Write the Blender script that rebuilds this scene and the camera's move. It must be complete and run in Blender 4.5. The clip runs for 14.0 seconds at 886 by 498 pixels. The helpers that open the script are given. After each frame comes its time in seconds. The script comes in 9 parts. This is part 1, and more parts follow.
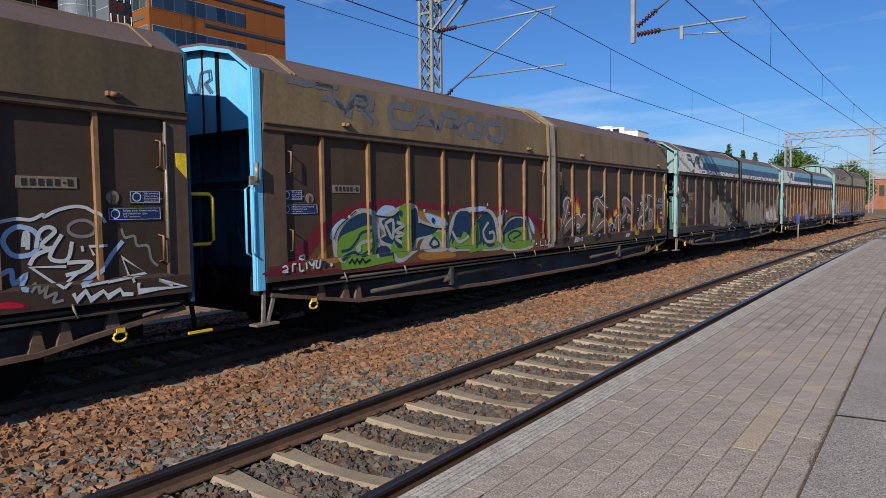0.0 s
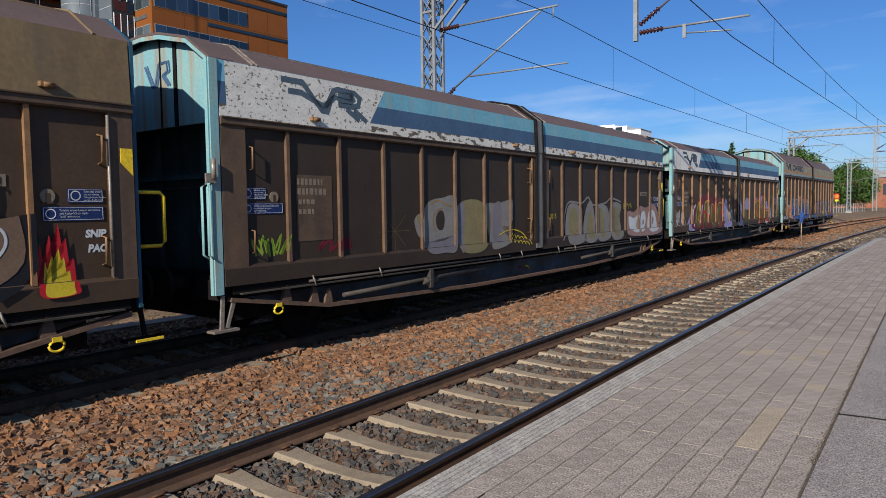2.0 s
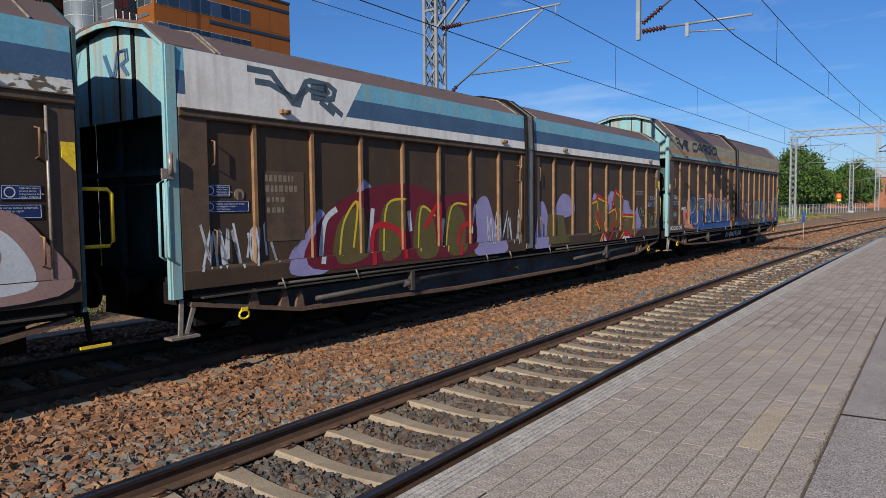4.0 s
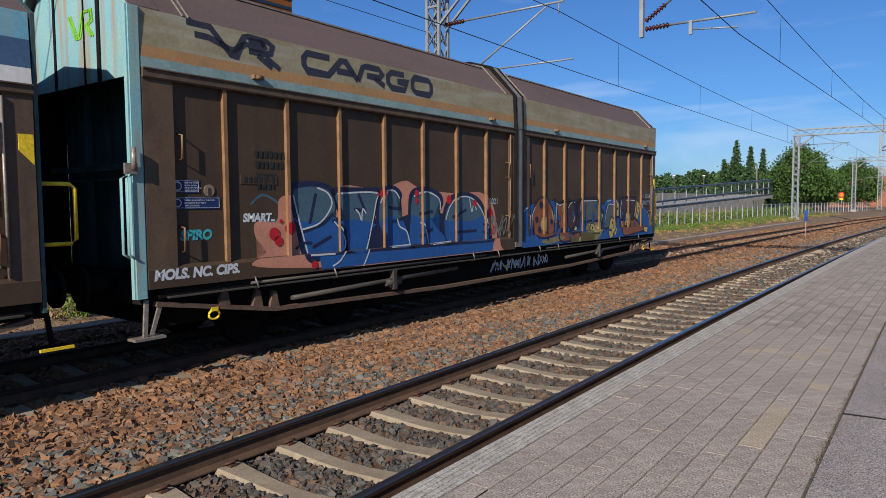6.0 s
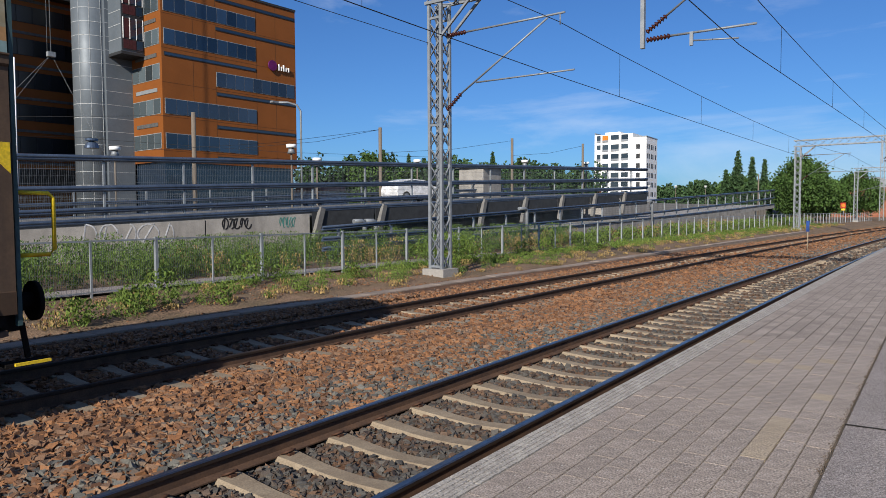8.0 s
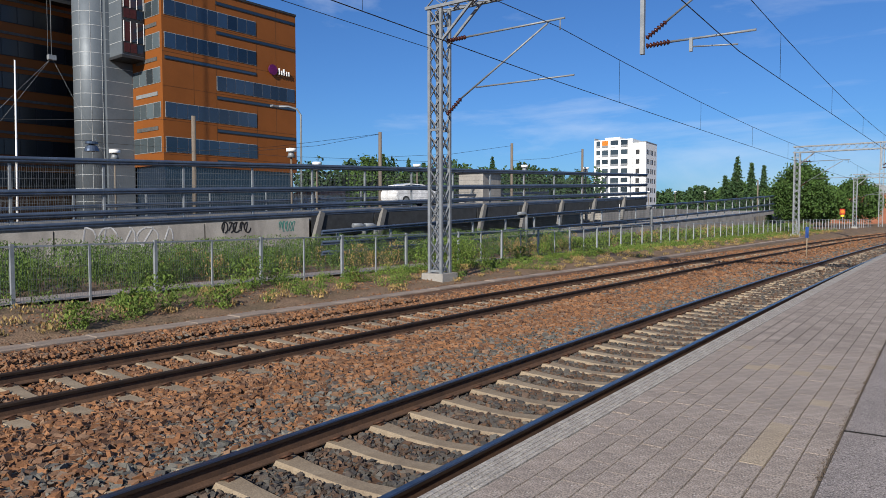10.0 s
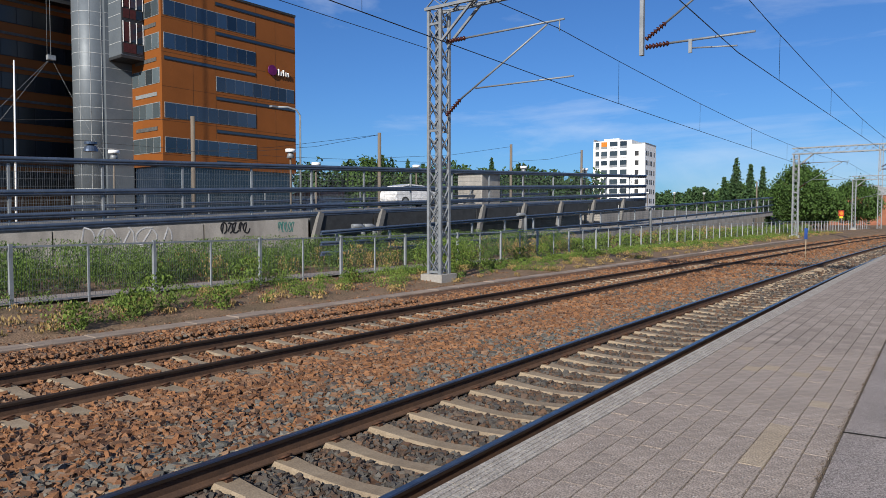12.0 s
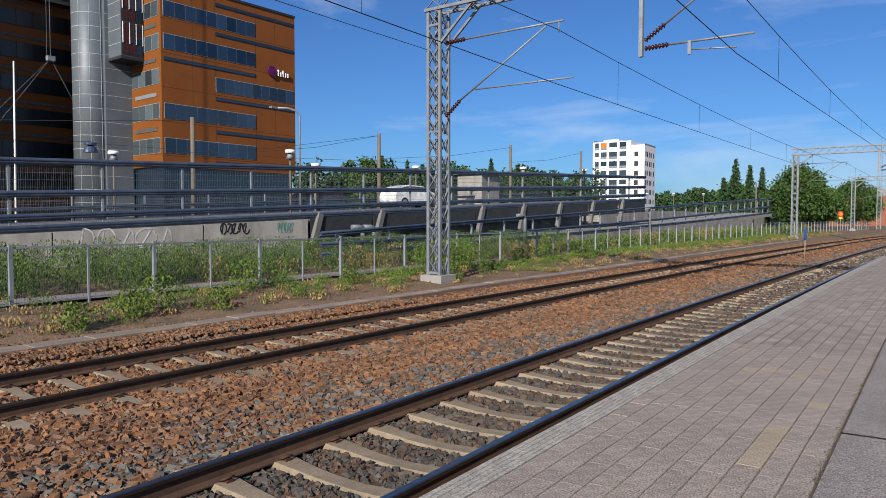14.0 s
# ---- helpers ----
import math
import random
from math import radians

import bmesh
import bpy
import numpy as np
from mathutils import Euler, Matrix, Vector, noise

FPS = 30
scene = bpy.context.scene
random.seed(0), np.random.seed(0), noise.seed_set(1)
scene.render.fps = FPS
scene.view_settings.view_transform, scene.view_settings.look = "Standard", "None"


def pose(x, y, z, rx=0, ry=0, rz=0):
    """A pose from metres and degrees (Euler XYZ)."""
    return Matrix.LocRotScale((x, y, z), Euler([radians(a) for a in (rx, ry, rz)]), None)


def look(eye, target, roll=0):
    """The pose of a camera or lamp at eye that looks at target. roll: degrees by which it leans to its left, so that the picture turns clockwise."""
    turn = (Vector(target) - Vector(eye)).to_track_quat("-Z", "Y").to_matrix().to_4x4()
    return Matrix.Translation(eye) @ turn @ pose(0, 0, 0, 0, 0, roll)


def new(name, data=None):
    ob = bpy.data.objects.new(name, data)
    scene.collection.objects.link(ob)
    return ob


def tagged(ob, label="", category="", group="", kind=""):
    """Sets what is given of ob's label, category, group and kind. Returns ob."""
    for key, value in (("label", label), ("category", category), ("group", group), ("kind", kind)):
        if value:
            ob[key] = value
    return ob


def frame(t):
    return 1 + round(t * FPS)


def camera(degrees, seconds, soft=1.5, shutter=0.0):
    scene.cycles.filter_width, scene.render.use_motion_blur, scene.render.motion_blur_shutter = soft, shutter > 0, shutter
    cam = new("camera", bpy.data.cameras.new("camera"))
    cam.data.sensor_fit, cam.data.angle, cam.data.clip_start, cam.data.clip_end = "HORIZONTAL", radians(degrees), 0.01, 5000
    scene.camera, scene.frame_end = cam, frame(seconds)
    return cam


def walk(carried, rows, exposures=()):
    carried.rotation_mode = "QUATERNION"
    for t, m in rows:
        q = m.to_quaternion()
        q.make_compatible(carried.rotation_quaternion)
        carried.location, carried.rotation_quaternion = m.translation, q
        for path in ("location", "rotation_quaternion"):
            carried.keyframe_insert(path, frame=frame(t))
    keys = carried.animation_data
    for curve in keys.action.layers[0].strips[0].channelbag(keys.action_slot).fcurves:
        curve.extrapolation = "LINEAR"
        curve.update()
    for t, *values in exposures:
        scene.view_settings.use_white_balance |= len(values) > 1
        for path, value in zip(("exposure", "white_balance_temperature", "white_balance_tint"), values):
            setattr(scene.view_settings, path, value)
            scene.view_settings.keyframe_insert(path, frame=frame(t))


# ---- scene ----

HEIGHT = 1.9495          # the lens above the rail head, metres
BEND = 0.000806          # curvature of the line, 1/m


def view(bearing, tilt, lean, sway):
    """Camera pose: bearing from the line's direction, tilt and lean in degrees, and the hand's small sway in metres."""
    b, p = radians(bearing), radians(tilt)
    ahead = Vector((math.cos(b) * math.cos(p), math.sin(b) * math.cos(p), math.sin(p)))
    eye = Vector((0, 0, HEIGHT)) + Vector(sway)
    return look(eye, eye + ahead * 10, -lean)


cam = camera(65.995, 14.0, soft=0.5)
walk(cam, [
    (0, view(35.453, -3.364, 0.754, (-0.023, -0.005, 0.004))),
    (0.5, view(35.542, -3.331, 0.796, (-0.020, -0.009, 0.004))),
    (1, view(35.600, -3.328, 0.764, (-0.013, -0.007, 0.002))),
    (1.5, view(35.651, -3.406, 0.986, (-0.030, -0.013, 0.005))),
    (2, view(35.676, -3.459, 0.802, (-0.016, -0.010, 0.003))),
    (2.5, view(35.683, -3.500, 0.644, (-0.020, -0.009, 0.002))),
    (3, view(35.718, -3.496, 0.605, (-0.015, -0.003, 0.005))),
    (5.5, view(35.921, -3.868, 0.566, (-0.008, 0.001, 0.002))),
    (6, view(35.930, -3.832, 0.353, (-0.010, 0.005, 0.004))),
    (6.5, view(36.054, -3.613, 0.480, (-0.003, 0.007, 0.004))),
    (7, view(36.093, -3.390, 0.390, (-0.007, 0.003, 0.004))),
    (7.5, view(36.047, -3.239, 0.095, (-0.017, 0.003, 0.005))),
    (8, view(36.069, -2.989, 0.287, (-0.008, 0.000, 0.001))),
    (10.5, view(36.012, -2.585, 0.008, (-0.008, -0.004, 0.000))),
    (11, view(36.035, -2.621, 0.036, (-0.004, -0.009, -0.001))),
    (11.5, view(35.907, -2.565, -0.136, (-0.013, -0.007, -0.001))),
    (12, view(35.941, -2.531, -0.050, (-0.005, 0.001, -0.002))),
    (12.5, view(36.031, -2.464, -0.051, (-0.000, 0.000, -0.000))),
    (13, view(36.023, -2.461, -0.051, (-0.005, -0.004, -0.002))),
    (13.5, view(35.981, -2.474, 0.026, (-0.018, -0.008, 0.002))),
    (14, view(35.904, -2.471, -0.053, (-0.022, -0.010, 0.005))),
])

# ---------------------------------------------------------------- light
SUN_WAY = Vector((1.85, 0.48, -1.0))
sun = new("sun", bpy.data.lights.new("sun", "SUN"))
sun.data.energy, sun.data.angle, sun.data.color = 5.0, radians(0.53), (1.0, 0.93, 0.83)
sun.matrix_world = look((0, 0, 50), Vector((0, 0, 50)) + SUN_WAY)
world = bpy.data.worlds.new("sky")
scene.world = world
world.use_nodes = True
wn, wl = world.node_tree.nodes, world.node_tree.links
sky = wn.new("ShaderNodeTexSky")
sky.sky_type, sky.sun_disc = "NISHITA", False
sky.sun_elevation = math.atan2(1.0, math.hypot(1.85, 0.48))
sky.sun_rotation = math.atan2(-1.85, -0.48)
sky.air_density, sky.dust_density, sky.ozone_density, sky.altitude = 1.0, 0.6, 3.0, 100
wn["Background"].inputs[1].default_value = 0.058
# thin streaks of high cloud
tc = wn.new("ShaderNodeTexCoord")
mp = wn.new("ShaderNodeMapping")
mp.inputs["Scale"].default_value = (1.6, 1.2, 5.5)
mp.inputs["Rotation"].default_value = (0.35, 0.2, 0.6)
cn = wn.new("ShaderNodeTexNoise")
cn.inputs["Scale"].default_value, cn.inputs["Detail"].default_value, cn.inputs["Roughness"].default_value = 1.7, 9, 0.6
cn.inputs["Distortion"].default_value = 0.5
cr = wn.new("ShaderNodeMapRange")
cr.inputs[1].default_value, cr.inputs[2].default_value, cr.inputs[3].default_value, cr.inputs[4].default_value = 0.47, 0.80, 0.0, 0.55
cm = wn.new("ShaderNodeMix")
cm.data_type = "RGBA"
cm.inputs[7].default_value = (10.5, 11.5, 13.0, 1)
tint = wn.new("ShaderNodeMix")
tint.data_type, tint.blend_type = "RGBA", "MULTIPLY"
tint.inputs[0].default_value = 1.0
tint.inputs[7].default_value = (0.50, 0.87, 1.38, 1)
wl.new(tc.outputs["Generated"], mp.inputs[0])
wl.new(mp.outputs[0], cn.inputs["Vector"])
wl.new(cn.outputs[0], cr.inputs[0])
wl.new(cr.outputs[0], cm.inputs[0])
wl.new(sky.outputs[0], tint.inputs[6])
wl.new(tint.outputs[2], cm.inputs[6])
wl.new(cm.outputs[2], wn["Background"].inputs[0])
scene.view_settings.exposure = 0.40

# ---------------------------------------------------------------- materials


def mat(name, col, col2=None, rough=0.75, metal=0.0, scale=3.0, fine=40.0, var=0.5, bump=0.15, dist=0.01,
        island=0.0, per_object=0.0, stretch=(1, 1, 1), streak=None, spec=0.25):
    """Procedural surface: two colours mixed by a coarse noise, a fine grain, bump, and optional runs of dirt."""
    m = bpy.data.materials.new(name)
    m.use_nodes = True
    n, l = m.node_tree.nodes, m.node_tree.links
    b = n["Principled BSDF"]
    b.inputs["Roughness"].default_value, b.inputs["Metallic"].default_value = rough, metal
    b.inputs["Specular IOR Level"].default_value = spec
    co = n.new("ShaderNodeTexCoord")
    mapping = n.new("ShaderNodeMapping")
    mapping.inputs["Scale"].default_value = stretch
    l.new(co.outputs["Object"], mapping.inputs[0])
    n1, n2 = n.new("ShaderNodeTexNoise"), n.new("ShaderNodeTexNoise")
    n1.inputs["Scale"].default_value, n1.inputs["Detail"].default_value = scale, 6
    n2.inputs["Scale"].default_value, n2.inputs["Detail"].default_value = fine, 4
    n1.inputs["Roughness"].default_value = 0.62
    l.new(mapping.outputs[0], n1.inputs["Vector"])
    l.new(co.outputs["Object"], n2.inputs["Vector"])
    ramp = n.new("ShaderNodeMapRange")
    ramp.inputs[1].default_value, ramp.inputs[2].default_value = 0.33, 0.67
    l.new(n1.outputs[0], ramp.inputs[0])
    mix = n.new("ShaderNodeMix")
    mix.data_type = "RGBA"
    c2 = col2 or tuple(c * 0.6 for c in col)
    mix.inputs[6].default_value, mix.inputs[7].default_value = (*col, 1), (*c2, 1)
    l.new(ramp.outputs[0], mix.inputs[0])
    out = mix.outputs[2]
    gain = n.new("ShaderNodeMapRange")
    gain.inputs[1].default_value, gain.inputs[2].default_value = 0.25, 0.75
    gain.inputs[3].default_value, gain.inputs[4].default_value = 1 - var * 0.5, 1 + var * 0.5
    l.new(n2.outputs[0], gain.inputs[0])
    value = gain.outputs[0]
    for amount, node, socket in ((island, "ShaderNodeNewGeometry", "Random Per Island"), (per_object, "ShaderNodeObjectInfo", "Random")):
        if amount:
            g = n.new(node)
            r = n.new("ShaderNodeMapRange")
            r.inputs[3].default_value, r.inputs[4].default_value = 1 - amount, 1 + amount
            l.new(g.outputs[socket], r.inputs[0])
            mu = n.new("ShaderNodeMath")
            mu.operation = "MULTIPLY"
            l.new(value, mu.inputs[0]), l.new(r.outputs[0], mu.inputs[1])
            value = mu.outputs[0]
    sc = n.new("ShaderNodeVectorMath")
    sc.operation = "SCALE"
    l.new(out, sc.inputs[0]), l.new(value, sc.inputs[3])
    out = sc.outputs[0]
    if streak:
        sm, sn, sr, sx = n.new("ShaderNodeMapping"), n.new("ShaderNodeTexNoise"), n.new("ShaderNodeMapRange"), n.new("ShaderNodeMix")
        sm.inputs["Scale"].default_value = streak[2] if len(streak) > 2 else (7, 7, 0.5)
        sn.inputs["Scale"].default_value, sn.inputs["Detail"].default_value = 1.0, 5
        lo, hi = streak[3] if len(streak) > 3 else (0.48, 0.72)
        sr.inputs[1].default_value, sr.inputs[2].default_value, sr.inputs[4].default_value = lo, hi, streak[1]
        sx.data_type = "RGBA"
        sx.inputs[7].default_value = (*streak[0], 1)
        l.new(co.outputs["Object"], sm.inputs[0]), l.new(sm.outputs[0], sn.inputs["Vector"])
        l.new(sn.outputs[0], sr.inputs[0]), l.new(sr.outputs[0], sx.inputs[0]), l.new(out, sx.inputs[6])
        out = sx.outputs[2]
    l.new(out, b.inputs["Base Color"])
    if bump:
        bp = n.new("ShaderNodeBump")
        bp.inputs["Strength"].default_value, bp.inputs["Distance"].default_value = bump, dist
        l.new(n2.outputs[0], bp.inputs["Height"]), l.new(bp.outputs[0], b.inputs["Normal"])
    rg = n.new("ShaderNodeMapRange")
    rg.inputs[3].default_value, rg.inputs[4].default_value = max(0.02, rough - 0.12), min(1, rough + 0.12)
    l.new(n1.outputs[0], rg.inputs[0]), l.new(rg.outputs[0], b.inputs["Roughness"])
    return m


def stone_mat(name, warm, grey, dark, band=None):
    """Broken stone: each stone takes its own tone; the share of grey stones follows worn patches of newer stone."""
    m = bpy.data.materials.new(name)
    m.use_nodes = True
    n, l = m.node_tree.nodes, m.node_tree.links
    b = n["Principled BSDF"]
    b.inputs["Roughness"].default_value = 0.85
    g, co = n.new("ShaderNodeNewGeometry"), n.new("ShaderNodeTexCoord")
    patch = n.new("ShaderNodeTexNoise")
    patch.inputs["Scale"].default_value, patch.inputs["Detail"].default_value = 0.9, 4
    l.new(co.outputs["Object"], patch.inputs["Vector"])
    add = n.new("ShaderNodeMath")
    add.operation = "ADD"
    l.new(patch.outputs[0], add.inputs[0])
    if band:
        sep = n.new("ShaderNodeSeparateXYZ")
        l.new(co.outputs["Object"], sep.inputs[0])
        q = n.new("ShaderNodeMath")
        q.operation = "MULTIPLY_ADD"      # across-line place, corrected for the bend
        xx = n.new("ShaderNodeMath")
        xx.operation = "MULTIPLY"
        l.new(sep.outputs[0], xx.inputs[0]), l.new(sep.outputs[0], xx.inputs[1])
        l.new(xx.outputs[0], q.inputs[0])
        q.inputs[1].default_value = BEND / 2
        l.new(sep.outputs[1], q.inputs[2])
        d = n.new("ShaderNodeMath")
        d.operation = "SUBTRACT"
        l.new(q.outputs[0], d.inputs[0])
        d.inputs[1].default_value = band[0]
        ab = n.new("ShaderNodeMath")
        ab.operation = "ABSOLUTE"
        l.new(d.outputs[0], ab.inputs[0])
        br = n.new("ShaderNodeMapRange")
        br.inputs[1].default_value, br.inputs[2].default_value, br.inputs[3].default_value, br.inputs[4].default_value = 0, band[1], 0.02, -0.42
        l.new(ab.outputs[0], br.inputs[0])
        l.new(br.outputs[0], add.inputs[1])
    else:
        add.inputs[1].default_value = 0.0
    share = n.new("ShaderNodeMath")
    share.operation = "SUBTRACT"
    l.new(add.outputs[0], share.inputs[0]), l.new(g.outputs["Random Per Island"], share.inputs[1])
    step = n.new("ShaderNodeMapRange")
    step.inputs[1].default_value, step.inputs[2].default_value = -0.12, 0.12
    l.new(share.outputs[0], step.inputs[0])
    ramp = n.new("ShaderNodeValToRGB")
    el = ramp.color_ramp.elements
    el[0].color, el[1].color = (*warm[0], 1), (*warm[-1], 1)
    for i, c in enumerate(warm[1:-1]):
        e = el.new((i + 1) / (len(warm) - 1))
        e.color = (*c, 1)
    mul = n.new("ShaderNodeMath")
    mul.operation = "MULTIPLY"
    mul.inputs[1].default_value = 37.7
    fr = n.new("ShaderNodeMath")
    fr.operation = "FRACT"
    l.new(g.outputs["Random Per Island"], mul.inputs[0]), l.new(mul.outputs[0], fr.inputs[0]), l.new(fr.outputs[0], ramp.inputs[0])
    gramp = n.new("ShaderNodeValToRGB")
    gramp.color_ramp.elements[0].color, gramp.color_ramp.elements[1].color = (*dark, 1), (*grey, 1)
    l.new(fr.outputs[0], gramp.inputs[0])
    mix = n.new("ShaderNodeMix")
    mix.data_type = "RGBA"
    l.new(step.outputs[0], mix.inputs[0]), l.new(ramp.outputs[0], mix.inputs[6]), l.new(gramp.outputs[0], mix.inputs[7])
    grain = n.new("ShaderNodeTexNoise")
    grain.inputs["Scale"].default_value, grain.inputs["Detail"].default_value = 90, 4
    l.new(co.outputs["Object"], grain.inputs["Vector"])
    gr = n.new("ShaderNodeMapRange")
    gr.inputs[3].default_value, gr.inputs[4].default_value = 0.42, 1.34
    l.new(grain.outputs[0], gr.inputs[0])
    sc = n.new("ShaderNodeVectorMath")
    sc.operation = "SCALE"
    l.new(mix.outputs[2], sc.inputs[0]), l.new(gr.outputs[0], sc.inputs[3]), l.new(sc.outputs[0], b.inputs["Base Color"])
    bp = n.new("ShaderNodeBump")
    bp.inputs["Strength"].default_value, bp.inputs["Distance"].default_value = 0.5, 0.008
    l.new(grain.outputs[0], bp.inputs["Height"]), l.new(bp.outputs[0], b.inputs["Normal"])
    return m


WARM = [(0.185, 0.078, 0.030), (0.27, 0.125, 0.052), (0.095, 0.042, 0.020), (0.25, 0.15, 0.088)]
M = dict(
    stones=stone_mat("ballast_stone", WARM, (0.155, 0.148, 0.128), (0.048, 0.047, 0.042), band=(5.55, 1.0)),
    stones_dark=stone_mat("ballast_stone_oily", [(0.105, 0.057, 0.033), (0.14, 0.083, 0.05), (0.052, 0.032, 0.022), (0.11, 0.08, 0.058)],
                          (0.10, 0.092, 0.08), (0.04, 0.036, 0.033)),
    bed=mat("ballast_bed", (0.135, 0.068, 0.036), (0.07, 0.04, 0.024), rough=0.95, scale=1.2, fine=28, var=1.0, bump=0.4, dist=0.02),
    rail=mat("rail_steel", (0.022, 0.016, 0.013), (0.04, 0.026, 0.019), rough=0.7, metal=0.25, scale=6, fine=70, var=0.5),
    rail_top=mat("rail_polished", (0.26, 0.25, 0.25), (0.18, 0.175, 0.175), rough=0.33, metal=1.0, scale=9, fine=60, var=0.3, bump=0.04),
    rail_rust=mat("rail_web_rust", (0.10, 0.056, 0.034), (0.06, 0.036, 0.025), rough=0.85, scale=5, fine=60, var=0.5),
    sleeper=mat("sleeper_concrete", (0.275, 0.22, 0.155), (0.195, 0.15, 0.105), rough=0.9, scale=5, fine=60, var=0.5, bump=0.4, per_object=0.12),
    clip=mat("clip_steel", (0.11, 0.055, 0.035), rough=0.8, metal=0.3),
    paver=mat("concrete_paver", (0.335, 0.280, 0.238), (0.225, 0.187, 0.160), rough=0.92, scale=14, fine=95, var=1.5, bump=0.9, dist=0.008, per_object=0.09, streak=((0.60, 0.57, 0.52), 0.9, (55, 55, 55), (0.64, 0.68))),
    paver_pale=mat("concrete_paver_pale", (0.37, 0.30, 0.215), (0.285, 0.23, 0.175), rough=0.92, scale=14, fine=95, var=1.2, bump=0.9, dist=0.008, per_object=0.08),
    paver_rest=mat("concrete_pavers", (0.315, 0.264, 0.225), (0.232, 0.194, 0.167), rough=0.92, scale=5, fine=70, var=1.2, bump=0.7, dist=0.008, island=0.14, streak=((0.60, 0.57, 0.52), 0.7, (45, 45, 45), (0.66, 0.71))),
    kerb=mat("platform_kerb", (0.40, 0.37, 0.33), (0.27, 0.245, 0.22), rough=0.92, scale=7, fine=60, var=0.9, bump=0.8, dist=0.01),
    joint=mat("joint_sand", (0.12, 0.10, 0.08), (0.06, 0.05, 0.042), rough=1, scale=20, fine=80),
    asphalt=mat("asphalt", (0.275, 0.24, 0.222), (0.205, 0.18, 0.168), rough=0.95, scale=1.5, fine=120, var=1.6, bump=0.8, dist=0.008, spec=0.1, streak=((0.50, 0.47, 0.45), 0.8, (95, 95, 95), (0.60, 0.66))),
    tar=mat("tar", (0.022, 0.02, 0.019), rough=0.9, spec=0.1),
    soil=mat("soil", (0.21, 0.135, 0.085), (0.12, 0.088, 0.052), rough=1, scale=0.9, fine=25, var=1.2, bump=0.9, dist=0.03),
    duct=mat("duct_concrete", (0.28, 0.225, 0.18), (0.20, 0.155, 0.125), rough=0.9, scale=2.5, fine=50, var=0.5, per_object=0.1),
    concrete=mat("concrete", (0.34, 0.32, 0.29), (0.25, 0.235, 0.215), rough=0.9, scale=0.8, fine=20, var=0.3, streak=((0.13, 0.12, 0.11), 0.6, (1.2, 1.2, 0.25))),
    concrete_dark=mat("concrete_weathered", (0.17, 0.165, 0.155), (0.12, 0.115, 0.11), rough=0.9, scale=1.5, fine=25, var=0.3),
    galv=mat("galvanised_steel", (0.25, 0.265, 0.28), (0.17, 0.185, 0.20), rough=0.55, metal=0.35, scale=3, fine=40, var=0.25, bump=0.05),
    galv_dull=mat("galvanised_dull", (0.30, 0.32, 0.335), (0.22, 0.24, 0.25), rough=0.6, metal=0.4, scale=3, fine=40, var=0.25, bump=0.05),
    bar_dark=mat("mesh_bar_steel", (0.16, 0.17, 0.18), (0.11, 0.12, 0.125), rough=0.6, metal=0.3, bump=0),
    rail_blue=mat("barrier_rail_steel", (0.10, 0.13, 0.185), (0.055, 0.08, 0.125), rough=0.30, metal=0.5, scale=2, fine=30, var=0.25, bump=0.03),
    wire=mat("wire", (0.03, 0.03, 0.032), rough=0.6, metal=0.4, bump=0),
    insul=mat("insulator_glaze", (0.055, 0.016, 0.013), rough=0.25, bump=0),
    white=mat("white_paint", (0.78, 0.78, 0.76), (0.70, 0.70, 0.69), rough=0.6, scale=0.5, fine=9, var=0.08, bump=0.05),
    orange=mat("terracotta_cladding", (0.205, 0.066, 0.013), (0.175, 0.056, 0.011), rough=0.6, scale=0.35, fine=8, var=0.12, bump=0.05),
    orange_dark=mat("cladding_joint", (0.10, 0.045, 0.018), rough=0.7),
    steelpanel=mat("steel_cladding", (0.13, 0.15, 0.17), (0.10, 0.12, 0.14), rough=0.5, metal=0.2, scale=0.4, fine=6, var=0.12, bump=0.02),
    seam=mat("pale_seam", (0.45, 0.47, 0.48), rough=0.5),
    frame_dark=mat("window_frame_dark", (0.035, 0.037, 0.04), rough=0.5),
    frame_grey=mat("window_frame_grey", (0.30, 0.31, 0.32), rough=0.5),
    louvre=mat("louvre_grey", (0.10, 0.10, 0.10), rough=0.6),
    red_dark=mat("dark_red_board", (0.065, 0.018, 0.02), rough=0.6),
    purple=mat("purple_sign", (0.12, 0.01, 0.10), rough=0.5),
    wood_pole=mat("wooden_pole", (0.17, 0.14, 0.11), (0.12, 0.10, 0.08), rough=0.9, stretch=(8, 8, 0.6)),
    car_white=mat("car_paint_white", (0.80, 0.80, 0.80), rough=0.25, spec=0.6, var=0.02, bump=0),
    tyre=mat("rubber", (0.025, 0.025, 0.025), rough=0.9),
    signal_orange=mat("sign_orange", (0.60, 0.20, 0.02), rough=0.5, bump=0),
    signal_red=mat("sign_red", (0.45, 0.04, 0.02), rough=0.5, bump=0),
    blue=mat("sign_blue", (0.015, 0.06, 0.24), rough=0.5, bump=0),
    brick_far=mat("far_brick", (0.30, 0.12, 0.07), rough=0.9, scale=0.5),
    yellow=mat("yellow_paint", (0.75, 0.52, 0.02), (0.55, 0.38, 0.03), rough=0.6, scale=14, bump=0.05),
)


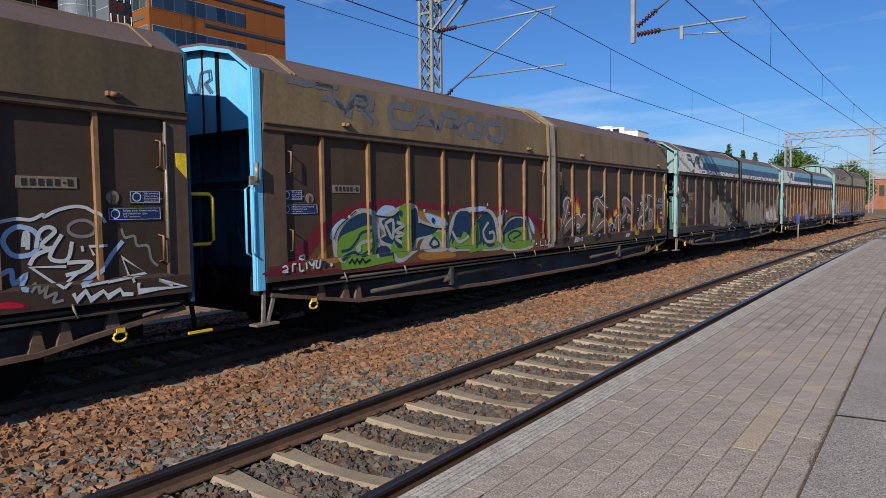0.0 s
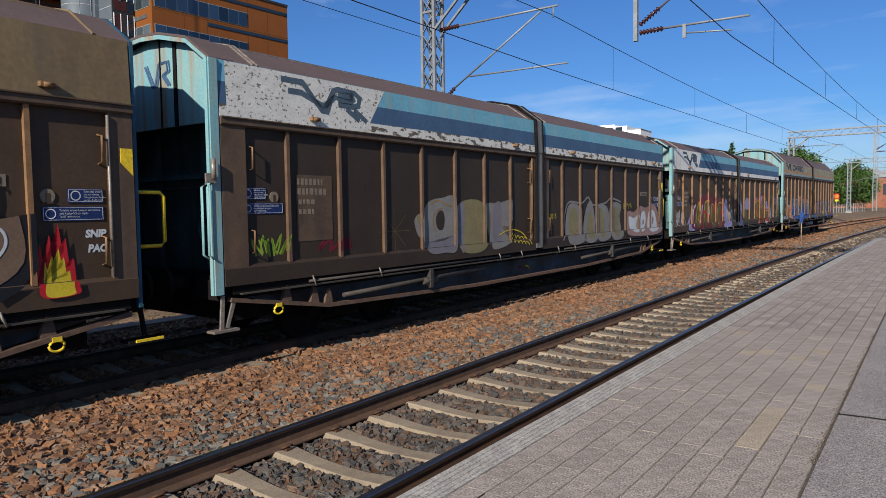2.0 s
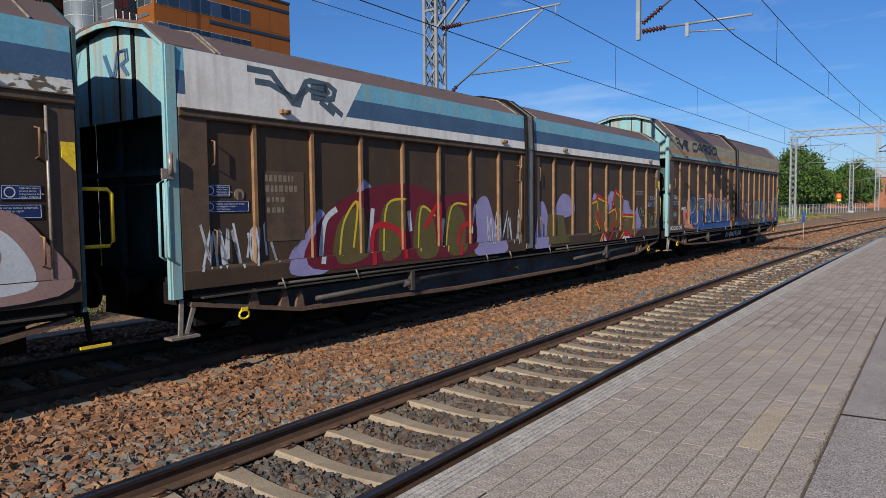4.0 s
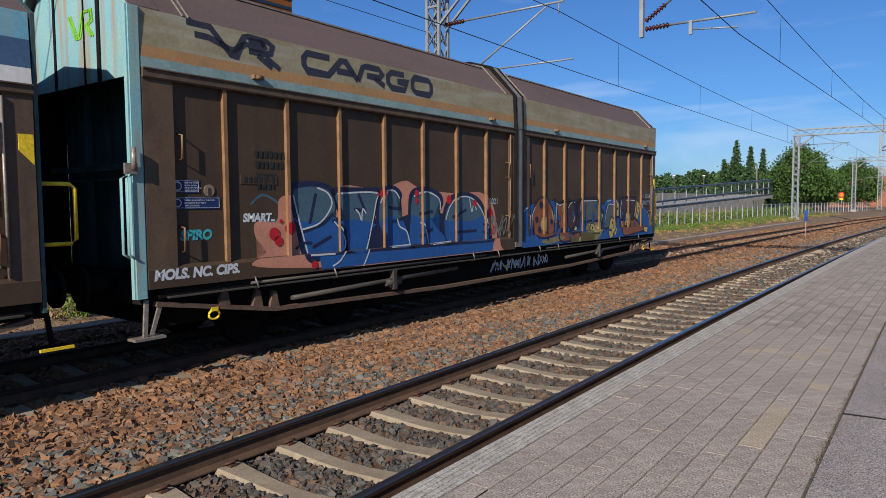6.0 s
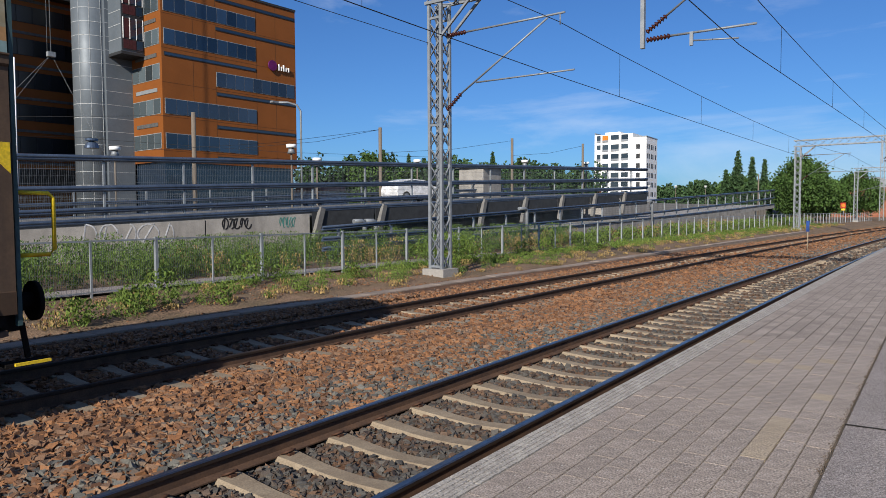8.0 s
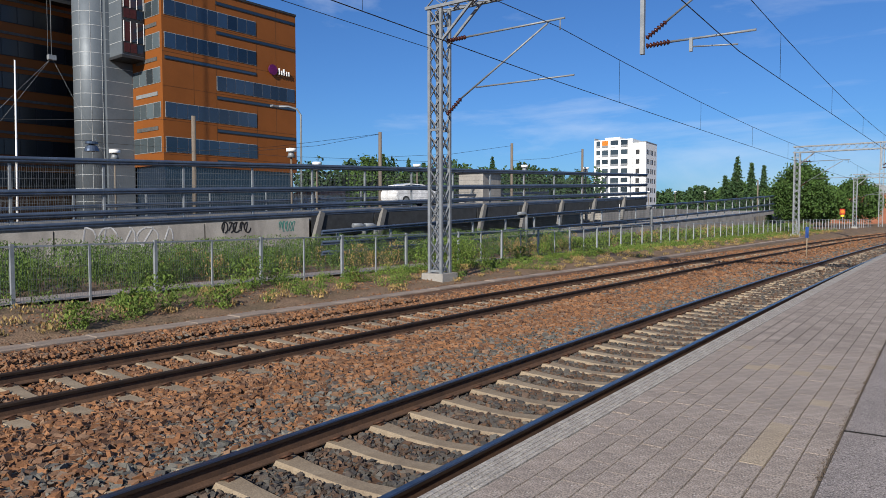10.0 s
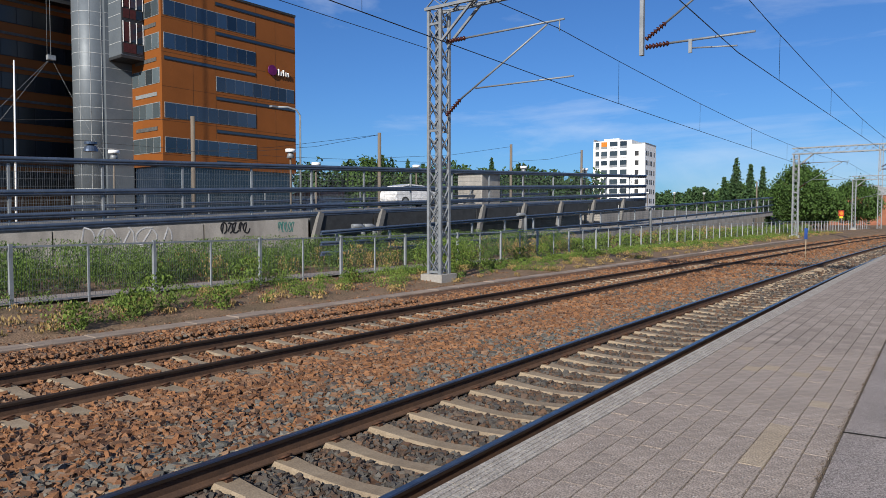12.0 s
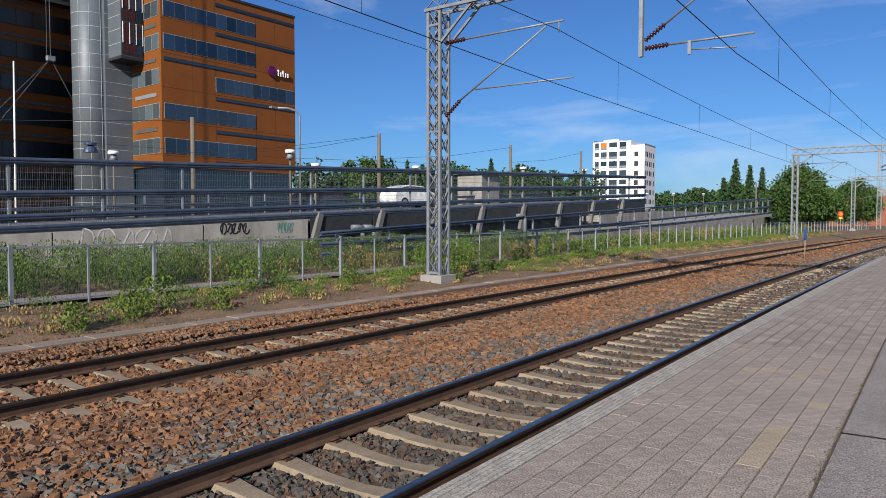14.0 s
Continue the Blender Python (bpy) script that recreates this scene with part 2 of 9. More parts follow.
def text_mesh(text, size, lead=1.0):
    """Flat mesh of writing in the built-in font, standing upright in the x-z plane and facing -y."""
    cu = bpy.data.curves.new("writing", "FONT")
    cu.body, cu.size, cu.space_line = text, size, lead
    tmp = bpy.data.objects.new("writing", cu)
    scene.collection.objects.link(tmp)
    me = bpy.data.meshes.new_from_object(tmp.evaluated_get(bpy.context.evaluated_depsgraph_get()))
    bpy.data.objects.remove(tmp)
    me.transform(Matrix.Rotation(radians(90), 4, "X"))
    me.materials.clear()
    return me


def glass_mat(name, col, rough=0.05, coat=1.0):
    m = bpy.data.materials.new(name)
    m.use_nodes = True
    n, l = m.node_tree.nodes, m.node_tree.links
    b = n["Principled BSDF"]
    b.inputs["Roughness"].default_value, b.inputs["Specular IOR Level"].default_value = rough, 0.7
    b.inputs["Coat Weight"].default_value, b.inputs["Coat Roughness"].default_value = coat, 0.03
    info, r = n.new("ShaderNodeObjectInfo"), n.new("ShaderNodeMapRange")
    r.inputs[3].default_value, r.inputs[4].default_value = 0.4, 1.8
    sc = n.new("ShaderNodeVectorMath")
    sc.operation = "SCALE"
    sc.inputs[0].default_value = col
    l.new(info.outputs["Random"], r.inputs[0]), l.new(r.outputs[0], sc.inputs[3]), l.new(sc.outputs[0], b.inputs["Base Color"])
    return m


M["glass"] = glass_mat("window_glass", (0.012, 0.024, 0.045), 0.08, 0.25)
M["glass_dark"] = glass_mat("window_glass_dark", (0.010, 0.012, 0.014), 0.3, 0.0)
M["glass_loggia"] = glass_mat("loggia_glass", (0.022, 0.03, 0.035), 0.15, 0.3)
M["glass_grey"] = glass_mat("window_glass_grey", (0.05, 0.065, 0.072), 0.1, 0.2)


def leaf_mat(name, c1, c2):
    m = mat(name, c1, c2, rough=0.7, scale=1.1, fine=12, var=0.5, bump=0, island=0.35)
    b = m.node_tree.nodes["Principled BSDF"]
    b.inputs["Subsurface Weight"].default_value = 0.0
    return m


M["leaf"] = leaf_mat("broad_leaf", (0.062, 0.115, 0.024), (0.032, 0.066, 0.014))
M["needle"] = leaf_mat("conifer_needle", (0.045, 0.085, 0.030), (0.028, 0.06, 0.022))
M["weed"] = leaf_mat("weed_leaf", (0.125, 0.18, 0.03), (0.05, 0.088, 0.015))
M["weed_tall"] = leaf_mat("tall_weed_leaf", (0.095, 0.15, 0.028), (0.036, 0.07, 0.014))
M["dry"] = leaf_mat("dry_grass", (0.29, 0.195, 0.075), (0.19, 0.14, 0.055))
M["bark"] = mat("bark", (0.12, 0.09, 0.065), rough=0.95, scale=6, fine=30, bump=0.6, stretch=(4, 4, 0.6))

# ---------------------------------------------------------------- building helpers


def bend(x):
    """Sideways shift of the line at x."""
    return -BEND * x * x / 2


def box(bm, x0, x1, y0, y1, z0, z1):
    v = [bm.verts.new(p) for p in ((x0, y0, z0), (x1, y0, z0), (x1, y1, z0), (x0, y1, z0), (x0, y0, z1), (x1, y0, z1), (x1, y1, z1), (x0, y1, z1))]
    for f in ((0, 3, 2, 1), (4, 5, 6, 7), (0, 1, 5, 4), (1, 2, 6, 5), (2, 3, 7, 6), (3, 0, 4, 7)):
        bm.faces.new([v[i] for i in f])
    return v


def sides(p, q):
    d = (Vector(q) - Vector(p)).normalized()
    up = Vector((0, 0, 1)) if abs(d.z) < 0.95 else Vector((1, 0, 0))
    s = d.cross(up).normalized()
    return s, s.cross(d).normalized()


def tube(bm, p, q, r, n=8, r2=None):
    s, u = sides(p, q)
    r2 = r if r2 is None else r2
    ring = [[bm.verts.new(Vector(c) + (s * math.cos(a) + u * math.sin(a)) * rr) for a in [2 * math.pi * i / n for i in range(n)]] for c, rr in ((p, r), (q, r2))]
    for i in range(n):
        j = (i + 1) % n
        f = bm.faces.new((ring[0][i], ring[0][j], ring[1][j], ring[1][i]))
        f.smooth = True
    bm.faces.new(ring[0][::-1]), bm.faces.new(ring[1])


def beam(bm, p, q, w, h):
    """Square bar from p to q, w wide and h deep."""
    s, u = sides(p, q)
    v = [bm.verts.new(Vector(c) + s * (a * w / 2) + u * (b * h / 2)) for c in (p, q) for a, b in ((-1, -1), (1, -1), (1, 1), (-1, 1))]
    for f in ((0, 1, 2, 3), (7, 6, 5, 4), (0, 4, 5, 1), (1, 5, 6, 2), (2, 6, 7, 3), (3, 7, 4, 0)):
        bm.faces.new([v[i] for i in f])


def path_tube(bm, pts, r, n=8):
    rings = []
    for i, c in enumerate(pts):
        a, b = pts[max(0, i - 1)], pts[min(len(pts) - 1, i + 1)]
        s, u = sides(a, b)
        rings.append([bm.verts.new(Vector(c) + (s * math.cos(t) + u * math.sin(t)) * r) for t in [2 * math.pi * j / n for j in range(n)]])
    for A, B in zip(rings, rings[1:]):
        for i in range(n):
            j = (i + 1) % n
            f = bm.faces.new((A[i], A[j], B[j], B[i]))
            f.smooth = True
    bm.faces.new(rings[0][::-1]), bm.faces.new(rings[-1])


def loft(bm, sections, closed=True, cap=True):
    rows = [[bm.verts.new(p) for p in s] for s in sections]
    n = len(rows[0])
    for A, B in zip(rows, rows[1:]):
        for i in range(n if closed else n - 1):
            j = (i + 1) % n
            bm.faces.new((A[i], A[j], B[j], B[i]))
    if closed and cap:
        bm.faces.new(rows[0][::-1]), bm.faces.new(rows[-1])


def ready(bm, name, material):
    bmesh.ops.recalc_face_normals(bm, faces=bm.faces)
    me = bpy.data.meshes.new(name)
    bm.to_mesh(me)
    bm.free()
    for m in (material if isinstance(material, (list, tuple)) else [material]):
        me.materials.append(m)
    return me


def part(name, bm, material, parent=None, label="", m=None):
    ob = new(name, ready(bm, name, material))
    ob.parent = parent
    if m is not None:
        ob.matrix_basis = m
    if label:
        ob["label"] = label
    return ob


def thing(name, label, category, m=None, group="", kind=""):
    ob = new(name)
    ob.empty_display_size = 0.2
    if m is not None:
        ob.matrix_basis = m
    return tagged(ob, label, category, group, kind)


def piece(name, me, parent, m):
    """A piece on shared mesh data."""
    ob = new(name, me)
    ob.parent = parent
    ob.matrix_basis = m
    return ob


def bulk(name, verts, faces, material, smooth=False):
    """Large mesh from numpy arrays: verts (n, 3), faces (m, 3 or 4)."""
    me = bpy.data.meshes.new(name)
    k = faces.shape[1]
    me.vertices.add(len(verts))
    me.vertices.foreach_set("co", np.ascontiguousarray(verts, dtype=np.float32).ravel())
    me.loops.add(faces.size)
    me.loops.foreach_set("vertex_index", np.ascontiguousarray(faces, dtype=np.int32).ravel())
    me.polygons.add(len(faces))
    me.polygons.foreach_set("loop_start", np.arange(0, faces.size, k, dtype=np.int32))
    me.materials.append(material)
    me.update(calc_edges=True)
    me.validate()
    if not smooth:
        me.shade_flat()
    return new(name, me)



# ---------------------------------------------------------------- ground and line
Y1, Y2 = 3.0996, 8.1133        # near rail of each track; the other lies 1.596 m further
Z2 = -0.045                    # the second track's rail head
rng = np.random.default_rng(7)


def terrain(x, q):
    """Height of the natural ground, q metres across from the camera's line of track."""
    rise = 0.35 * min(1.0, max(0.0, (x - 25) / 60))
    if q < 11.6:
        return -0.34
    if q < 12.4:
        return -0.34 + (q - 11.6) / 0.8 * 0.20 + rise
    if q < 13.6:
        return -0.14 + (q - 12.4) / 1.2 * 0.10 + rise
    return -0.04 + rise + 0.03 * math.sin(x * 1.7 + q)


def make_ground():
    xs = [-2500, -600, -150, -60] + [-30 + 2 * i for i in range(76)] + [140, 180, 240, 320, 500, 900, 1700, 3500]
    qs = [-2500, -700, -200, -60, -20, 0, 2.5, 6, 9, 11.0, 11.6, 11.9, 12.2, 12.8, 13.5, 14.2, 15, 16, 17, 18.5, 20, 23, 27, 32, 40, 60, 100, 200, 400, 800, 1500, 3000]
    v = np.array([(x, q + (bend(x) if abs(x) < 200 and abs(q) < 300 else bend(200) * (1 if x > 0 else 0)), terrain(x, q)) for x in xs for q in qs])
    n = len(qs)
    f = np.array([(i * n + j, (i + 1) * n + j, (i + 1) * n + j + 1, i * n + j + 1) for i in range(len(xs) - 1) for j in range(n - 1)])
    tagged(bulk("ground", v, f, M["soil"]), "dry brown soil with sparse weeds beside the railway", "ground", kind="structure")


def strip(bm, q0, q1, z0, z1, xs, cut=None):
    """A flat sheet following the line between two offsets."""
    prev = None
    for x in xs:
        a, b = bm.verts.new((x, q0 + bend(x), z0)), bm.verts.new((x, q1 + bend(x), z1))
        if prev:
            bm.faces.new((prev[0], a, b, prev[1]))
        prev = (a, b)


def make_bed():
    bm = bmesh.new()
    xs = [-30 + i for i in range(231)]
    cuts = [(2.0, -0.23), (3.0, -0.235), (3.4, -0.225), (4.5, -0.225), (4.85, -0.215), (5.6, -0.225), (7.3, -0.24), (8.2, -0.262), (9.6, -0.262), (10.3, -0.265), (11.0, -0.26), (11.9, -0.16)]
    for (q0, z0), (q1, z1) in zip(cuts, cuts[1:]):
        strip(bm, q0, q1, z0, z1, xs)
    bmesh.ops.remove_doubles(bm, verts=bm.verts, dist=1e-4)
    tagged(part("ballast_bed", bm, M["bed"]), "reddish brown crushed stone bed under the tracks", "ballast", kind="structure")


def stone_shapes():
    """A few broken-stone shapes: (verts, tris)."""
    out = []
    for k in range(6):
        bm = bmesh.new()
        bmesh.ops.create_cube(bm, size=1.5)
        bmesh.ops.triangulate(bm, faces=bm.faces[:])
        r = random.Random(k)
        for vert in bm.verts:
            vert.co = Vector([c + r.uniform(-0.42, 0.42) for c in vert.co]) * r.uniform(0.75, 1.15)
            vert.co.x *= 1.2
            vert.co.z *= 0.72
        bm.verts.index_update()
        out.append((np.array([vv.co[:] for vv in bm.verts]), np.array([[vv.index for vv in ff.verts] for ff in bm.faces])))
        bm.free()
    return out


def scatter_stones(name, zones, material, label, keep=None):
    shapes = stone_shapes()
    V, F, base = [], [], 0
    for x0, x1, q0, q1, density, size, level in zones:
        count = int((x1 - x0) * (q1 - q0) * density)
        xs, qs = rng.uniform(x0, x1, count), rng.uniform(q0, q1, count)
        for x, q in zip(xs, qs):
            if keep and not keep(x, q):
                continue
            sv, sf = shapes[rng.integers(6)]
            a, b, c = rng.uniform(0, 6.28, 3)
            s = size * rng.uniform(0.6, 1.35)
            rz = np.array([[math.cos(a), -math.sin(a), 0], [math.sin(a), math.cos(a), 0], [0, 0, 1]])
            rx = np.array([[1, 0, 0], [0, math.cos(b), -math.sin(b)], [0, math.sin(b), math.cos(b)]])
            z = level + rng.uniform(-0.35, 0.75) * size
            V.append((sv * s) @ (rz @ rx).T + (x, q + bend(x), z))
            F.append(sf + base)
            base += len(sv)
    ob = bulk(name, np.concatenate(V), np.concatenate(F), material)
    return tagged(ob, label, "ballast", kind="stuff")


def make_stones():
    scatter_stones("ballast_stones", [
        (1.6, 9, 4.74, 7.42, 780, 0.036, -0.215), (9, 15, 4.74, 7.42, 600, 0.037, -0.215), (15, 26, 4.74, 7.42, 330, 0.041, -0.215),
        (1.6, 9, 7.42, 8.02, 780, 0.033, -0.232), (9, 15, 7.42, 8.02, 580, 0.035, -0.232), (15, 26, 7.42, 8.02, 310, 0.041, -0.232), (26, 45, 4.74, 8.02, 80, 0.058, -0.215),
        (3.0, 14, 8.2, 9.62, 430, 0.031, -0.255), (14, 26, 8.2, 9.62, 200, 0.037, -0.255),
        (3.0, 14, 9.8, 11.0, 430, 0.033, -0.255), (14, 28, 9.8, 11.8, 190, 0.039, -0.24), (26, 60, 8.2, 9.62, 60, 0.05, -0.255), (28, 70, 9.8, 11.8, 60, 0.052, -0.24), (60, 110, 8.0, 11.8, 14, 0.08, -0.24), (45, 100, 4.74, 8.02, 22, 0.075, -0.215), (3.0, 14, 11.0, 11.85, 380, 0.030, -0.19),
        (3.0, 22, 12.3, 13.0, 60, 0.022, -0.15), (3.0, 22, 13.0, 16.4, 45, 0.018, -0.045)],
        M["stones"], "rust brown and grey crushed stone ballast between the tracks",
        lambda x, q: q < 7.52 or q > 10.25 or abs((x - 4.33 + 0.305) % 0.61 - 0.305) > 0.125)
    scatter_stones("ballast_stones_in_track", [
        (2.0, 9, 3.17, 4.64, 780, 0.028, -0.225), (9, 16, 3.17, 4.64, 460, 0.031, -0.225), (16, 30, 3.17, 4.64, 150, 0.040, -0.225), (30, 85, 3.17, 4.64, 45, 0.055, -0.225)],
        M["stones_dark"], "dark oily crushed stone between the rails",
        lambda x, q: abs((x - 3.352 + 0.305) % 0.61 - 0.305) > 0.12)


def rail_profile(top):
    """Cross-section of a flat-bottomed rail, about 0.172 m high."""
    return [(-0.072, top - 0.172), (0.072, top - 0.172), (0.072, top - 0.16), (0.012, top - 0.138), (0.009, top - 0.05), (0.035, top - 0.038),
            (0.036, top - 0.010), (0.026, top - 0.001), (-0.026, top - 0.001), (-0.036, top - 0.010), (-0.035, top - 0.038), (-0.009, top - 0.05), (-0.012, top - 0.138), (-0.072, top - 0.16)]


def make_track(name, q, top, first, label, bright):
    track = thing(name, label, "track", kind="structure")
    xs = [-30 + i for i in range(-10, 241)]
    for k in (0, 1):
        bm = bmesh.new()
        prof = rail_profile(top)
        loft(bm, [[(x, q + 1.596 * k + bend(x) + a, z) for a, z in prof] for x in xs])
        bm.faces.ensure_lookup_table()
        ob = part("rail", bm, [M["rail"], M["rail_top"], M["rail_rust"]], track)
        for f in ob.data.polygons:
            c = f.center
            if c.z > top - 0.006:
                f.material_index = 1 if bright else 0
            elif c.z < top - 0.045:
                f.material_index = 2
            if bright and top - 0.045 < c.z <= top - 0.006 and f.normal.z > 0.2:
                f.material_index = 1
    # sleeper with a dished middle
    bm = bmesh.new()
    secs = []
    for y, zt, w in ((-0.50, -0.195, 0.20), (-0.47, -0.165, 0.2), (0.12, -0.160, 0.2), (0.34, -0.178, 0.17), (0.6, -0.196, 0.15), (0.80, -0.20, 0.15),
                     (1.0, -0.196, 0.15), (1.26, -0.178, 0.17), (1.48, -0.160, 0.2), (2.06, -0.165, 0.2), (2.09, -0.195, 0.2)):
        secs.append([(-0.14, y, -0.36), (0.14, y, -0.36), (w / 2 + 0.015, y, zt - 0.02), (w / 2, y, zt), (-w / 2, y, zt), (-w / 2 - 0.015, y, zt - 0.02)])
    loft(bm, secs)
    sleeper = ready(bm, "sleeper", M["sleeper"])
    bm = bmesh.new()
    for s in (-1, 1):      # sprung clips either side of the foot
        path_tube(bm, [(-0.05, s * 0.07, -0.15), (-0.05, s * 0.13, -0.125), (0.0, s * 0.15, -0.115), (0.05, s * 0.13, -0.125), (0.05, s * 0.075, -0.14)], 0.010, 5)
        box(bm, -0.03, 0.03, s * 0.075, s * 0.15, -0.165, -0.14) if s > 0 else box(bm, -0.03, 0.03, -0.15, -0.075, -0.165, -0.14)
    clip = ready(bm, "rail_clip", M["clip"])
    n0 = int((first + 6) / 0.61)
    for i in range(-n0, 140):
        x = first + 0.61 * i
        m = pose(x, q + bend(x), top, 0, 0, math.degrees(-BEND * x))
        piece("sleeper", sleeper, track, m)
        if x < 22:
            for k in (0, 1):
                piece("rail_clip", clip, track, pose(x, q + 1.596 * k + bend(x), top, 0, 0, 0))
    return track


PZ, EDGE, SLAB = 0.50, 2.155, 0.505     # platform height, its edge, and the line where the asphalt begins


def make_platform():
    xs = [-30 + 2 * i for i in range(90)]
    plat = thing("platform", "low station platform of grey concrete pavers with an asphalt rear part", "platform", kind="structure")
    bm = bmesh.new()
    loft(bm, [[(x, EDGE - 0.02 + bend(x), -0.36), (x, EDGE - 0.02 + bend(x), PZ - 0.014), (x, -40, PZ - 0.014), (x, -40, -0.36)] for x in xs])
    part("platform_base", bm, M["joint"], plat)
    bm = bmesh.new()
    loft(bm, [[(x, SLAB + bend(x), PZ - 0.06), (x, SLAB - 0.015 + bend(x), PZ + 0.004), (x, -40, PZ + 0.03), (x, -40, PZ - 0.06)] for x in xs])
    part("asphalt", bm, M["asphalt"], plat)
    bm = bmesh.new()
    pts = [(5.28 + 0.02 * math.sin(i), SLAB - 0.01 - 0.2 * i + bend(5.3), PZ + 0.006 + 0.0015 * i * 0.2) for i in range(9)]
    for a, b in zip(pts, pts[1:]):
        beam(bm, a, b, 0.016, 0.008)
    part("tar_joint", bm, M["tar"], plat)
    # edge stones
    bm = bmesh.new()
    for dx, s in ((0, 0),):
        box(bm, 0.004, 0.996, -0.19, 0.0, -0.28, 0.0)
        for g in range(4):
            box(bm, 0.004, 0.996, -0.045 - 0.04 * g, -0.03 - 0.04 * g, -0.001, 0.006)
    edge = ready(bm, "edge_stone", M["kerb"])
    for i in range(-8, 70):
        piece("edge_stone", edge, plat, pose(float(i), EDGE + bend(i), PZ, 0, 0, math.degrees(-BEND * i)))
    # pavers
    rows, wid, length = 10, (EDGE - 0.2 - SLAB) / 10, 0.195
    shapes = []
    for k in range(3):
        bm = bmesh.new()
        box(bm, 0.0010, length - 0.0010, 0.0050, wid - 0.0050, -0.08, 0.0)
        shapes.append(ready(bm, "paver", M["paver_pale" if k == 2 else "paver"]))
    count, rest = 0, []
    for r in range(rows):
        for i in range(-30, 720):
            x = i * length + (0.0975 if r % 2 else 0.0) + 0.05 * math.sin(r * 5)
            y = SLAB + r * wid
            if 2.7 < x < 8.5 and count < 300:
                tilt = rng.normal(0, 0.12, 2)
                pale = (r == 2 and 4.1 < x < 5.2) or rng.uniform() < 0.03
                piece("paver", shapes[2 if pale else count % 2], plat, pose(x, y + bend(x), PZ + rng.normal(0, 0.0012), tilt[0] * 2, tilt[1] * 2, rng.normal(0, 0.3)))
                count += 1
            else:
                rest.append((x, y + bend(x)))
    bm = bmesh.new()
    V, F = [], []
    for i, (x, y) in enumerate(rest):
        z, g, e = PZ, 0.005 if x < 11 else 0.0035, 0.001
        V += [(x + e, y + g, z), (x + length - e, y + g, z), (x + length - e, y + wid - g, z), (x + e, y + wid - g, z)]
        F.append((4 * i, 4 * i + 1, 4 * i + 2, 4 * i + 3))
    ob = bulk("far_pavers", np.array(V), np.array(F), M["paver_rest"])
    ob.parent = plat
    ob["kind"] = "stuff"
    bm.free()


def make_duct():
    duct = thing("cable_duct", "weathered concrete cable duct lids lying in a row beside the track", "cable duct", kind="structure")
    bm = bmesh.new()
    box(bm, 0.006, 0.994, 0, 0.42, -0.16, 0.0)
    bmesh.ops.bevel(bm, geom=[e for e in bm.edges if all(v.co.z > -0.01 for v in e.verts)], offset=0.012, segments=1, affect="EDGES")
    lid = ready(bm, "duct_lid", M["duct"])
    for i in range(2, 70):
        piece("duct_lid", lid, duct, pose(i, 11.86 + bend(i), -0.125 + rng.normal(0, 0.006) + 0.35 * min(1, max(0, (i - 25) / 60)), 0, 0, math.degrees(-BEND * i) + rng.normal(0, 0.3)))


make_ground()
make_bed()
make_track("track_1", Y1, 0.0, 3.352, "railway track with polished rails on dished concrete sleepers", True)
make_track("track_2", Y2, Z2, 4.33, "railway track with rusty brown rails on concrete sleepers", False)
make_platform()
make_duct()
make_stones()

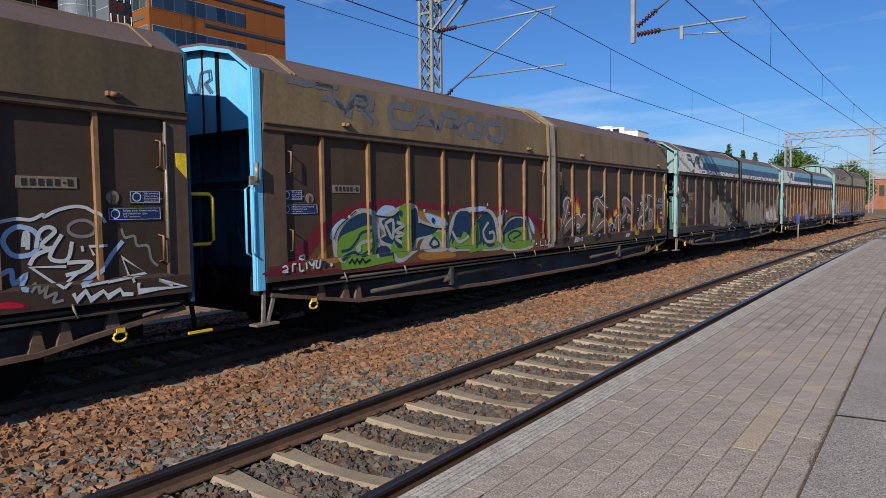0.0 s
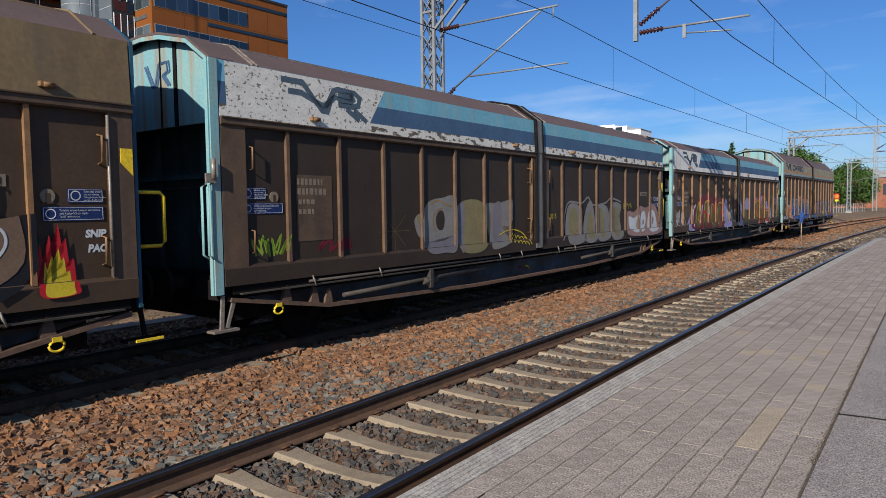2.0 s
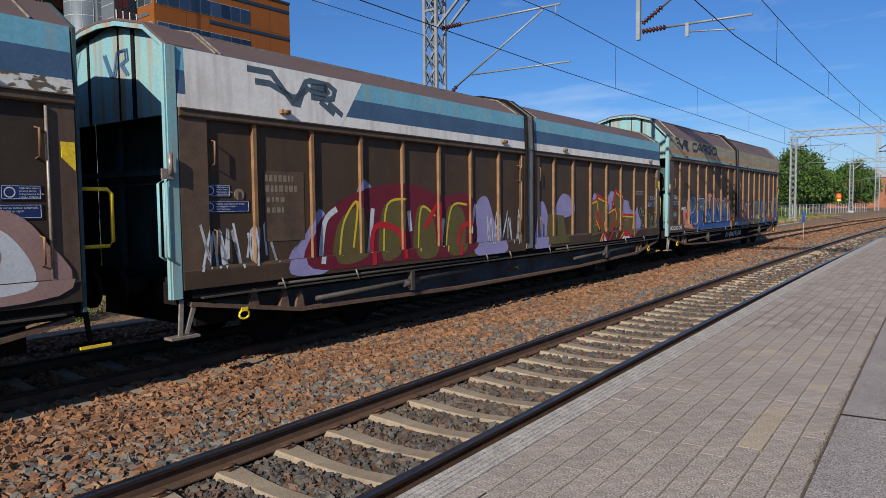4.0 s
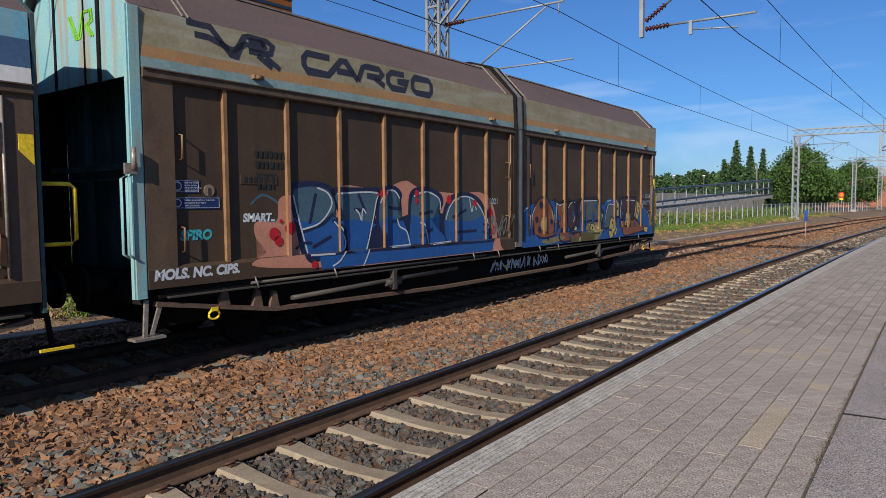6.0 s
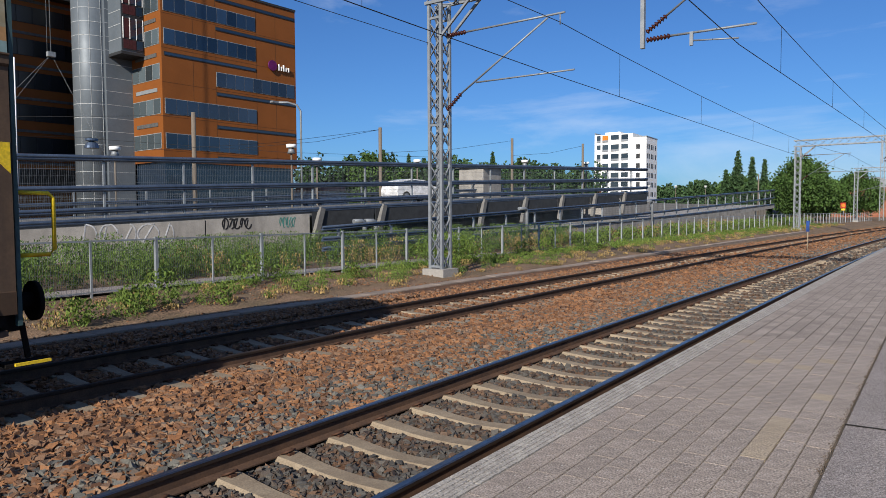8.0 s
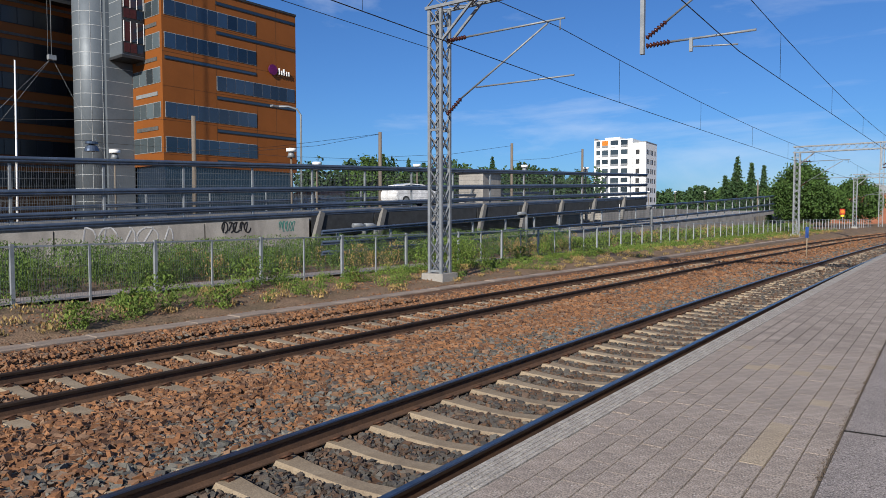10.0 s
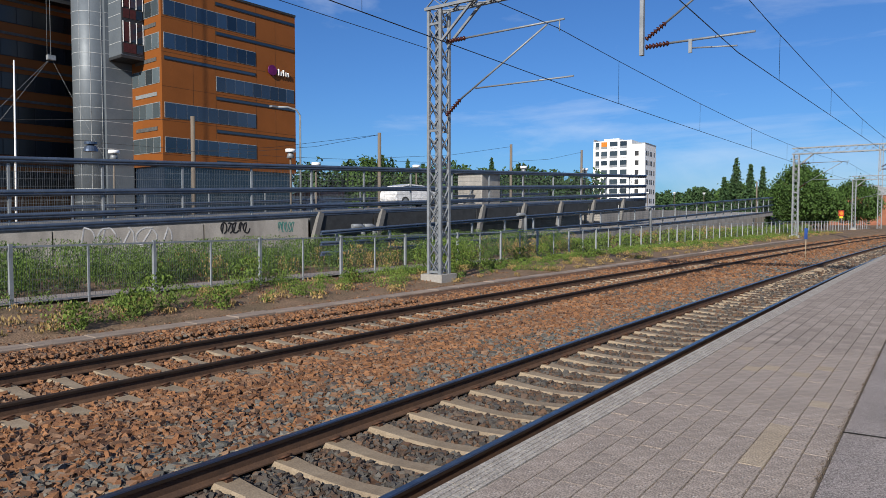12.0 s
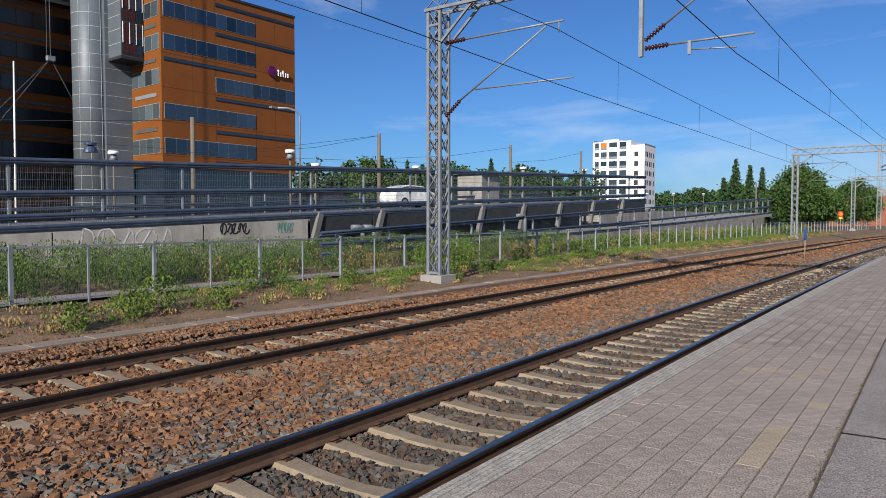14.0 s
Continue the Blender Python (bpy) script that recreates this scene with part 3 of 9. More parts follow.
# ---------------------------------------------------------------- the goods train
W = 3.16
PM = dict(
    panel=mat("wagon_panel_brown", (0.064, 0.039, 0.023), (0.047, 0.029, 0.018), rough=0.62, scale=1.2, fine=25, var=0.25, bump=0.08, streak=((0.04, 0.028, 0.022), 0.7, (5, 5, 0.6))),
    panel_dark=mat("wagon_panel_dark_brown", (0.038, 0.026, 0.018), (0.028, 0.019, 0.014), rough=0.62, scale=1.2, fine=25, var=0.25, bump=0.08, streak=((0.03, 0.021, 0.016), 0.7, (5, 5, 0.6))),
    frame=mat("wagon_frame_brown", (0.105, 0.067, 0.042), (0.068, 0.044, 0.030), rough=0.6, scale=3, fine=30, var=0.3, bump=0.08, streak=((0.05, 0.035, 0.028), 0.7, (5, 5, 0.6))),
    strip=mat("wagon_strip_brown", (0.24, 0.13, 0.06), (0.15, 0.083, 0.042), rough=0.6, scale=5, fine=40, var=0.5, bump=0.1),
    strip_dark=mat("wagon_strip_dark_brown", (0.13, 0.078, 0.048), (0.085, 0.052, 0.034), rough=0.6, scale=5, fine=40, var=0.5, bump=0.1),
    olive=mat("wagon_upper_grime", (0.20, 0.145, 0.075), (0.125, 0.088, 0.05), rough=0.7, scale=1.0, fine=18, var=0.3, bump=0.08, stretch=(1, 1, 0.35), streak=((0.085, 0.065, 0.05), 0.75, (3, 3, 0.35))),
    olive_light=mat("wagon_upper_olive", (0.25, 0.22, 0.14), (0.19, 0.155, 0.095), rough=0.6, scale=1.2, fine=18, var=0.3, bump=0.08, streak=((0.33, 0.33, 0.29), 0.6, (0.8, 0.8, 6))),
    olive_dark=mat("wagon_upper_dark_grime", (0.105, 0.078, 0.043), (0.062, 0.046, 0.029), rough=0.7, scale=1.0, fine=18, var=0.3, bump=0.08, stretch=(1, 1, 0.35), streak=((0.045, 0.036, 0.028), 0.75, (3, 3, 0.35))),
    panel_mid=mat("wagon_panel_mid_brown", (0.052, 0.033, 0.021), (0.038, 0.025, 0.017), rough=0.62, scale=1.2, fine=25, var=0.25, bump=0.08, streak=((0.03, 0.022, 0.017), 0.7, (5, 5, 0.6))),
    roof=mat("wagon_roof_brown", (0.115, 0.078, 0.070), (0.085, 0.06, 0.056), rough=0.65, scale=0.8, fine=20, var=0.25, bump=0.08, stretch=(0.3, 1, 1)),
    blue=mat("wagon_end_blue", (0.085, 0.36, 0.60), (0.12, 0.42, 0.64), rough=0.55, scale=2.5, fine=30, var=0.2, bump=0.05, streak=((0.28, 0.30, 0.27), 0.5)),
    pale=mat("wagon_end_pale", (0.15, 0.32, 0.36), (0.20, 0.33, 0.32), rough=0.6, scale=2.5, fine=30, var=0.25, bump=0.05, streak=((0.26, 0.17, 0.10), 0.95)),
    lightblue=mat("wagon_light_blue", (0.14, 0.35, 0.45), (0.11, 0.29, 0.38), rough=0.6, scale=1.6, fine=22, var=0.25, bump=0.05, streak=((0.24, 0.27, 0.24), 0.6)),
    navy=mat("wagon_navy", (0.055, 0.105, 0.185), (0.042, 0.083, 0.15), rough=0.6, scale=1.6, fine=22, var=0.25, bump=0.05),
    chalk=mat("wagon_white", (0.55, 0.54, 0.50), (0.47, 0.46, 0.43), rough=0.7, scale=4, fine=22, var=0.25, bump=0.05, streak=((0.10, 0.08, 0.06), 1.0, (5, 9, 11), (0.52, 0.56))),
    clean_white=mat("wagon_clean_white", (0.62, 0.61, 0.59), (0.54, 0.53, 0.51), rough=0.65, scale=3, fine=22, var=0.15, bump=0.04, streak=((0.30, 0.24, 0.19), 0.5, (6, 6, 0.8))),
    post_grey=mat("wagon_post_grey", (0.21, 0.21, 0.205), (0.13, 0.128, 0.12), rough=0.55, metal=0.2, scale=3, fine=30, var=0.4, bump=0.08, streak=((0.05, 0.045, 0.04), 0.6, (9, 9, 0.7))),
    hoop_pale=mat("wagon_worn_hoop", (0.36, 0.35, 0.33), (0.24, 0.22, 0.19), rough=0.6, metal=0.2, scale=4, fine=30, var=0.4, bump=0.08, streak=((0.075, 0.058, 0.045), 0.8, (9, 9, 0.7), (0.52, 0.68))),
    teal=mat("wagon_teal", (0.13, 0.20, 0.20), (0.20, 0.27, 0.27), rough=0.5, scale=3, fine=22, var=0.3, bump=0.05),
    rust_band=mat("wagon_orange_band", (0.34, 0.19, 0.08), (0.26, 0.15, 0.07), rough=0.6, scale=1.5, fine=22, var=0.25, bump=0.05),
    # base lowered to near black, so deep shade under the wagons sits in the colour
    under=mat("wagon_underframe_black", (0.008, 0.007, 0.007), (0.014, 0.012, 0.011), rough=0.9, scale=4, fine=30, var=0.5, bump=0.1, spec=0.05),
    brown_steel=mat("wagon_truss_rust", (0.13, 0.078, 0.052), (0.075, 0.047, 0.034), rough=0.75, scale=5, fine=40, var=0.5, bump=0.1),
    grey_steel=mat("wagon_rod_grey", (0.085, 0.073, 0.063), (0.05, 0.044, 0.038), rough=0.6, metal=0.4, scale=5, fine=40, var=0.4, bump=0.1),
    girder=mat("wagon_girder_faded_blue", (0.045, 0.068, 0.09), (0.018, 0.02, 0.022), rough=0.7, scale=1.5, fine=25, var=0.4, bump=0.08, streak=((0.05, 0.035, 0.028), 0.9, (1.5, 5, 9), (0.5, 0.62))),
    # end colours darkened, with dark runs, to put the porch's shade into the paint
    shaded_blue=mat("wagon_end_shaded_blue", (0.028, 0.10, 0.17), (0.018, 0.06, 0.10), rough=0.6, scale=2.0, fine=25, var=0.3, bump=0.05, streak=((0.012, 0.018, 0.024), 0.8)),
    shaded_pale=mat("wagon_end_shaded_pale", (0.05, 0.095, 0.10), (0.03, 0.055, 0.058), rough=0.6, scale=2.0, fine=25, var=0.3, bump=0.05, streak=((0.03, 0.022, 0.016), 0.8)),
    lime=mat("wagon_lime_mark", (0.17, 0.42, 0.03), rough=0.6, bump=0),
    worn=mat("wagon_worn_metal", (0.30, 0.27, 0.24), (0.16, 0.12, 0.09), rough=0.5, metal=0.4, scale=8, fine=40, var=0.5),
    plate=mat("number_plate_grey", (0.21, 0.165, 0.12), (0.15, 0.12, 0.088), rough=0.7, scale=8),
    mark=mat("mark_black", (0.025, 0.025, 0.025), rough=0.7, bump=0),
    sign_blue=mat("wagon_sign_blue", (0.012, 0.028, 0.11), (0.010, 0.022, 0.085), rough=0.5, scale=6, bump=0.02),
    white=mat("wagon_sign_white", (0.62, 0.62, 0.62), rough=0.6, bump=0),
)
LOW = dict(top=3.04, ledge=3.15, shoulder=3.86, brow=(0.52, 4.19), ridge=4.36)
TALL = dict(top=3.39, ledge=3.51, shoulder=4.18, brow=(0.62, 4.80), ridge=4.98)
LENGTH = 16.85
PITCH = 17.93


def quad(bm, x0, x1, z0, z1, y):
    v = [bm.verts.new(p) for p in ((x0, y, z0), (x1, y, z0), (x1, y, z1), (x0, y, z1))]
    bm.faces.new(v)


def slab(bm, x0, x1, pts):
    """Extrude a closed (y, z) outline along x."""
    loft(bm, [[(x, y, z) for y, z in pts] for x in (x0, x1)])


def wheelset(wagon, x):
    ws = new("wheelset")
    ws.parent = wagon
    ws.matrix_basis = pose(x, W / 2, 0.46 + Z2)
    for s in (-0.80, 0.80):
        bm = bmesh.new()
        prof = [(0.10, 0.075), (0.38, 0.03), (0.40, 0.065), (0.46, 0.06), (0.465, -0.05), (0.49, -0.055), (0.49, -0.075), (0.38, -0.06), (0.36, -0.02), (0.10, -0.06)]
        loft(bm, [[(r * math.cos(a), s + o * (-1 if s < 0 else 1), r * math.sin(a)) for r, o in prof] for a in [2 * math.pi * i / 24 for i in range(25)]], cap=False)
        bmesh.ops.remove_doubles(bm, verts=bm.verts, dist=1e-5)
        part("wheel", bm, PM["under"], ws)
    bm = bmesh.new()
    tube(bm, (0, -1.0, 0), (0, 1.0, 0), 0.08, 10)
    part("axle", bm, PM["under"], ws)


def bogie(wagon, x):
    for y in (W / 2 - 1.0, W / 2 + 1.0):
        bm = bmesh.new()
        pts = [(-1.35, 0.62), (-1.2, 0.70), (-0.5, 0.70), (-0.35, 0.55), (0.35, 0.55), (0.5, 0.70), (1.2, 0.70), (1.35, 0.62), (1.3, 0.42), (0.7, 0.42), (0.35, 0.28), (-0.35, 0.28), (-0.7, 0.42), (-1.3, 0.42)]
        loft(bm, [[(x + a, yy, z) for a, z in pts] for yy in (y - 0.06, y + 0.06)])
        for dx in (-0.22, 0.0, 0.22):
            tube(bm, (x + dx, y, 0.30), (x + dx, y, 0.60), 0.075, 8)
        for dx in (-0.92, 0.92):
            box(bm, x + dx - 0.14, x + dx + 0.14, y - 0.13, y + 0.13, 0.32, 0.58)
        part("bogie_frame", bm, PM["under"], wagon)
    for dx in (-0.92, 0.92):
        wheelset(wagon, x + dx)


NOTICE = {4: "Sulje kate ennen\nvaunun siirtoa.\nStäng huvama förrän\nvagnen förflyttas.", 3: "Tarkista ennen katteen siirtämistä,\nettä käsipyörä on täysin\n\"auki\"-asennossa."}
WRITING = {}


def notice_plate(parent, x0, x1, z0, z1, y, ring=True):
    """Blue notice with a white border, a ring and lines of unreadable small print."""
    bm = bmesh.new()
    box(bm, x0, x1, y - 0.006, y, z0, z1)
    ob = part("notice", bm, PM["sign_blue"], parent, "blue notice plate with white border and small print")
    bm = bmesh.new()
    t, f = 0.004, y - 0.008
    for a in ((x0 + 0.01, x1 - 0.01, z0 + 0.01, z0 + 0.01 + t), (x0 + 0.01, x1 - 0.01, z1 - 0.01 - t, z1 - 0.01), (x0 + 0.01, x0 + 0.01 + t, z0 + 0.01, z1 - 0.01), (x1 - 0.01 - t, x1 - 0.01, z0 + 0.01, z1 - 0.01)):
        box(bm, a[0], a[1], f, f + 0.003, a[2], a[3])
    h = z1 - z0
    cx, cz = x0 + 0.55 * h, (z0 + z1) / 2
    for i in range(20):
        a, b = 2 * math.pi * i / 20, 2 * math.pi * (i + 1) / 20
        v = [bm.verts.new((cx + r * math.cos(q), f, cz + r * math.sin(q))) for r, q in ((0.28 * h, a), (0.28 * h, b), (0.36 * h, b), (0.36 * h, a))]
        bm.faces.new(v)
    part("border", bm, PM["white"], ob)
    lines = 4 if x1 - x0 < 0.5 else 3
    if lines not in WRITING:
        WRITING[lines] = text_mesh(NOTICE[lines], h * (0.185 if lines == 4 else 0.215), 1.05)
        WRITING[lines].materials.append(PM["white"])
    piece("print", WRITING[lines], ob, pose(x0 + 1.12 * h, f - 0.001, z1 - h * (0.27 if lines == 4 else 0.33)))



def make_wagon(name, prof, look_, label):
    """Sliding-wall goods wagon: x from its leading end, y into the body from the strips' face, z from the rail head."""
    wagon = thing(name, label, "goods wagon", group="wagons of the goods train")
    top, ledge, sh, (by, bz), ridge = prof["top"], prof["ledge"], prof["shoulder"], prof["brow"], prof["ridge"]
    L, mid = LENGTH + 0.10, LENGTH / 2
    lead = pose(-0.10, 0, 0)          # the leading porch stands a little proud of the body
    # roof
    bm = bmesh.new()
    out = [(0.03, sh), (by, bz), (W * 0.36, ridge - 0.03), (W / 2, ridge), (W * 0.64, ridge - 0.03), (W - by, bz), (W - 0.03, sh)]
    inn = [(y, z - 0.05) for y, z in out[::-1]]
    slab(bm, 0.20, mid - 0.12, out + inn)
    slab(bm, mid + 0.12, L - 0.10, out + inn)
    part("roof", bm, PM["roof"], wagon)
    bm = bmesh.new()
    for x in (0.62, 0.70, mid - 0.42, mid + 0.42, L - 0.5):
        for a, b in zip(out[:3], out[1:4]):
            beam(bm, (x, a[0], a[1] + 0.006), (x, b[0], b[1] + 0.006), 0.018, 0.03)
    path = [(0.72, by - 0.06, bz - 0.04), (mid - 0.5, by - 0.06, bz - 0.04)]
    beam(bm, path[0], path[1], 0.02, 0.02)
    beam(bm, (mid + 0.5, by - 0.06, bz - 0.04), (L - 0.6, by - 0.06, bz - 0.04), 0.02, 0.02)
    part("roof_seam", bm, look_.get("seam", PM["olive"]), wagon)
    # hoop over the joint of the two sliding halves
    bm = bmesh.new()
    hoop = [(-0.045, 1.15), (-0.045, ledge), (-0.02, sh), (by - 0.03, bz + 0.05), (W * 0.36, ridge + 0.03), (W / 2, ridge + 0.05)]
    inner = [(y + 0.12, z - 0.06) for y, z in hoop[::-1]]
    slab(bm, mid - 0.13, mid + 0.13, hoop[1:] + inner[:-1])
    part("centre_hoop", bm, look_.get("hoop", PM["olive"]), wagon)
    bm = bmesh.new()
    box(bm, mid - 0.13, mid + 0.13, -0.035, 0.09, 1.02, ledge)
    part("centre_post", bm, look_.get("post", PM["frame"]), wagon)
    bm = bmesh.new()
    for x in (mid - 0.15, mid + 0.13):
        slab(bm, x, x + 0.03, [(y - 0.02, z + 0.012) for y, z in hoop] + [(y + 0.1, z - 0.07) for y, z in hoop[::-1]])
    part("hoop_edge", bm, look_.get("hoop_edge", PM["olive"]), wagon)
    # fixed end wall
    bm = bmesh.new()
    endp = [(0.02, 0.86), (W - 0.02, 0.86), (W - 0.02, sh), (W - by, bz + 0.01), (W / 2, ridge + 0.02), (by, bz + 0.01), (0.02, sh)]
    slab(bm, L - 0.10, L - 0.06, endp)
    part("end_wall", bm, look_.get("recess", PM["shaded_pale"]), wagon)
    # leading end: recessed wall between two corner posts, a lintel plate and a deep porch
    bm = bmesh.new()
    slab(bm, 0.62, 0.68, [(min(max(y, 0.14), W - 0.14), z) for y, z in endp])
    part("end_wall", bm, look_.get("recess", PM["shaded_pale"]), wagon)
    bm = bmesh.new()
    lin = ledge - 0.05
    loft(bm, [[(0.10, 0.12, lin), (0.10, W - 0.12, lin), (0.10, W - 0.12, sh - 0.02), (0.10, W - by, bz - 0.04), (0.10, W / 2, ridge - 0.04), (0.10, by, bz - 0.04), (0.10, 0.12, sh - 0.02)],
              [(0.13, 0.12, lin), (0.13, W - 0.12, lin), (0.13, W - 0.12, sh - 0.02), (0.13, W - by, bz - 0.04), (0.13, W / 2, ridge - 0.04), (0.13, by, bz - 0.04), (0.13, 0.12, sh - 0.02)]])
    gable = part("gable_plate", bm, look_["end"], wagon, look_["end_label"])
    bm = bmesh.new()
    box(bm, 0.08, 0.10, W * 0.30, W * 0.30 + 0.07, lin, bz + 0.05)
    part("gable_rib", bm, PM["under"], gable)
    bm = bmesh.new()
    box(bm, 0.085, 0.10, W * 0.42, W * 0.42 + 0.02, lin, bz + 0.1)
    part("gable_rib", bm, PM["under"], gable)
    bm = bmesh.new()
    box(bm, 0.085, 0.10, W * 0.66, W * 0.66 + 0.05, lin, bz + 0.05)
    part("gable_rib", bm, PM["under"], gable)
    stripes = bmesh.new()
    for o in (0, 0.055):
        pts = [(1.72 - o, lin + 0.88), (1.55 - o, lin + 0.58), (1.48 - o, lin + 0.58), (1.38 - o, lin + 0.88), (1.18 - o, lin + 0.88), (1.16 - o, lin + 0.76), (1.3 - o, lin + 0.71), (1.16 - o, lin + 0.56)]
        for (a, b), (c, d) in zip(pts, pts[1:]):
            beam(stripes, (0.098, a, b), (0.098, c, d), 0.012, 0.035)
    part("emblem", stripes, look_.get("end_emblem", PM["navy"]), gable, "angular double-stripe emblem")
    for y in (0.0, W - 0.10):
        bm = bmesh.new()
        box(bm, 0.0, 0.16, y, y + 0.10, 0.88, sh)
        bmesh.ops.bevel(bm, geom=[e for e in bm.edges if abs(e.verts[0].co.z - e.verts[1].co.z) > 1], offset=0.02, segments=2, affect="EDGES")
        part("corner_post", bm, look_["end"], wagon, m=lead)
    bm = bmesh.new()
    slab(bm, 0.05, 0.41, [(y, z + 0.016) for y, z in out] + [(y, z - 0.016) for y, z in out[::-1]])
    part("end_roof", bm, PM["roof"], wagon, m=lead)
    bm = bmesh.new()
    slab(bm, 0.055, 0.075, [(y + 0.01, z - 0.018) for y, z in out] + [(y + 0.01, z - 0.075) for y, z in out[::-1]])
    part("roof_fringe", bm, look_["end"], wagon, m=lead)
    bm = bmesh.new()
    box(bm, 0.15, 0.62, 0.3, W - 0.3, 0.86, 1.12)
    part("footboard", bm, PM["under"], wagon, m=lead)
    bm = bmesh.new()
    box(bm, 0.58, 0.62, 0.36, 0.66, 2.58, 2.86)
    part("hatch", bm, PM["under"], wagon, m=lead)
    bm = bmesh.new()
    tube(bm, (0.5, 0.72, 1.72), (0.62, 0.72, 1.72), 0.05, 12)
    beam(bm, (0.50, 0.46, 1.60), (0.50, 0.98, 1.86), 0.03, 0.04)
    part("wheel_hub", bm, PM["under"], wagon, m=lead)
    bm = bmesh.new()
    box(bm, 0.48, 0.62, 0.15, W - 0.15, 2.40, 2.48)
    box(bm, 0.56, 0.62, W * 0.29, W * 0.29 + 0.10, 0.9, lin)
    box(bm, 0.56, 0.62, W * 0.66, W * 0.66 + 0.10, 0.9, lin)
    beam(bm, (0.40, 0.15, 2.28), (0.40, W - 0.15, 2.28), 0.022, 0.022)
    part("end_frame", bm, look_.get("recess", PM["shaded_pale"]), wagon, m=lead)
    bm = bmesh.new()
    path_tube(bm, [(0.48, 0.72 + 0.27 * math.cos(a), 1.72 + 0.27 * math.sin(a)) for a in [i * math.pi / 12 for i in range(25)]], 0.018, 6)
    part("hand_wheel", bm, look_.get("recess", PM["shaded_pale"]), wagon, m=lead)
    # added dark sheets beside the gangway on the far side, to blacken the gap
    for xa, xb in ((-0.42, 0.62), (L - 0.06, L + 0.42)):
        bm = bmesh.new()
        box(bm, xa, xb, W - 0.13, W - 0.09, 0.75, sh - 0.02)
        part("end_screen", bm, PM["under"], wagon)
    # yellow handrail on the trailing end
    bm = bmesh.new()
    path_tube(bm, [(L - 0.06, 0.12, 1.55), (L + 0.26, 0.12, 1.55), (L + 0.31, 0.12, 1.60), (L + 0.31, 0.12, 2.13), (L + 0.26, 0.12, 2.18), (L - 0.06, 0.12, 2.18)], 0.022, 8)
    part("handrail", bm, M["yellow"], wagon, "bright yellow handrail")
    bm = bmesh.new()
    path_tube(bm, [(0.0, -0.02, 1.35), (-0.07, -0.02, 1.40), (-0.07, -0.02, 2.25), (0.0, -0.02, 2.30)], 0.016, 8)
    path_tube(bm, [(0.0, 0.10, 1.35), (-0.07, 0.10, 1.40), (-0.07, 0.10, 2.25), (0.0, 0.10, 2.30)], 0.016, 8)
    part("grab_rail", bm, look_["end"], wagon, m=lead)
    bm = bmesh.new()
    box(bm, -0.10, 0.05, -0.05, -0.02, 2.30, 2.42)
    tube(bm, (0.0, -0.06, 2.35), (0.0, -0.06, 2.60), 0.03, 8)
    part("lamp_bracket", bm, PM["worn"], wagon, m=lead)
    # two sliding side doors
    for x0, x1, first in ((0.06, mid - 0.13, True), (mid + 0.13, L - 0.12, False)):
        door = new("sliding_door")
        door.parent = wagon
        a = 0.38
        strips = [1.16 + 1.013 * i for i in range(7)] if first else [9.66 + 1.0115 * i for i in range(7)]
        bm = bmesh.new()
        box(bm, x0 + 0.1, x1 - 0.02, 0.052, 0.11, 1.16, top)
        part("panel", bm, look_.get("panel", PM["panel"]), door)
        bm = bmesh.new()
        box(bm, x0, x0 + a, 0.0, 0.10, 1.10, ledge)
        part("side_frame", bm, PM["frame"], door)
        bm = bmesh.new()
        box(bm, x1 - (0.18 if first else 0.28), x1, 0.0, 0.10, 1.10, ledge)
        part("side_frame", bm, PM["frame"], door)
        bm = bmesh.new()
        slab(bm, x0, x1, [(0.10, 0.98), (-0.012, 0.98), (-0.012, 1.20), (0.03, 1.24), (0.10, 1.24)])
        part("kick_plate", bm, look_.get("panel", PM["panel"]), door)
        bm = bmesh.new()
        slab(bm, x0, x1, [(0.10, top), (-0.015, top), (-0.03, top + 0.02), (-0.03, ledge - 0.02), (-0.05, ledge - 0.015), (-0.05, ledge), (0.10, ledge)])
        part("drip_ledge", bm, PM["frame"], door)
        for x in strips:
            bm = bmesh.new()
            slab_x = [(x - 0.027, 0.075), (x - 0.027, 0.0), (x + 0.027, 0.0), (x + 0.027, 0.075)]
            loft(bm, [[(p, q, z) for p, q in slab_x] for z in (1.22, top + 0.002)])
            part("strip", bm, look_.get("strip", PM["strip"]), door)
        # upper wall: bands of colour
        y_at = lambda z: 0.0 + 0.03 * (z - ledge) / (sh - ledge)
        for z0, z1, m_ in look_["bands"](ledge, sh, first):
            bm = bmesh.new()
            slab(bm, x0, x1, [(0.09, z0), (y_at(z0), z0), (y_at(z1), z1), (0.09, z1)])
            part("upper_wall", bm, m_, door)
        # handles and hand rails at the door's leading and trailing edge
        for xx in (x0 + (0.46 if first else 0.36), x1 - (0.27 if first else 0.37)):
            for z0 in (1.38, 2.48):
                bm = bmesh.new()
                path_tube(bm, [(xx, 0.06, z0), (xx, -0.035, z0 + 0.02), (xx, -0.035, z0 + 0.30), (xx, 0.06, z0 + 0.32)], 0.013, 6)
                part("door_handle", bm, PM["strip"], door)
        bm = bmesh.new()
        rod = x1 - (0.19 if first else 0.29)
        tube(bm, (rod, -0.015, 1.26), (rod, -0.015, top - 0.03), 0.016, 6)
        part("lock_rod", bm, PM["worn"] if not first else PM["strip"], door)
        for xx in (x0 + 1.6, x1 - 0.9):
            bm = bmesh.new()
            box(bm, xx - 0.08, xx + 0.08, -0.06, 0.02, ledge + 0.08, ledge + 0.13)
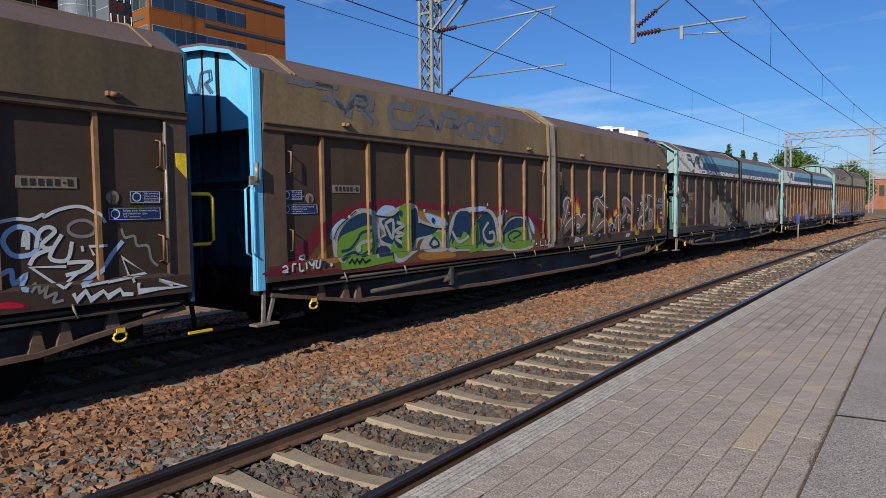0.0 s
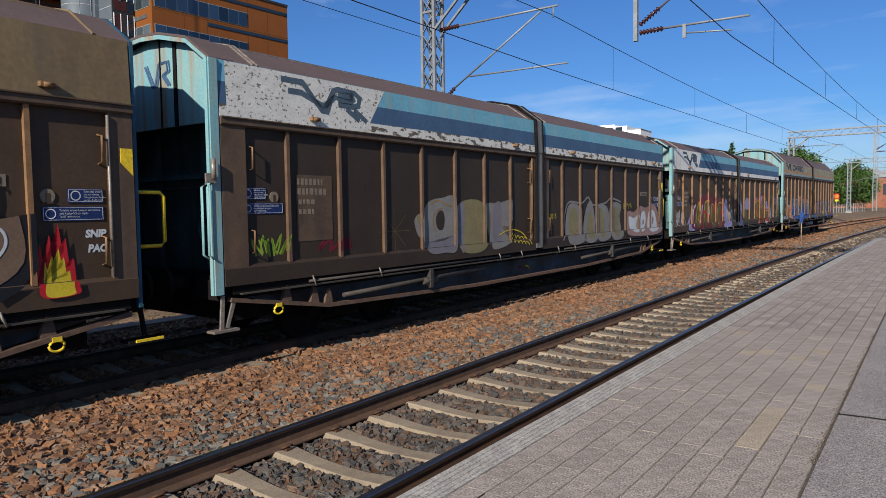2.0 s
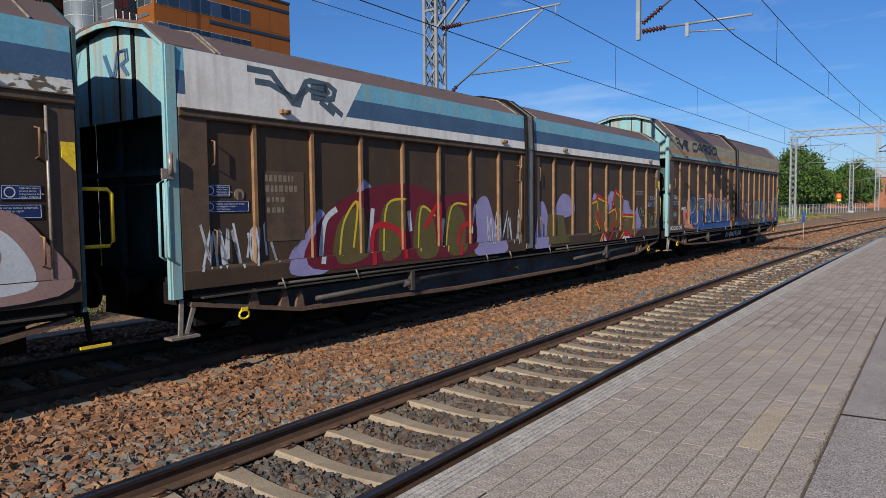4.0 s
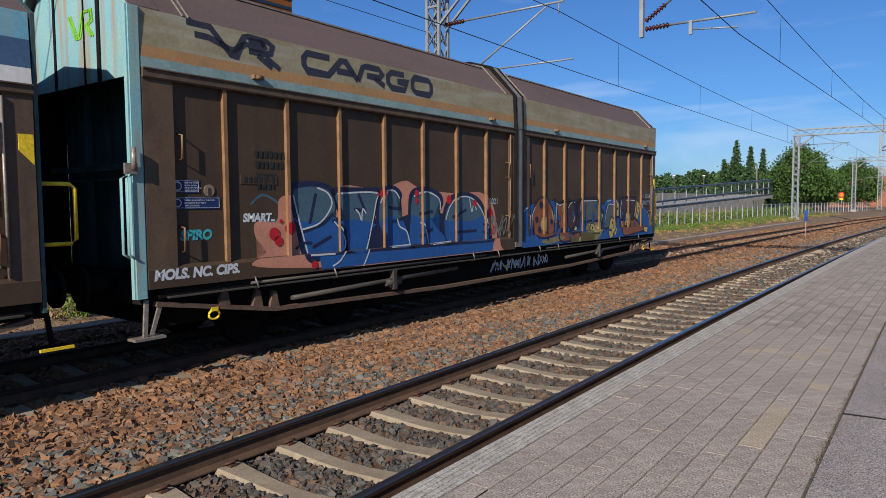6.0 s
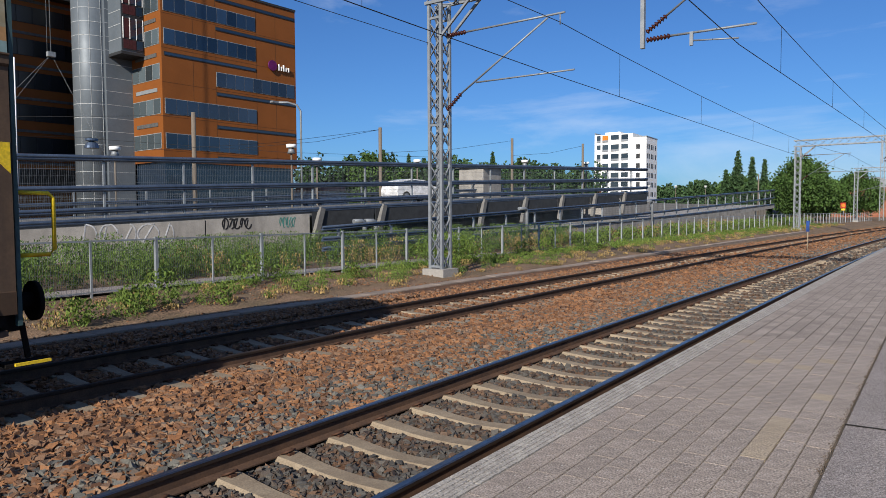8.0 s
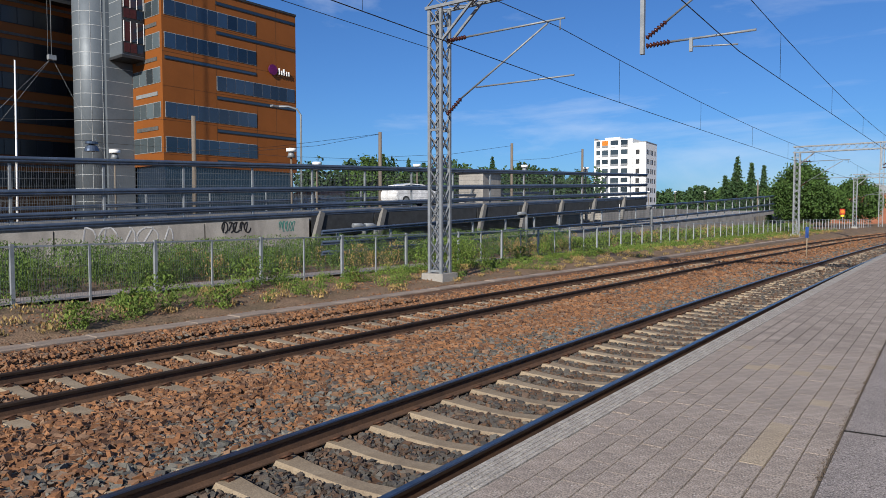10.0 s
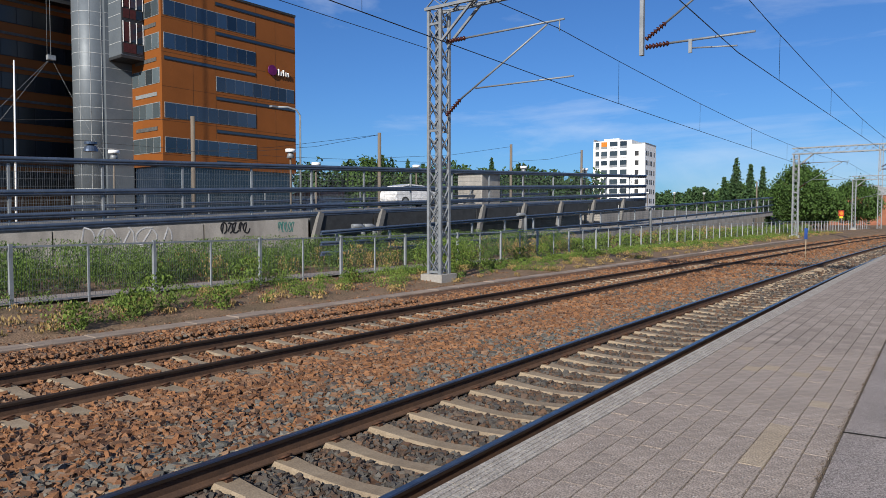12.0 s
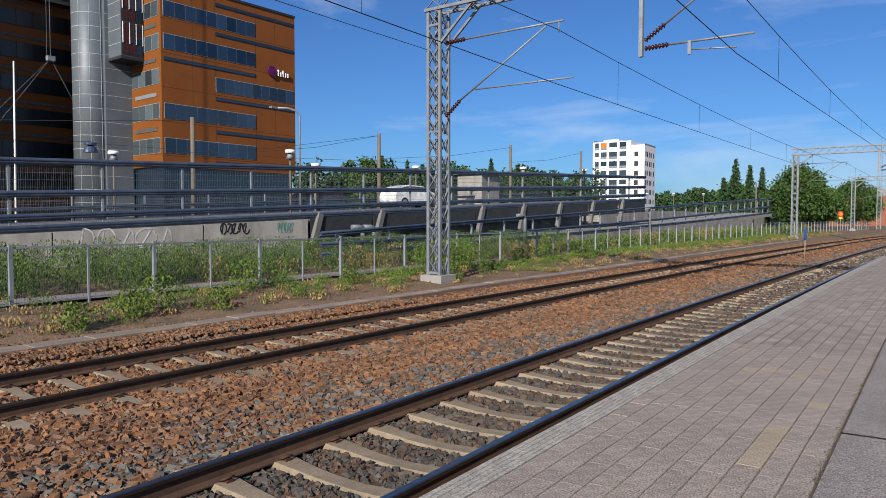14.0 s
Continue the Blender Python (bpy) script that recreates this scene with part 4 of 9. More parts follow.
            tube(bm, (xx - 0.05, -0.045, ledge + 0.10), (xx + 0.05, -0.045, ledge + 0.10), 0.03, 8)
            part("roof_catch", bm, PM["strip"], door)
        sx = (x0 + 0.345) if first else (x1 - 0.72)
        notice_plate(door, sx, sx + 0.38, 2.10 if first else 2.06, 2.255 if first else 2.21, 0.048)
        notice_plate(door, sx - (0.0 if first else 0.26), sx + (0.67 if first else 0.38), 1.905 if first else 1.87, 2.05 if first else 2.02, 0.048)
        bm = bmesh.new()
        cx = sx + 0.52 if first else sx - 0.20
        tube(bm, (cx, 0.040, 2.13), (cx, 0.053, 2.13), 0.075, 20)
        disc = part("badge", bm, PM["plate"], door, "round beige badge")
        bm = bmesh.new()
        box(bm, cx - 0.02, cx + 0.02, 0.036, 0.040, 2.07, 2.16)
        box(bm, cx - 0.06, cx + 0.06, 0.036, 0.040, 2.05, 2.065)
        part("badge_mark", bm, PM["panel"], disc)
    # number plate of the wagon, shown as bars
    for x0 in ((L - 2.02,) if look_["end"] is PM["pale"] and prof is LOW else (1.40, L - 2.02)):
        bm = bmesh.new()
        box(bm, x0, x0 + 0.60, 0.044, 0.051, 2.22, 2.34)
        pl = part("number_plate", bm, look_.get("plate", PM["plate"]), wagon, "faded plate with a dark number line")
        bm = bmesh.new()
        for i in range(5):
            box(bm, x0 + 0.05 + i * 0.08, x0 + 0.10 + i * 0.08, 0.040, 0.044, 2.245, 2.315)
        box(bm, x0 + 0.45, x0 + 0.48, 0.040, 0.044, 2.27, 2.285)
        box(bm, x0 + 0.50, x0 + 0.55, 0.040, 0.044, 2.245, 2.315)
        part("number_bars", bm, PM["mark"], pl)
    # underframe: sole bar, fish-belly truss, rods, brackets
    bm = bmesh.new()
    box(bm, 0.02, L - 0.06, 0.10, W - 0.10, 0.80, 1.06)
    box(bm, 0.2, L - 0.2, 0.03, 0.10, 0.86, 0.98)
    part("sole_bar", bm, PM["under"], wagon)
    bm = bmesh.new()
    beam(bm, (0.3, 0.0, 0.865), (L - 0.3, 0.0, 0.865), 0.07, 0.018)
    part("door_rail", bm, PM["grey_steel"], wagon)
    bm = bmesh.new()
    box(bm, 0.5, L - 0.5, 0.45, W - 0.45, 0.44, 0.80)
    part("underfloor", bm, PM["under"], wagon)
    bm = bmesh.new()
    t = [(0.16, 0.80), (1.9, 0.52), (5.9, 0.42), (L - 5.9, 0.42), (L - 1.9, 0.52), (L - 0.2, 0.80)]
    for (a, b), (c, d) in zip(t, t[1:]):
        beam(bm, (a, 0.06, b), (c, 0.06, d), 0.10, 0.055)
    part("truss_rod", bm, PM["brown_steel"], wagon)
    bm = bmesh.new()
    slab_pts = [(0.4, 0.80), (L - 0.4, 0.80), (L - 1.9, 0.51), (L - 5.9, 0.41), (5.9, 0.41), (1.9, 0.51)]
    loft(bm, [[(x, y, z) for x, z in slab_pts] for y in (0.24, 0.28)])
    part("side_girder", bm, look_.get("girder", PM["under"]), wagon)
    for x in (1.1, 1.62, 1.9, L - 1.9, L - 1.62, L - 1.1):
        bm = bmesh.new()
        zz = 0.80 - (min(x, L - x) - 0.16) / 1.74 * 0.28
        loft(bm, [[(x - 0.09, y, zz), (x + 0.09, y, zz), (x + 0.04, y, zz + 0.24), (x - 0.02, y, zz + 0.26)] for y in (0.03, 0.09)])
        part("truss_bracket", bm, PM["brown_steel"], wagon)
    for x0, x1, z, r in ((2.2, 6.2, 0.70, 0.035), (L - 6.2, L - 2.2, 0.70, 0.035), (1.5, 7.2, 0.92, 0.022), (L - 7.2, L - 1.5, 0.92, 0.022)):
        bm = bmesh.new()
        tube(bm, (x0, 0.02, z - (0.06 if r > 0.03 else 0)), (x1, 0.02, z + (0.04 if r > 0.03 else 0)), r, 8)
        part("operating_rod", bm, PM["grey_steel"], wagon)
    for x in (4.35, L - 4.35):
        bm = bmesh.new()
        box(bm, x - 0.10, x + 0.10, -0.03, 0.08, 0.58, 0.72)
        box(bm, x - 0.04, x + 0.04, -0.06, 0.04, 0.54, 0.86)
        tube(bm, (x - 0.18, 0.0, 0.66), (x + 0.18, 0.0, 0.66), 0.055, 10)
        part("rod_bracket", bm, PM["grey_steel"], wagon)
    for x in (1.55, 3.0, 6.7, 7.6, L - 7.6, L - 6.7, L - 3.0, L - 1.55):
        bm = bmesh.new()
        path_tube(bm, [(x, -0.015, 1.0), (x, -0.04, 0.94), (x + 0.04, -0.04, 0.86), (x + 0.04, 0.05, 0.84)], 0.014, 6)
        part("door_hook", bm, PM["worn"], wagon)
    for x, m_ in ((mid - 0.5, M["signal_red"]), (mid - 0.2, M["yellow"])):
        bm = bmesh.new()
        box(bm, x - 0.012, x + 0.012, 0.17, 0.245, 0.60, 0.63)
        path_tube(bm, [(x, 0.17, 0.615), (x, 0.14, 0.60), (x + 0.01, 0.14, 0.55)], 0.009, 6)
        part("brake_lever", bm, m_, wagon)
    for x in (0.93, L - 1.03):
        bm = bmesh.new()
        ring = [(x + 0.078 * math.cos(a), 0.02, 0.575 + 0.056 * math.sin(a)) for a in [i * math.pi / 8 for i in range(17)]]
        path_tube(bm, ring, 0.015, 6)
        box(bm, x - 0.05, x + 0.05, 0.0, 0.04, 0.62, 0.67)
        part("towing_eye", bm, M["yellow"], wagon, "yellow towing eye")
    # step under each end
    bm = bmesh.new()
    beam(bm, (0.05, 0.05, 0.86), (0.02, 0.05, 0.42), 0.03, 0.05)
    beam(bm, (0.22, 0.05, 0.78), (0.10, 0.05, 0.44), 0.03, 0.05)
    box(bm, -0.14, 0.24, -0.03, 0.14, 0.40, 0.43)
    part("step", bm, PM["worn"], wagon)
    bm = bmesh.new()
    beam(bm, (L + 0.0, 0.2, 0.86), (L + 0.05, 0.2, 0.50), 0.03, 0.05)
    box(bm, L - 0.2, L + 0.22, 0.10, 0.30, 0.44, 0.47)
    st = part("step", bm, PM["under"], wagon)
    bm = bmesh.new()
    box(bm, L - 0.12, L + 0.22, 0.075, 0.10, 0.445, 0.475)
    part("step_edge", bm, M["yellow"], st, "yellow edge of the step")
    bm = bmesh.new()
    loft(bm, [[(L - 0.27, y, 2.50), (L - 0.13, y, 2.36), (L - 0.13, y, 2.66), (L - 0.27, y, 2.66)] for y in (-0.008, 0.0)])
    part("hazard_plate", bm, M["yellow"], wagon, "yellow plate on the corner")
    # buffers and coupling
    for xe, s in ((0.0, -1), (L - 0.06, 1)):
        for y in (W / 2 - 0.9, W / 2 + 0.9):
            bm = bmesh.new()
            tube(bm, (xe, y, 1.02), (xe + s * 0.36, y, 1.02), 0.10, 12)
            tube(bm, (xe + s * 0.36, y, 1.02), (xe + s * 0.41, y, 1.02), 0.22, 16)
            part("buffer", bm, PM["under"], wagon)
        bm = bmesh.new()
        beam(bm, (xe, W / 2, 0.98), (xe + s * 0.5, W / 2, 0.95), 0.12, 0.12)
        part("coupling", bm, PM["under"], wagon)
    bogie(wagon, 2.9)
    bogie(wagon, L - 2.9)
    return wagon


def bands_brown(led, sh, first):
    return [(led, sh, PM["olive"])]


def bands_blue(led, sh, first):
    h = sh - led
    return [(led, led + 0.225 * h, PM["chalk"]), (led + 0.225 * h, led + 0.62 * h, PM["navy"]), (led + 0.62 * h, sh, PM["lightblue"])]


def bands_tall(led, sh, first):
    h = sh - led
    return [(led, led + 0.18 * h, PM["teal"]), (led + 0.18 * h, led + 0.38 * h, PM["rust_band"]), (led + 0.38 * h, sh, PM["olive_light"])]


BROWN = dict(recess=PM["shaded_blue"], bands=bands_brown, end=PM["blue"], end_label="light blue gable plate with rust stains", hoop=PM["hoop_pale"], post=PM["hoop_pale"], girder=PM["girder"])
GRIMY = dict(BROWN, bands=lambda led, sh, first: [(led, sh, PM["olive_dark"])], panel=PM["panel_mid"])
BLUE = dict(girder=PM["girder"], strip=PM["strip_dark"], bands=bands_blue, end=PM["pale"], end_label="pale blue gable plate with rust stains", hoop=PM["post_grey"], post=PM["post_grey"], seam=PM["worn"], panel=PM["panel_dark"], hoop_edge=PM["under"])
WHITE = dict(BLUE, bands=lambda led, sh, first: [(a, b, PM["clean_white"] if k == 0 else c) for k, (a, b, c) in enumerate(bands_blue(led, sh, first))], panel=PM["panel"], strip=PM["strip"])
CARGO = dict(bands=bands_tall, end=PM["pale"], end_label="pale green-blue gable plate", hoop=PM["post_grey"], post=PM["post_grey"], hoop_edge=PM["under"], seam=PM["worn"], plate=PM["panel"], end_emblem=PM["lime"])
wagons = [
    make_wagon("goods_wagon", LOW, GRIMY, "grimy dark brown sliding-wall goods wagon with white scribbled graffiti"),
    make_wagon("goods_wagon", LOW, BROWN, "brown sliding-wall goods wagon with green and silver graffiti"),
    make_wagon("goods_wagon", LOW, BLUE, "brown goods wagon with blue striped upper wall and faded graffiti"),
    make_wagon("goods_wagon", LOW, WHITE, "brown goods wagon with blue and white stripes and red graffiti"),
    make_wagon("goods_wagon", TALL, CARGO, "tall brown goods wagon with orange and teal bands and blue graffiti"),
]

# ---------------------------------------------------------------- catenary


def lattice(bm, p, q, w, step, t=0.062, u=None):
    """Open four-legged lattice from p to q: legs, and crossed bars on all four faces."""
    p, q = Vector(p), Vector(q)
    d = (q - p).normalized()
    s, v = (Vector((1, 0, 0)), Vector((0, 1, 0))) if abs(d.z) > 0.9 else (Vector((1, 0, 0)), Vector((0, 0, 1)))
    c = [(s * a + v * b) * (w / 2) for a, b in ((-1, -1), (1, -1), (1, 1), (-1, 1))]
    for o in c:
        beam(bm, p + o, q + o, t * 1.5, t * 1.5)
    n = max(2, round((q - p).length / step))
    for i in range(n):
        a, b = p.lerp(q, i / n), p.lerp(q, (i + 1) / n)
        for j in range(4):
            o, r = c[j], c[(j + 1) % 4]
            beam(bm, a + o, b + r, t * 0.8, t * 0.3)
            beam(bm, a + r, b + o, t * 0.8, t * 0.3)


def insulator(bm, p, q):
    """Ribbed rod insulator."""
    p, q = Vector(p), Vector(q)
    tube(bm, p, q, 0.03, 10)
    n = 7
    d = (q - p) / n
    for i in range(n):
        tube(bm, p + d * (i + 0.25), p + d * (i + 0.75), 0.075, 12, 0.045)


def portal(x, q, z0, height, far, low=0.0, name="catenary_gantry"):
    y = q + bend(x)
    g = thing(name, "grey galvanised lattice gantry carrying the overhead wires", "gantry", group="catenary gantries")
    bm = bmesh.new()
    box(bm, x - 0.42, x + 0.42, y - 0.42, y + 0.42, z0 - 0.3, z0 + 0.06)
    part("footing", bm, M["concrete"], g)
    for yy in (y, y - far):
        bm = bmesh.new()
        lattice(bm, (x, yy, z0), (x, yy, height), 0.46, 0.55)
        for z in (z0 + 0.1, height * 0.55, height - 0.5):
            for a in (-0.23, 0.23):
                box(bm, x + a - 0.03, x + a + 0.03, yy - 0.27, yy + 0.27, z, z + 0.07)
        part("mast", bm, M["galv"], g)
    bm = bmesh.new()
    lattice(bm, (x, y + 0.35, height + 0.30), (x, y - far - 0.3, height + 0.30), 0.55, 0.7)
    beam(bm, (x - 0.23, y - 0.2, height - 1.1), (x - 0.23, y - 1.5, height + 0.05), 0.07, 0.07)
    beam(bm, (x + 0.23, y - 0.2, height - 1.1), (x + 0.23, y - 1.5, height + 0.05), 0.07, 0.07)
    part("crossbeam", bm, M["galv"], g)
    # cantilever over the further track
    bm = bmesh.new()
    t2 = Y2 + 0.85 + bend(x)
    tube(bm, (x, y - 1.05, 7.6 - low), (x, t2 - 0.1, 7.62 - low), 0.032, 8)
    tube(bm, (x, y - 0.85, 5.72 - low), (x, t2 + 0.45, 7.55 - low), 0.030, 8)
    tube(bm, (x, y - 1.4, 6.0 - low), (x, t2 - 0.4, 5.98 - low), 0.026, 8)
    tube(bm, (x, t2 + 0.05, 7.6 - low), (x, t2 + 0.05, 7.3 - low), 0.02, 6)
    part("cantilever", bm, M["galv"], g)
    for a, b in (((x, y - 0.32, 7.59 - low), (x, y - 1.05, 7.6 - low)), ((x, y - 0.30, 5.25 - low), (x, y - 0.85, 5.72 - low))):
        bm = bmesh.new()
        insulator(bm, a, b)
        part("insulator", bm, M["insul"], g, "dark red ribbed insulator")
    # drop post and arms over the nearer track
    yd = y - 6.78
    bm = bmesh.new()
    box(bm, x - 0.36, x - 0.24, yd - 0.05, yd + 0.05, 6.2, height + 0.05)
    part("drop_post", bm, M["galv"], g)
    bm = bmesh.new()
    tube(bm, (x - 0.3, yd - 0.72, 6.42), (x - 0.3, yd - 2.75, 6.40), 0.03, 8)
    tube(bm, (x - 0.3, yd - 0.62, 6.95), (x - 0.3, yd - 2.3, 8.1), 0.03, 8)
    tube(bm, (x - 0.3, yd - 1.25, 6.22), (x - 0.3, yd - 2.35, 6.12), 0.02, 8)
    box(bm, x - 0.33, x - 0.27, yd - 1.28, yd - 1.2, 6.1, 6.44)
    part("arm", bm, M["galv"], g)
    for a, b in (((x - 0.3, yd - 0.1, 6.4), (x - 0.3, yd - 0.72, 6.42)), ((x - 0.3, yd - 0.1, 6.6), (x - 0.3, yd - 0.62, 6.95))):
        bm = bmesh.new()
        insulator(bm, a, b)
        part("insulator", bm, M["insul"], g, "dark red ribbed insulator")
    return g


portal(17.9, 13.28, 0.1, 8.62, 21.5)
portal(72.6, 13.2, 0.36, 8.1, 21.5, 0.35)
portal(121.0, 16.35, 0.5, 7.9, 24.0, 0.6)
bm = bmesh.new()
lattice(bm, (139.5, 8.2, 0.2), (139.5, 8.2, 15.0), 0.6, 0.7)
mast = tagged(part("signal_mast", bm, M["galv"]), "tall grey lattice mast beside the far line", "mast")

SUPPORTS = [-36.0, 17.9, 72.6, 121.0, 176.0]


def overhead(name, q, contact, messenger, zig, slack, drop=(0, 0, 0, 0, 0)):
    w = thing(name, "black overhead contact wire with its messenger wire and droppers", "overhead wire")
    top, low, hang = [], [], []
    for i, (a, b) in enumerate(zip(SUPPORTS, SUPPORTS[1:])):
        za, zb = (zig if i % 2 else -zig), (-zig if i % 2 else zig)
        for j in range(13):
            t = j / 13
            x = a + (b - a) * t
            y = q + bend(a) * (1 - t) + bend(b) * t + za * (1 - t) + zb * t
            sag = 4 * t * (1 - t)
            fall = drop[i] * (1 - t) + drop[i + 1] * t
            top.append((x, y, messenger - fall - slack * sag))
            low.append((x, y, contact - fall - 0.05 * sag))
            if j % 2 == 1:
                hang.append((top[-1], low[-1]))
    for nm, pts, r in (("messenger_wire", top, 0.011), ("contact_wire", low, 0.011)):
        bm = bmesh.new()
        path_tube(bm, pts, r, 5)
        part(nm, bm, M["wire"], w)
    for a, b in hang:
        bm = bmesh.new()
        tube(bm, a, b, 0.006, 4)
        part("dropper", bm, M["wire"], w)


overhead("overhead_wire", Y1 + 0.85, 6.02, 7.55, 0.25, 0.78)
overhead("overhead_wire", Y2 + 0.86, 5.85, 7.40, 0.10, 0.58, (0, 0, 0.30, 0.5, 0.6))
bm = bmesh.new()
path_tube(bm, [(x, 13.52 + bend(x), 7.4) for x in (-20, -10, -2, 4, 10, 14, 17.9)], 0.010, 5)
tagged(part("return_wire", bm, M["wire"]), "thin black return wire strung along the masts", "wire")

# ---------------------------------------------------------------- fence along the line


def make_fence():
    f = thing("mesh_fence", "grey steel bar fence with square posts beside the railway", "fence")
    at = lambda x: 16.55 + bend(x)
    lift = lambda x: -0.04 + 0.35 * min(1.0, max(0.0, (x - 25) / 60))
    bm = bmesh.new()
    box(bm, -0.04, 0.04, -0.04, 0.04, -0.1, 1.42)
    post = ready(bm, "post", M["galv_dull"])
    bm = bmesh.new()
    box(bm, -0.022, 0.022, -0.022, 0.022, -0.1, 1.36)
    thin = ready(bm, "thin_post", M["galv_dull"])
    xs = [6.55 + 3.4 * i for i in range(-4, 38)]
    V, F = [], []
    for i, x in enumerate(xs):
        piece("post", post, f, pose(x, at(x), lift(x)))
        piece("thin_post", thin, f, pose(x + 1.7, at(x + 1.7), lift(x + 1.7)))
        bm = bmesh.new()
        for z, tk in ((1.36, 0.04), (0.12, 0.02)):
            beam(bm, (x, at(x), z + lift(x)), (x + 3.4, at(x + 3.4), z + lift(x + 3.4)), tk, tk)
        part("fence_rail", bm, M["galv_dull"], f)
        n = 60 if x < 45 else 26
        r = 0.0035 if x < 45 else 0.008
        for j in range(n):
            px = x + 3.4 * j / n
            py, z = at(px) + 0.03, lift(px)
            b = len(V)
            V += [(px - r, py, z + 0.05), (px + r, py, z + 0.05), (px + r, py, z + 1.36), (px - r, py, z + 1.36)]
            F.append((b, b + 1, b + 2, b + 3))
        for z0 in (0.35, 0.6, 0.85, 1.1):
            b = len(V)
            V += [(x, at(x) + 0.034, lift(x) + z0), (x + 3.4, at(x + 3.4) + 0.034, lift(x + 3.4) + z0), (x + 3.4, at(x + 3.4) + 0.034, lift(x + 3.4) + z0 + 0.006), (x, at(x) + 0.034, lift(x) + z0 + 0.006)]
            F.append((b, b + 1, b + 2, b + 3))
    ob = bulk("fence_mesh", np.array(V), np.array(F), M["bar_dark"])
    ob.parent = f
    ob["kind"] = "stuff"


make_fence()
bm = bmesh.new()
strip(bm, 16.75, 18.1, 0.0, 0.0, [-10 + 2 * i for i in range(20)])
for vert in bm.verts:
    vert.co.z += 0.02
path_ob = tagged(part("footpath", bm, M["asphalt"]), "narrow grey asphalt path behind the fence", "path", kind="structure")

# ---------------------------------------------------------------- the raised road with its barriers
A0, A1 = Vector((4.0, 31.56, 0)), Vector((59.2, 20.9, 0))          # line of the upper barrier
B0, B1 = Vector((19.1, 19.85, 0)), Vector((104.2, 18.7, 0))        # line of the lower barrier


def along(p, q, t, z):
    v = p.lerp(q, t)
    return (v.x, v.y, z)


def zrow(z0, z1):
    return lambda t: z0 + (z1 - z0) * t


UPPER = [zrow(4.07, 5.68), zrow(2.65, 4.83), zrow(1.67, 4.11), zrow(1.19, 3.71)]
LOWER = [lambda t: 1.38 + 3.58 * t, lambda t: 0.95 + 2.95 * t ** 1.35, lambda t: 0.55 + 2.45 * t ** 1.2]


def make_barrier(name, p, q, rows, n_posts, label, thick, bars, lean):
    b = thing(name, label, "barrier")
    N = 24
    for k, row in enumerate(rows):
        bm = bmesh.new()
        for off in ((-0.02, 0.045), (0.02, -0.05)):
            path_tube(bm, [(along(p, q, i / N, row(i / N) + off[1])[0], along(p, q, i / N, 0)[1] + off[0], row(i / N) + off[1]) for i in range(N + 1)], thick, 8)
        part("rail", bm, M["rail_blue"], b)
    side = (q - p).normalized()
    normal = Vector((-side.y, side.x, 0))
    for i in range(n_posts):
        t = (i + 0.3) / n_posts
        base, crown = Vector(along(p, q, t, rows[-1](t) - 0.3)), Vector(along(p, q, t, rows[0](t) + 0.02))
        bm = bmesh.new()
        beam(bm, base + normal * 0.1, crown + normal * 0.1, 0.09, 0.09)
        part("post", bm, M["galv_dull"], b)
        if lean:
            bm = bmesh.new()
            beam(bm, base + normal * 0.12 - Vector((0, 0, 1.4)), Vector(along(p, q, t, rows[2](t))) + side * 0.55 + normal * 0.12, 0.28, 0.20)
            part("buttress", bm, M["concrete_dark"], b)
    V, F = [], []
    L = (q - p).length
    for j in range(int(L / bars)):
        t = j * bars / L
        x, y, _ = along(p, q, t, 0)
        x2, y2 = x + side.x * 0.011, y + side.y * 0.011
        o = normal * 0.07
        n0 = len(V)
        V += [(x + o.x, y + o.y, rows[-1](t)), (x2 + o.x, y2 + o.y, rows[-1](t)), (x2 + o.x, y2 + o.y, rows[0](t) - 0.05), (x + o.x, y + o.y, rows[0](t) - 0.05)]
        F.append((n0, n0 + 1, n0 + 2, n0 + 3))
    for h in np.linspace(0.06, 0.94, 9):
        for j in range(20):
            t0, t1 = j / 20, (j + 1) / 20
            n0 = len(V)
            for t, d in ((t0, 0), (t1, 0), (t1, 0.012), (t0, 0.012)):
                x, y, _ = along(p, q, t, 0)
                V.append((x + normal.x * 0.075, y + normal.y * 0.075, rows[-1](t) * (1 - h) + rows[0](t) * h + d))
            F.append((n0, n0 + 1, n0 + 2, n0 + 3))
    ob = bulk("bar_mesh", np.array(V), np.array(F), M["bar_dark"])
    ob.parent = b
    ob["kind"] = "stuff"
    return b


make_barrier("road_barrier", A0, A1, UPPER, 16, "tall blue-grey steel rail barrier with wire mesh on the raised road", 0.085, 0.085, False)
FAR = Vector((2.0, 10.6, 0))
make_barrier("road_barrier", A0 + FAR, A1 + FAR, [lambda t: UPPER[1](t) + 0.35, lambda t: UPPER[2](t) + 0.35, lambda t: UPPER[2](t), UPPER[3]], 14, "blue-grey steel rail barrier on the far side of the raised road", 0.06, 0.13, False)
make_barrier("ramp_barrier", B0, B1, LOWER, 26, "grey steel rail barrier with thin posts and mesh along the ramp", 0.05, 0.14, False)


def deck(name, p, q, row, width, drop, label, material, t0=0.0, t1=1.0):
    bm = bmesh.new()
    side = (q - p).normalized()
    nrm = Vector((-side.y, side.x, 0))
    secs = []
    for i in range(13):
        t = t0 + (t1 - t0) * i / 12
        a = Vector(along(p, q, t, row(t)))
        b = a + nrm * width
        secs.append([a + nrm * 0.02, b, b - Vector((0, 0, drop)), a + nrm * 0.02 - Vector((0, 0, drop))])
    loft(bm, secs)
    return tagged(part(name, bm, material), label, "road", kind="structure")


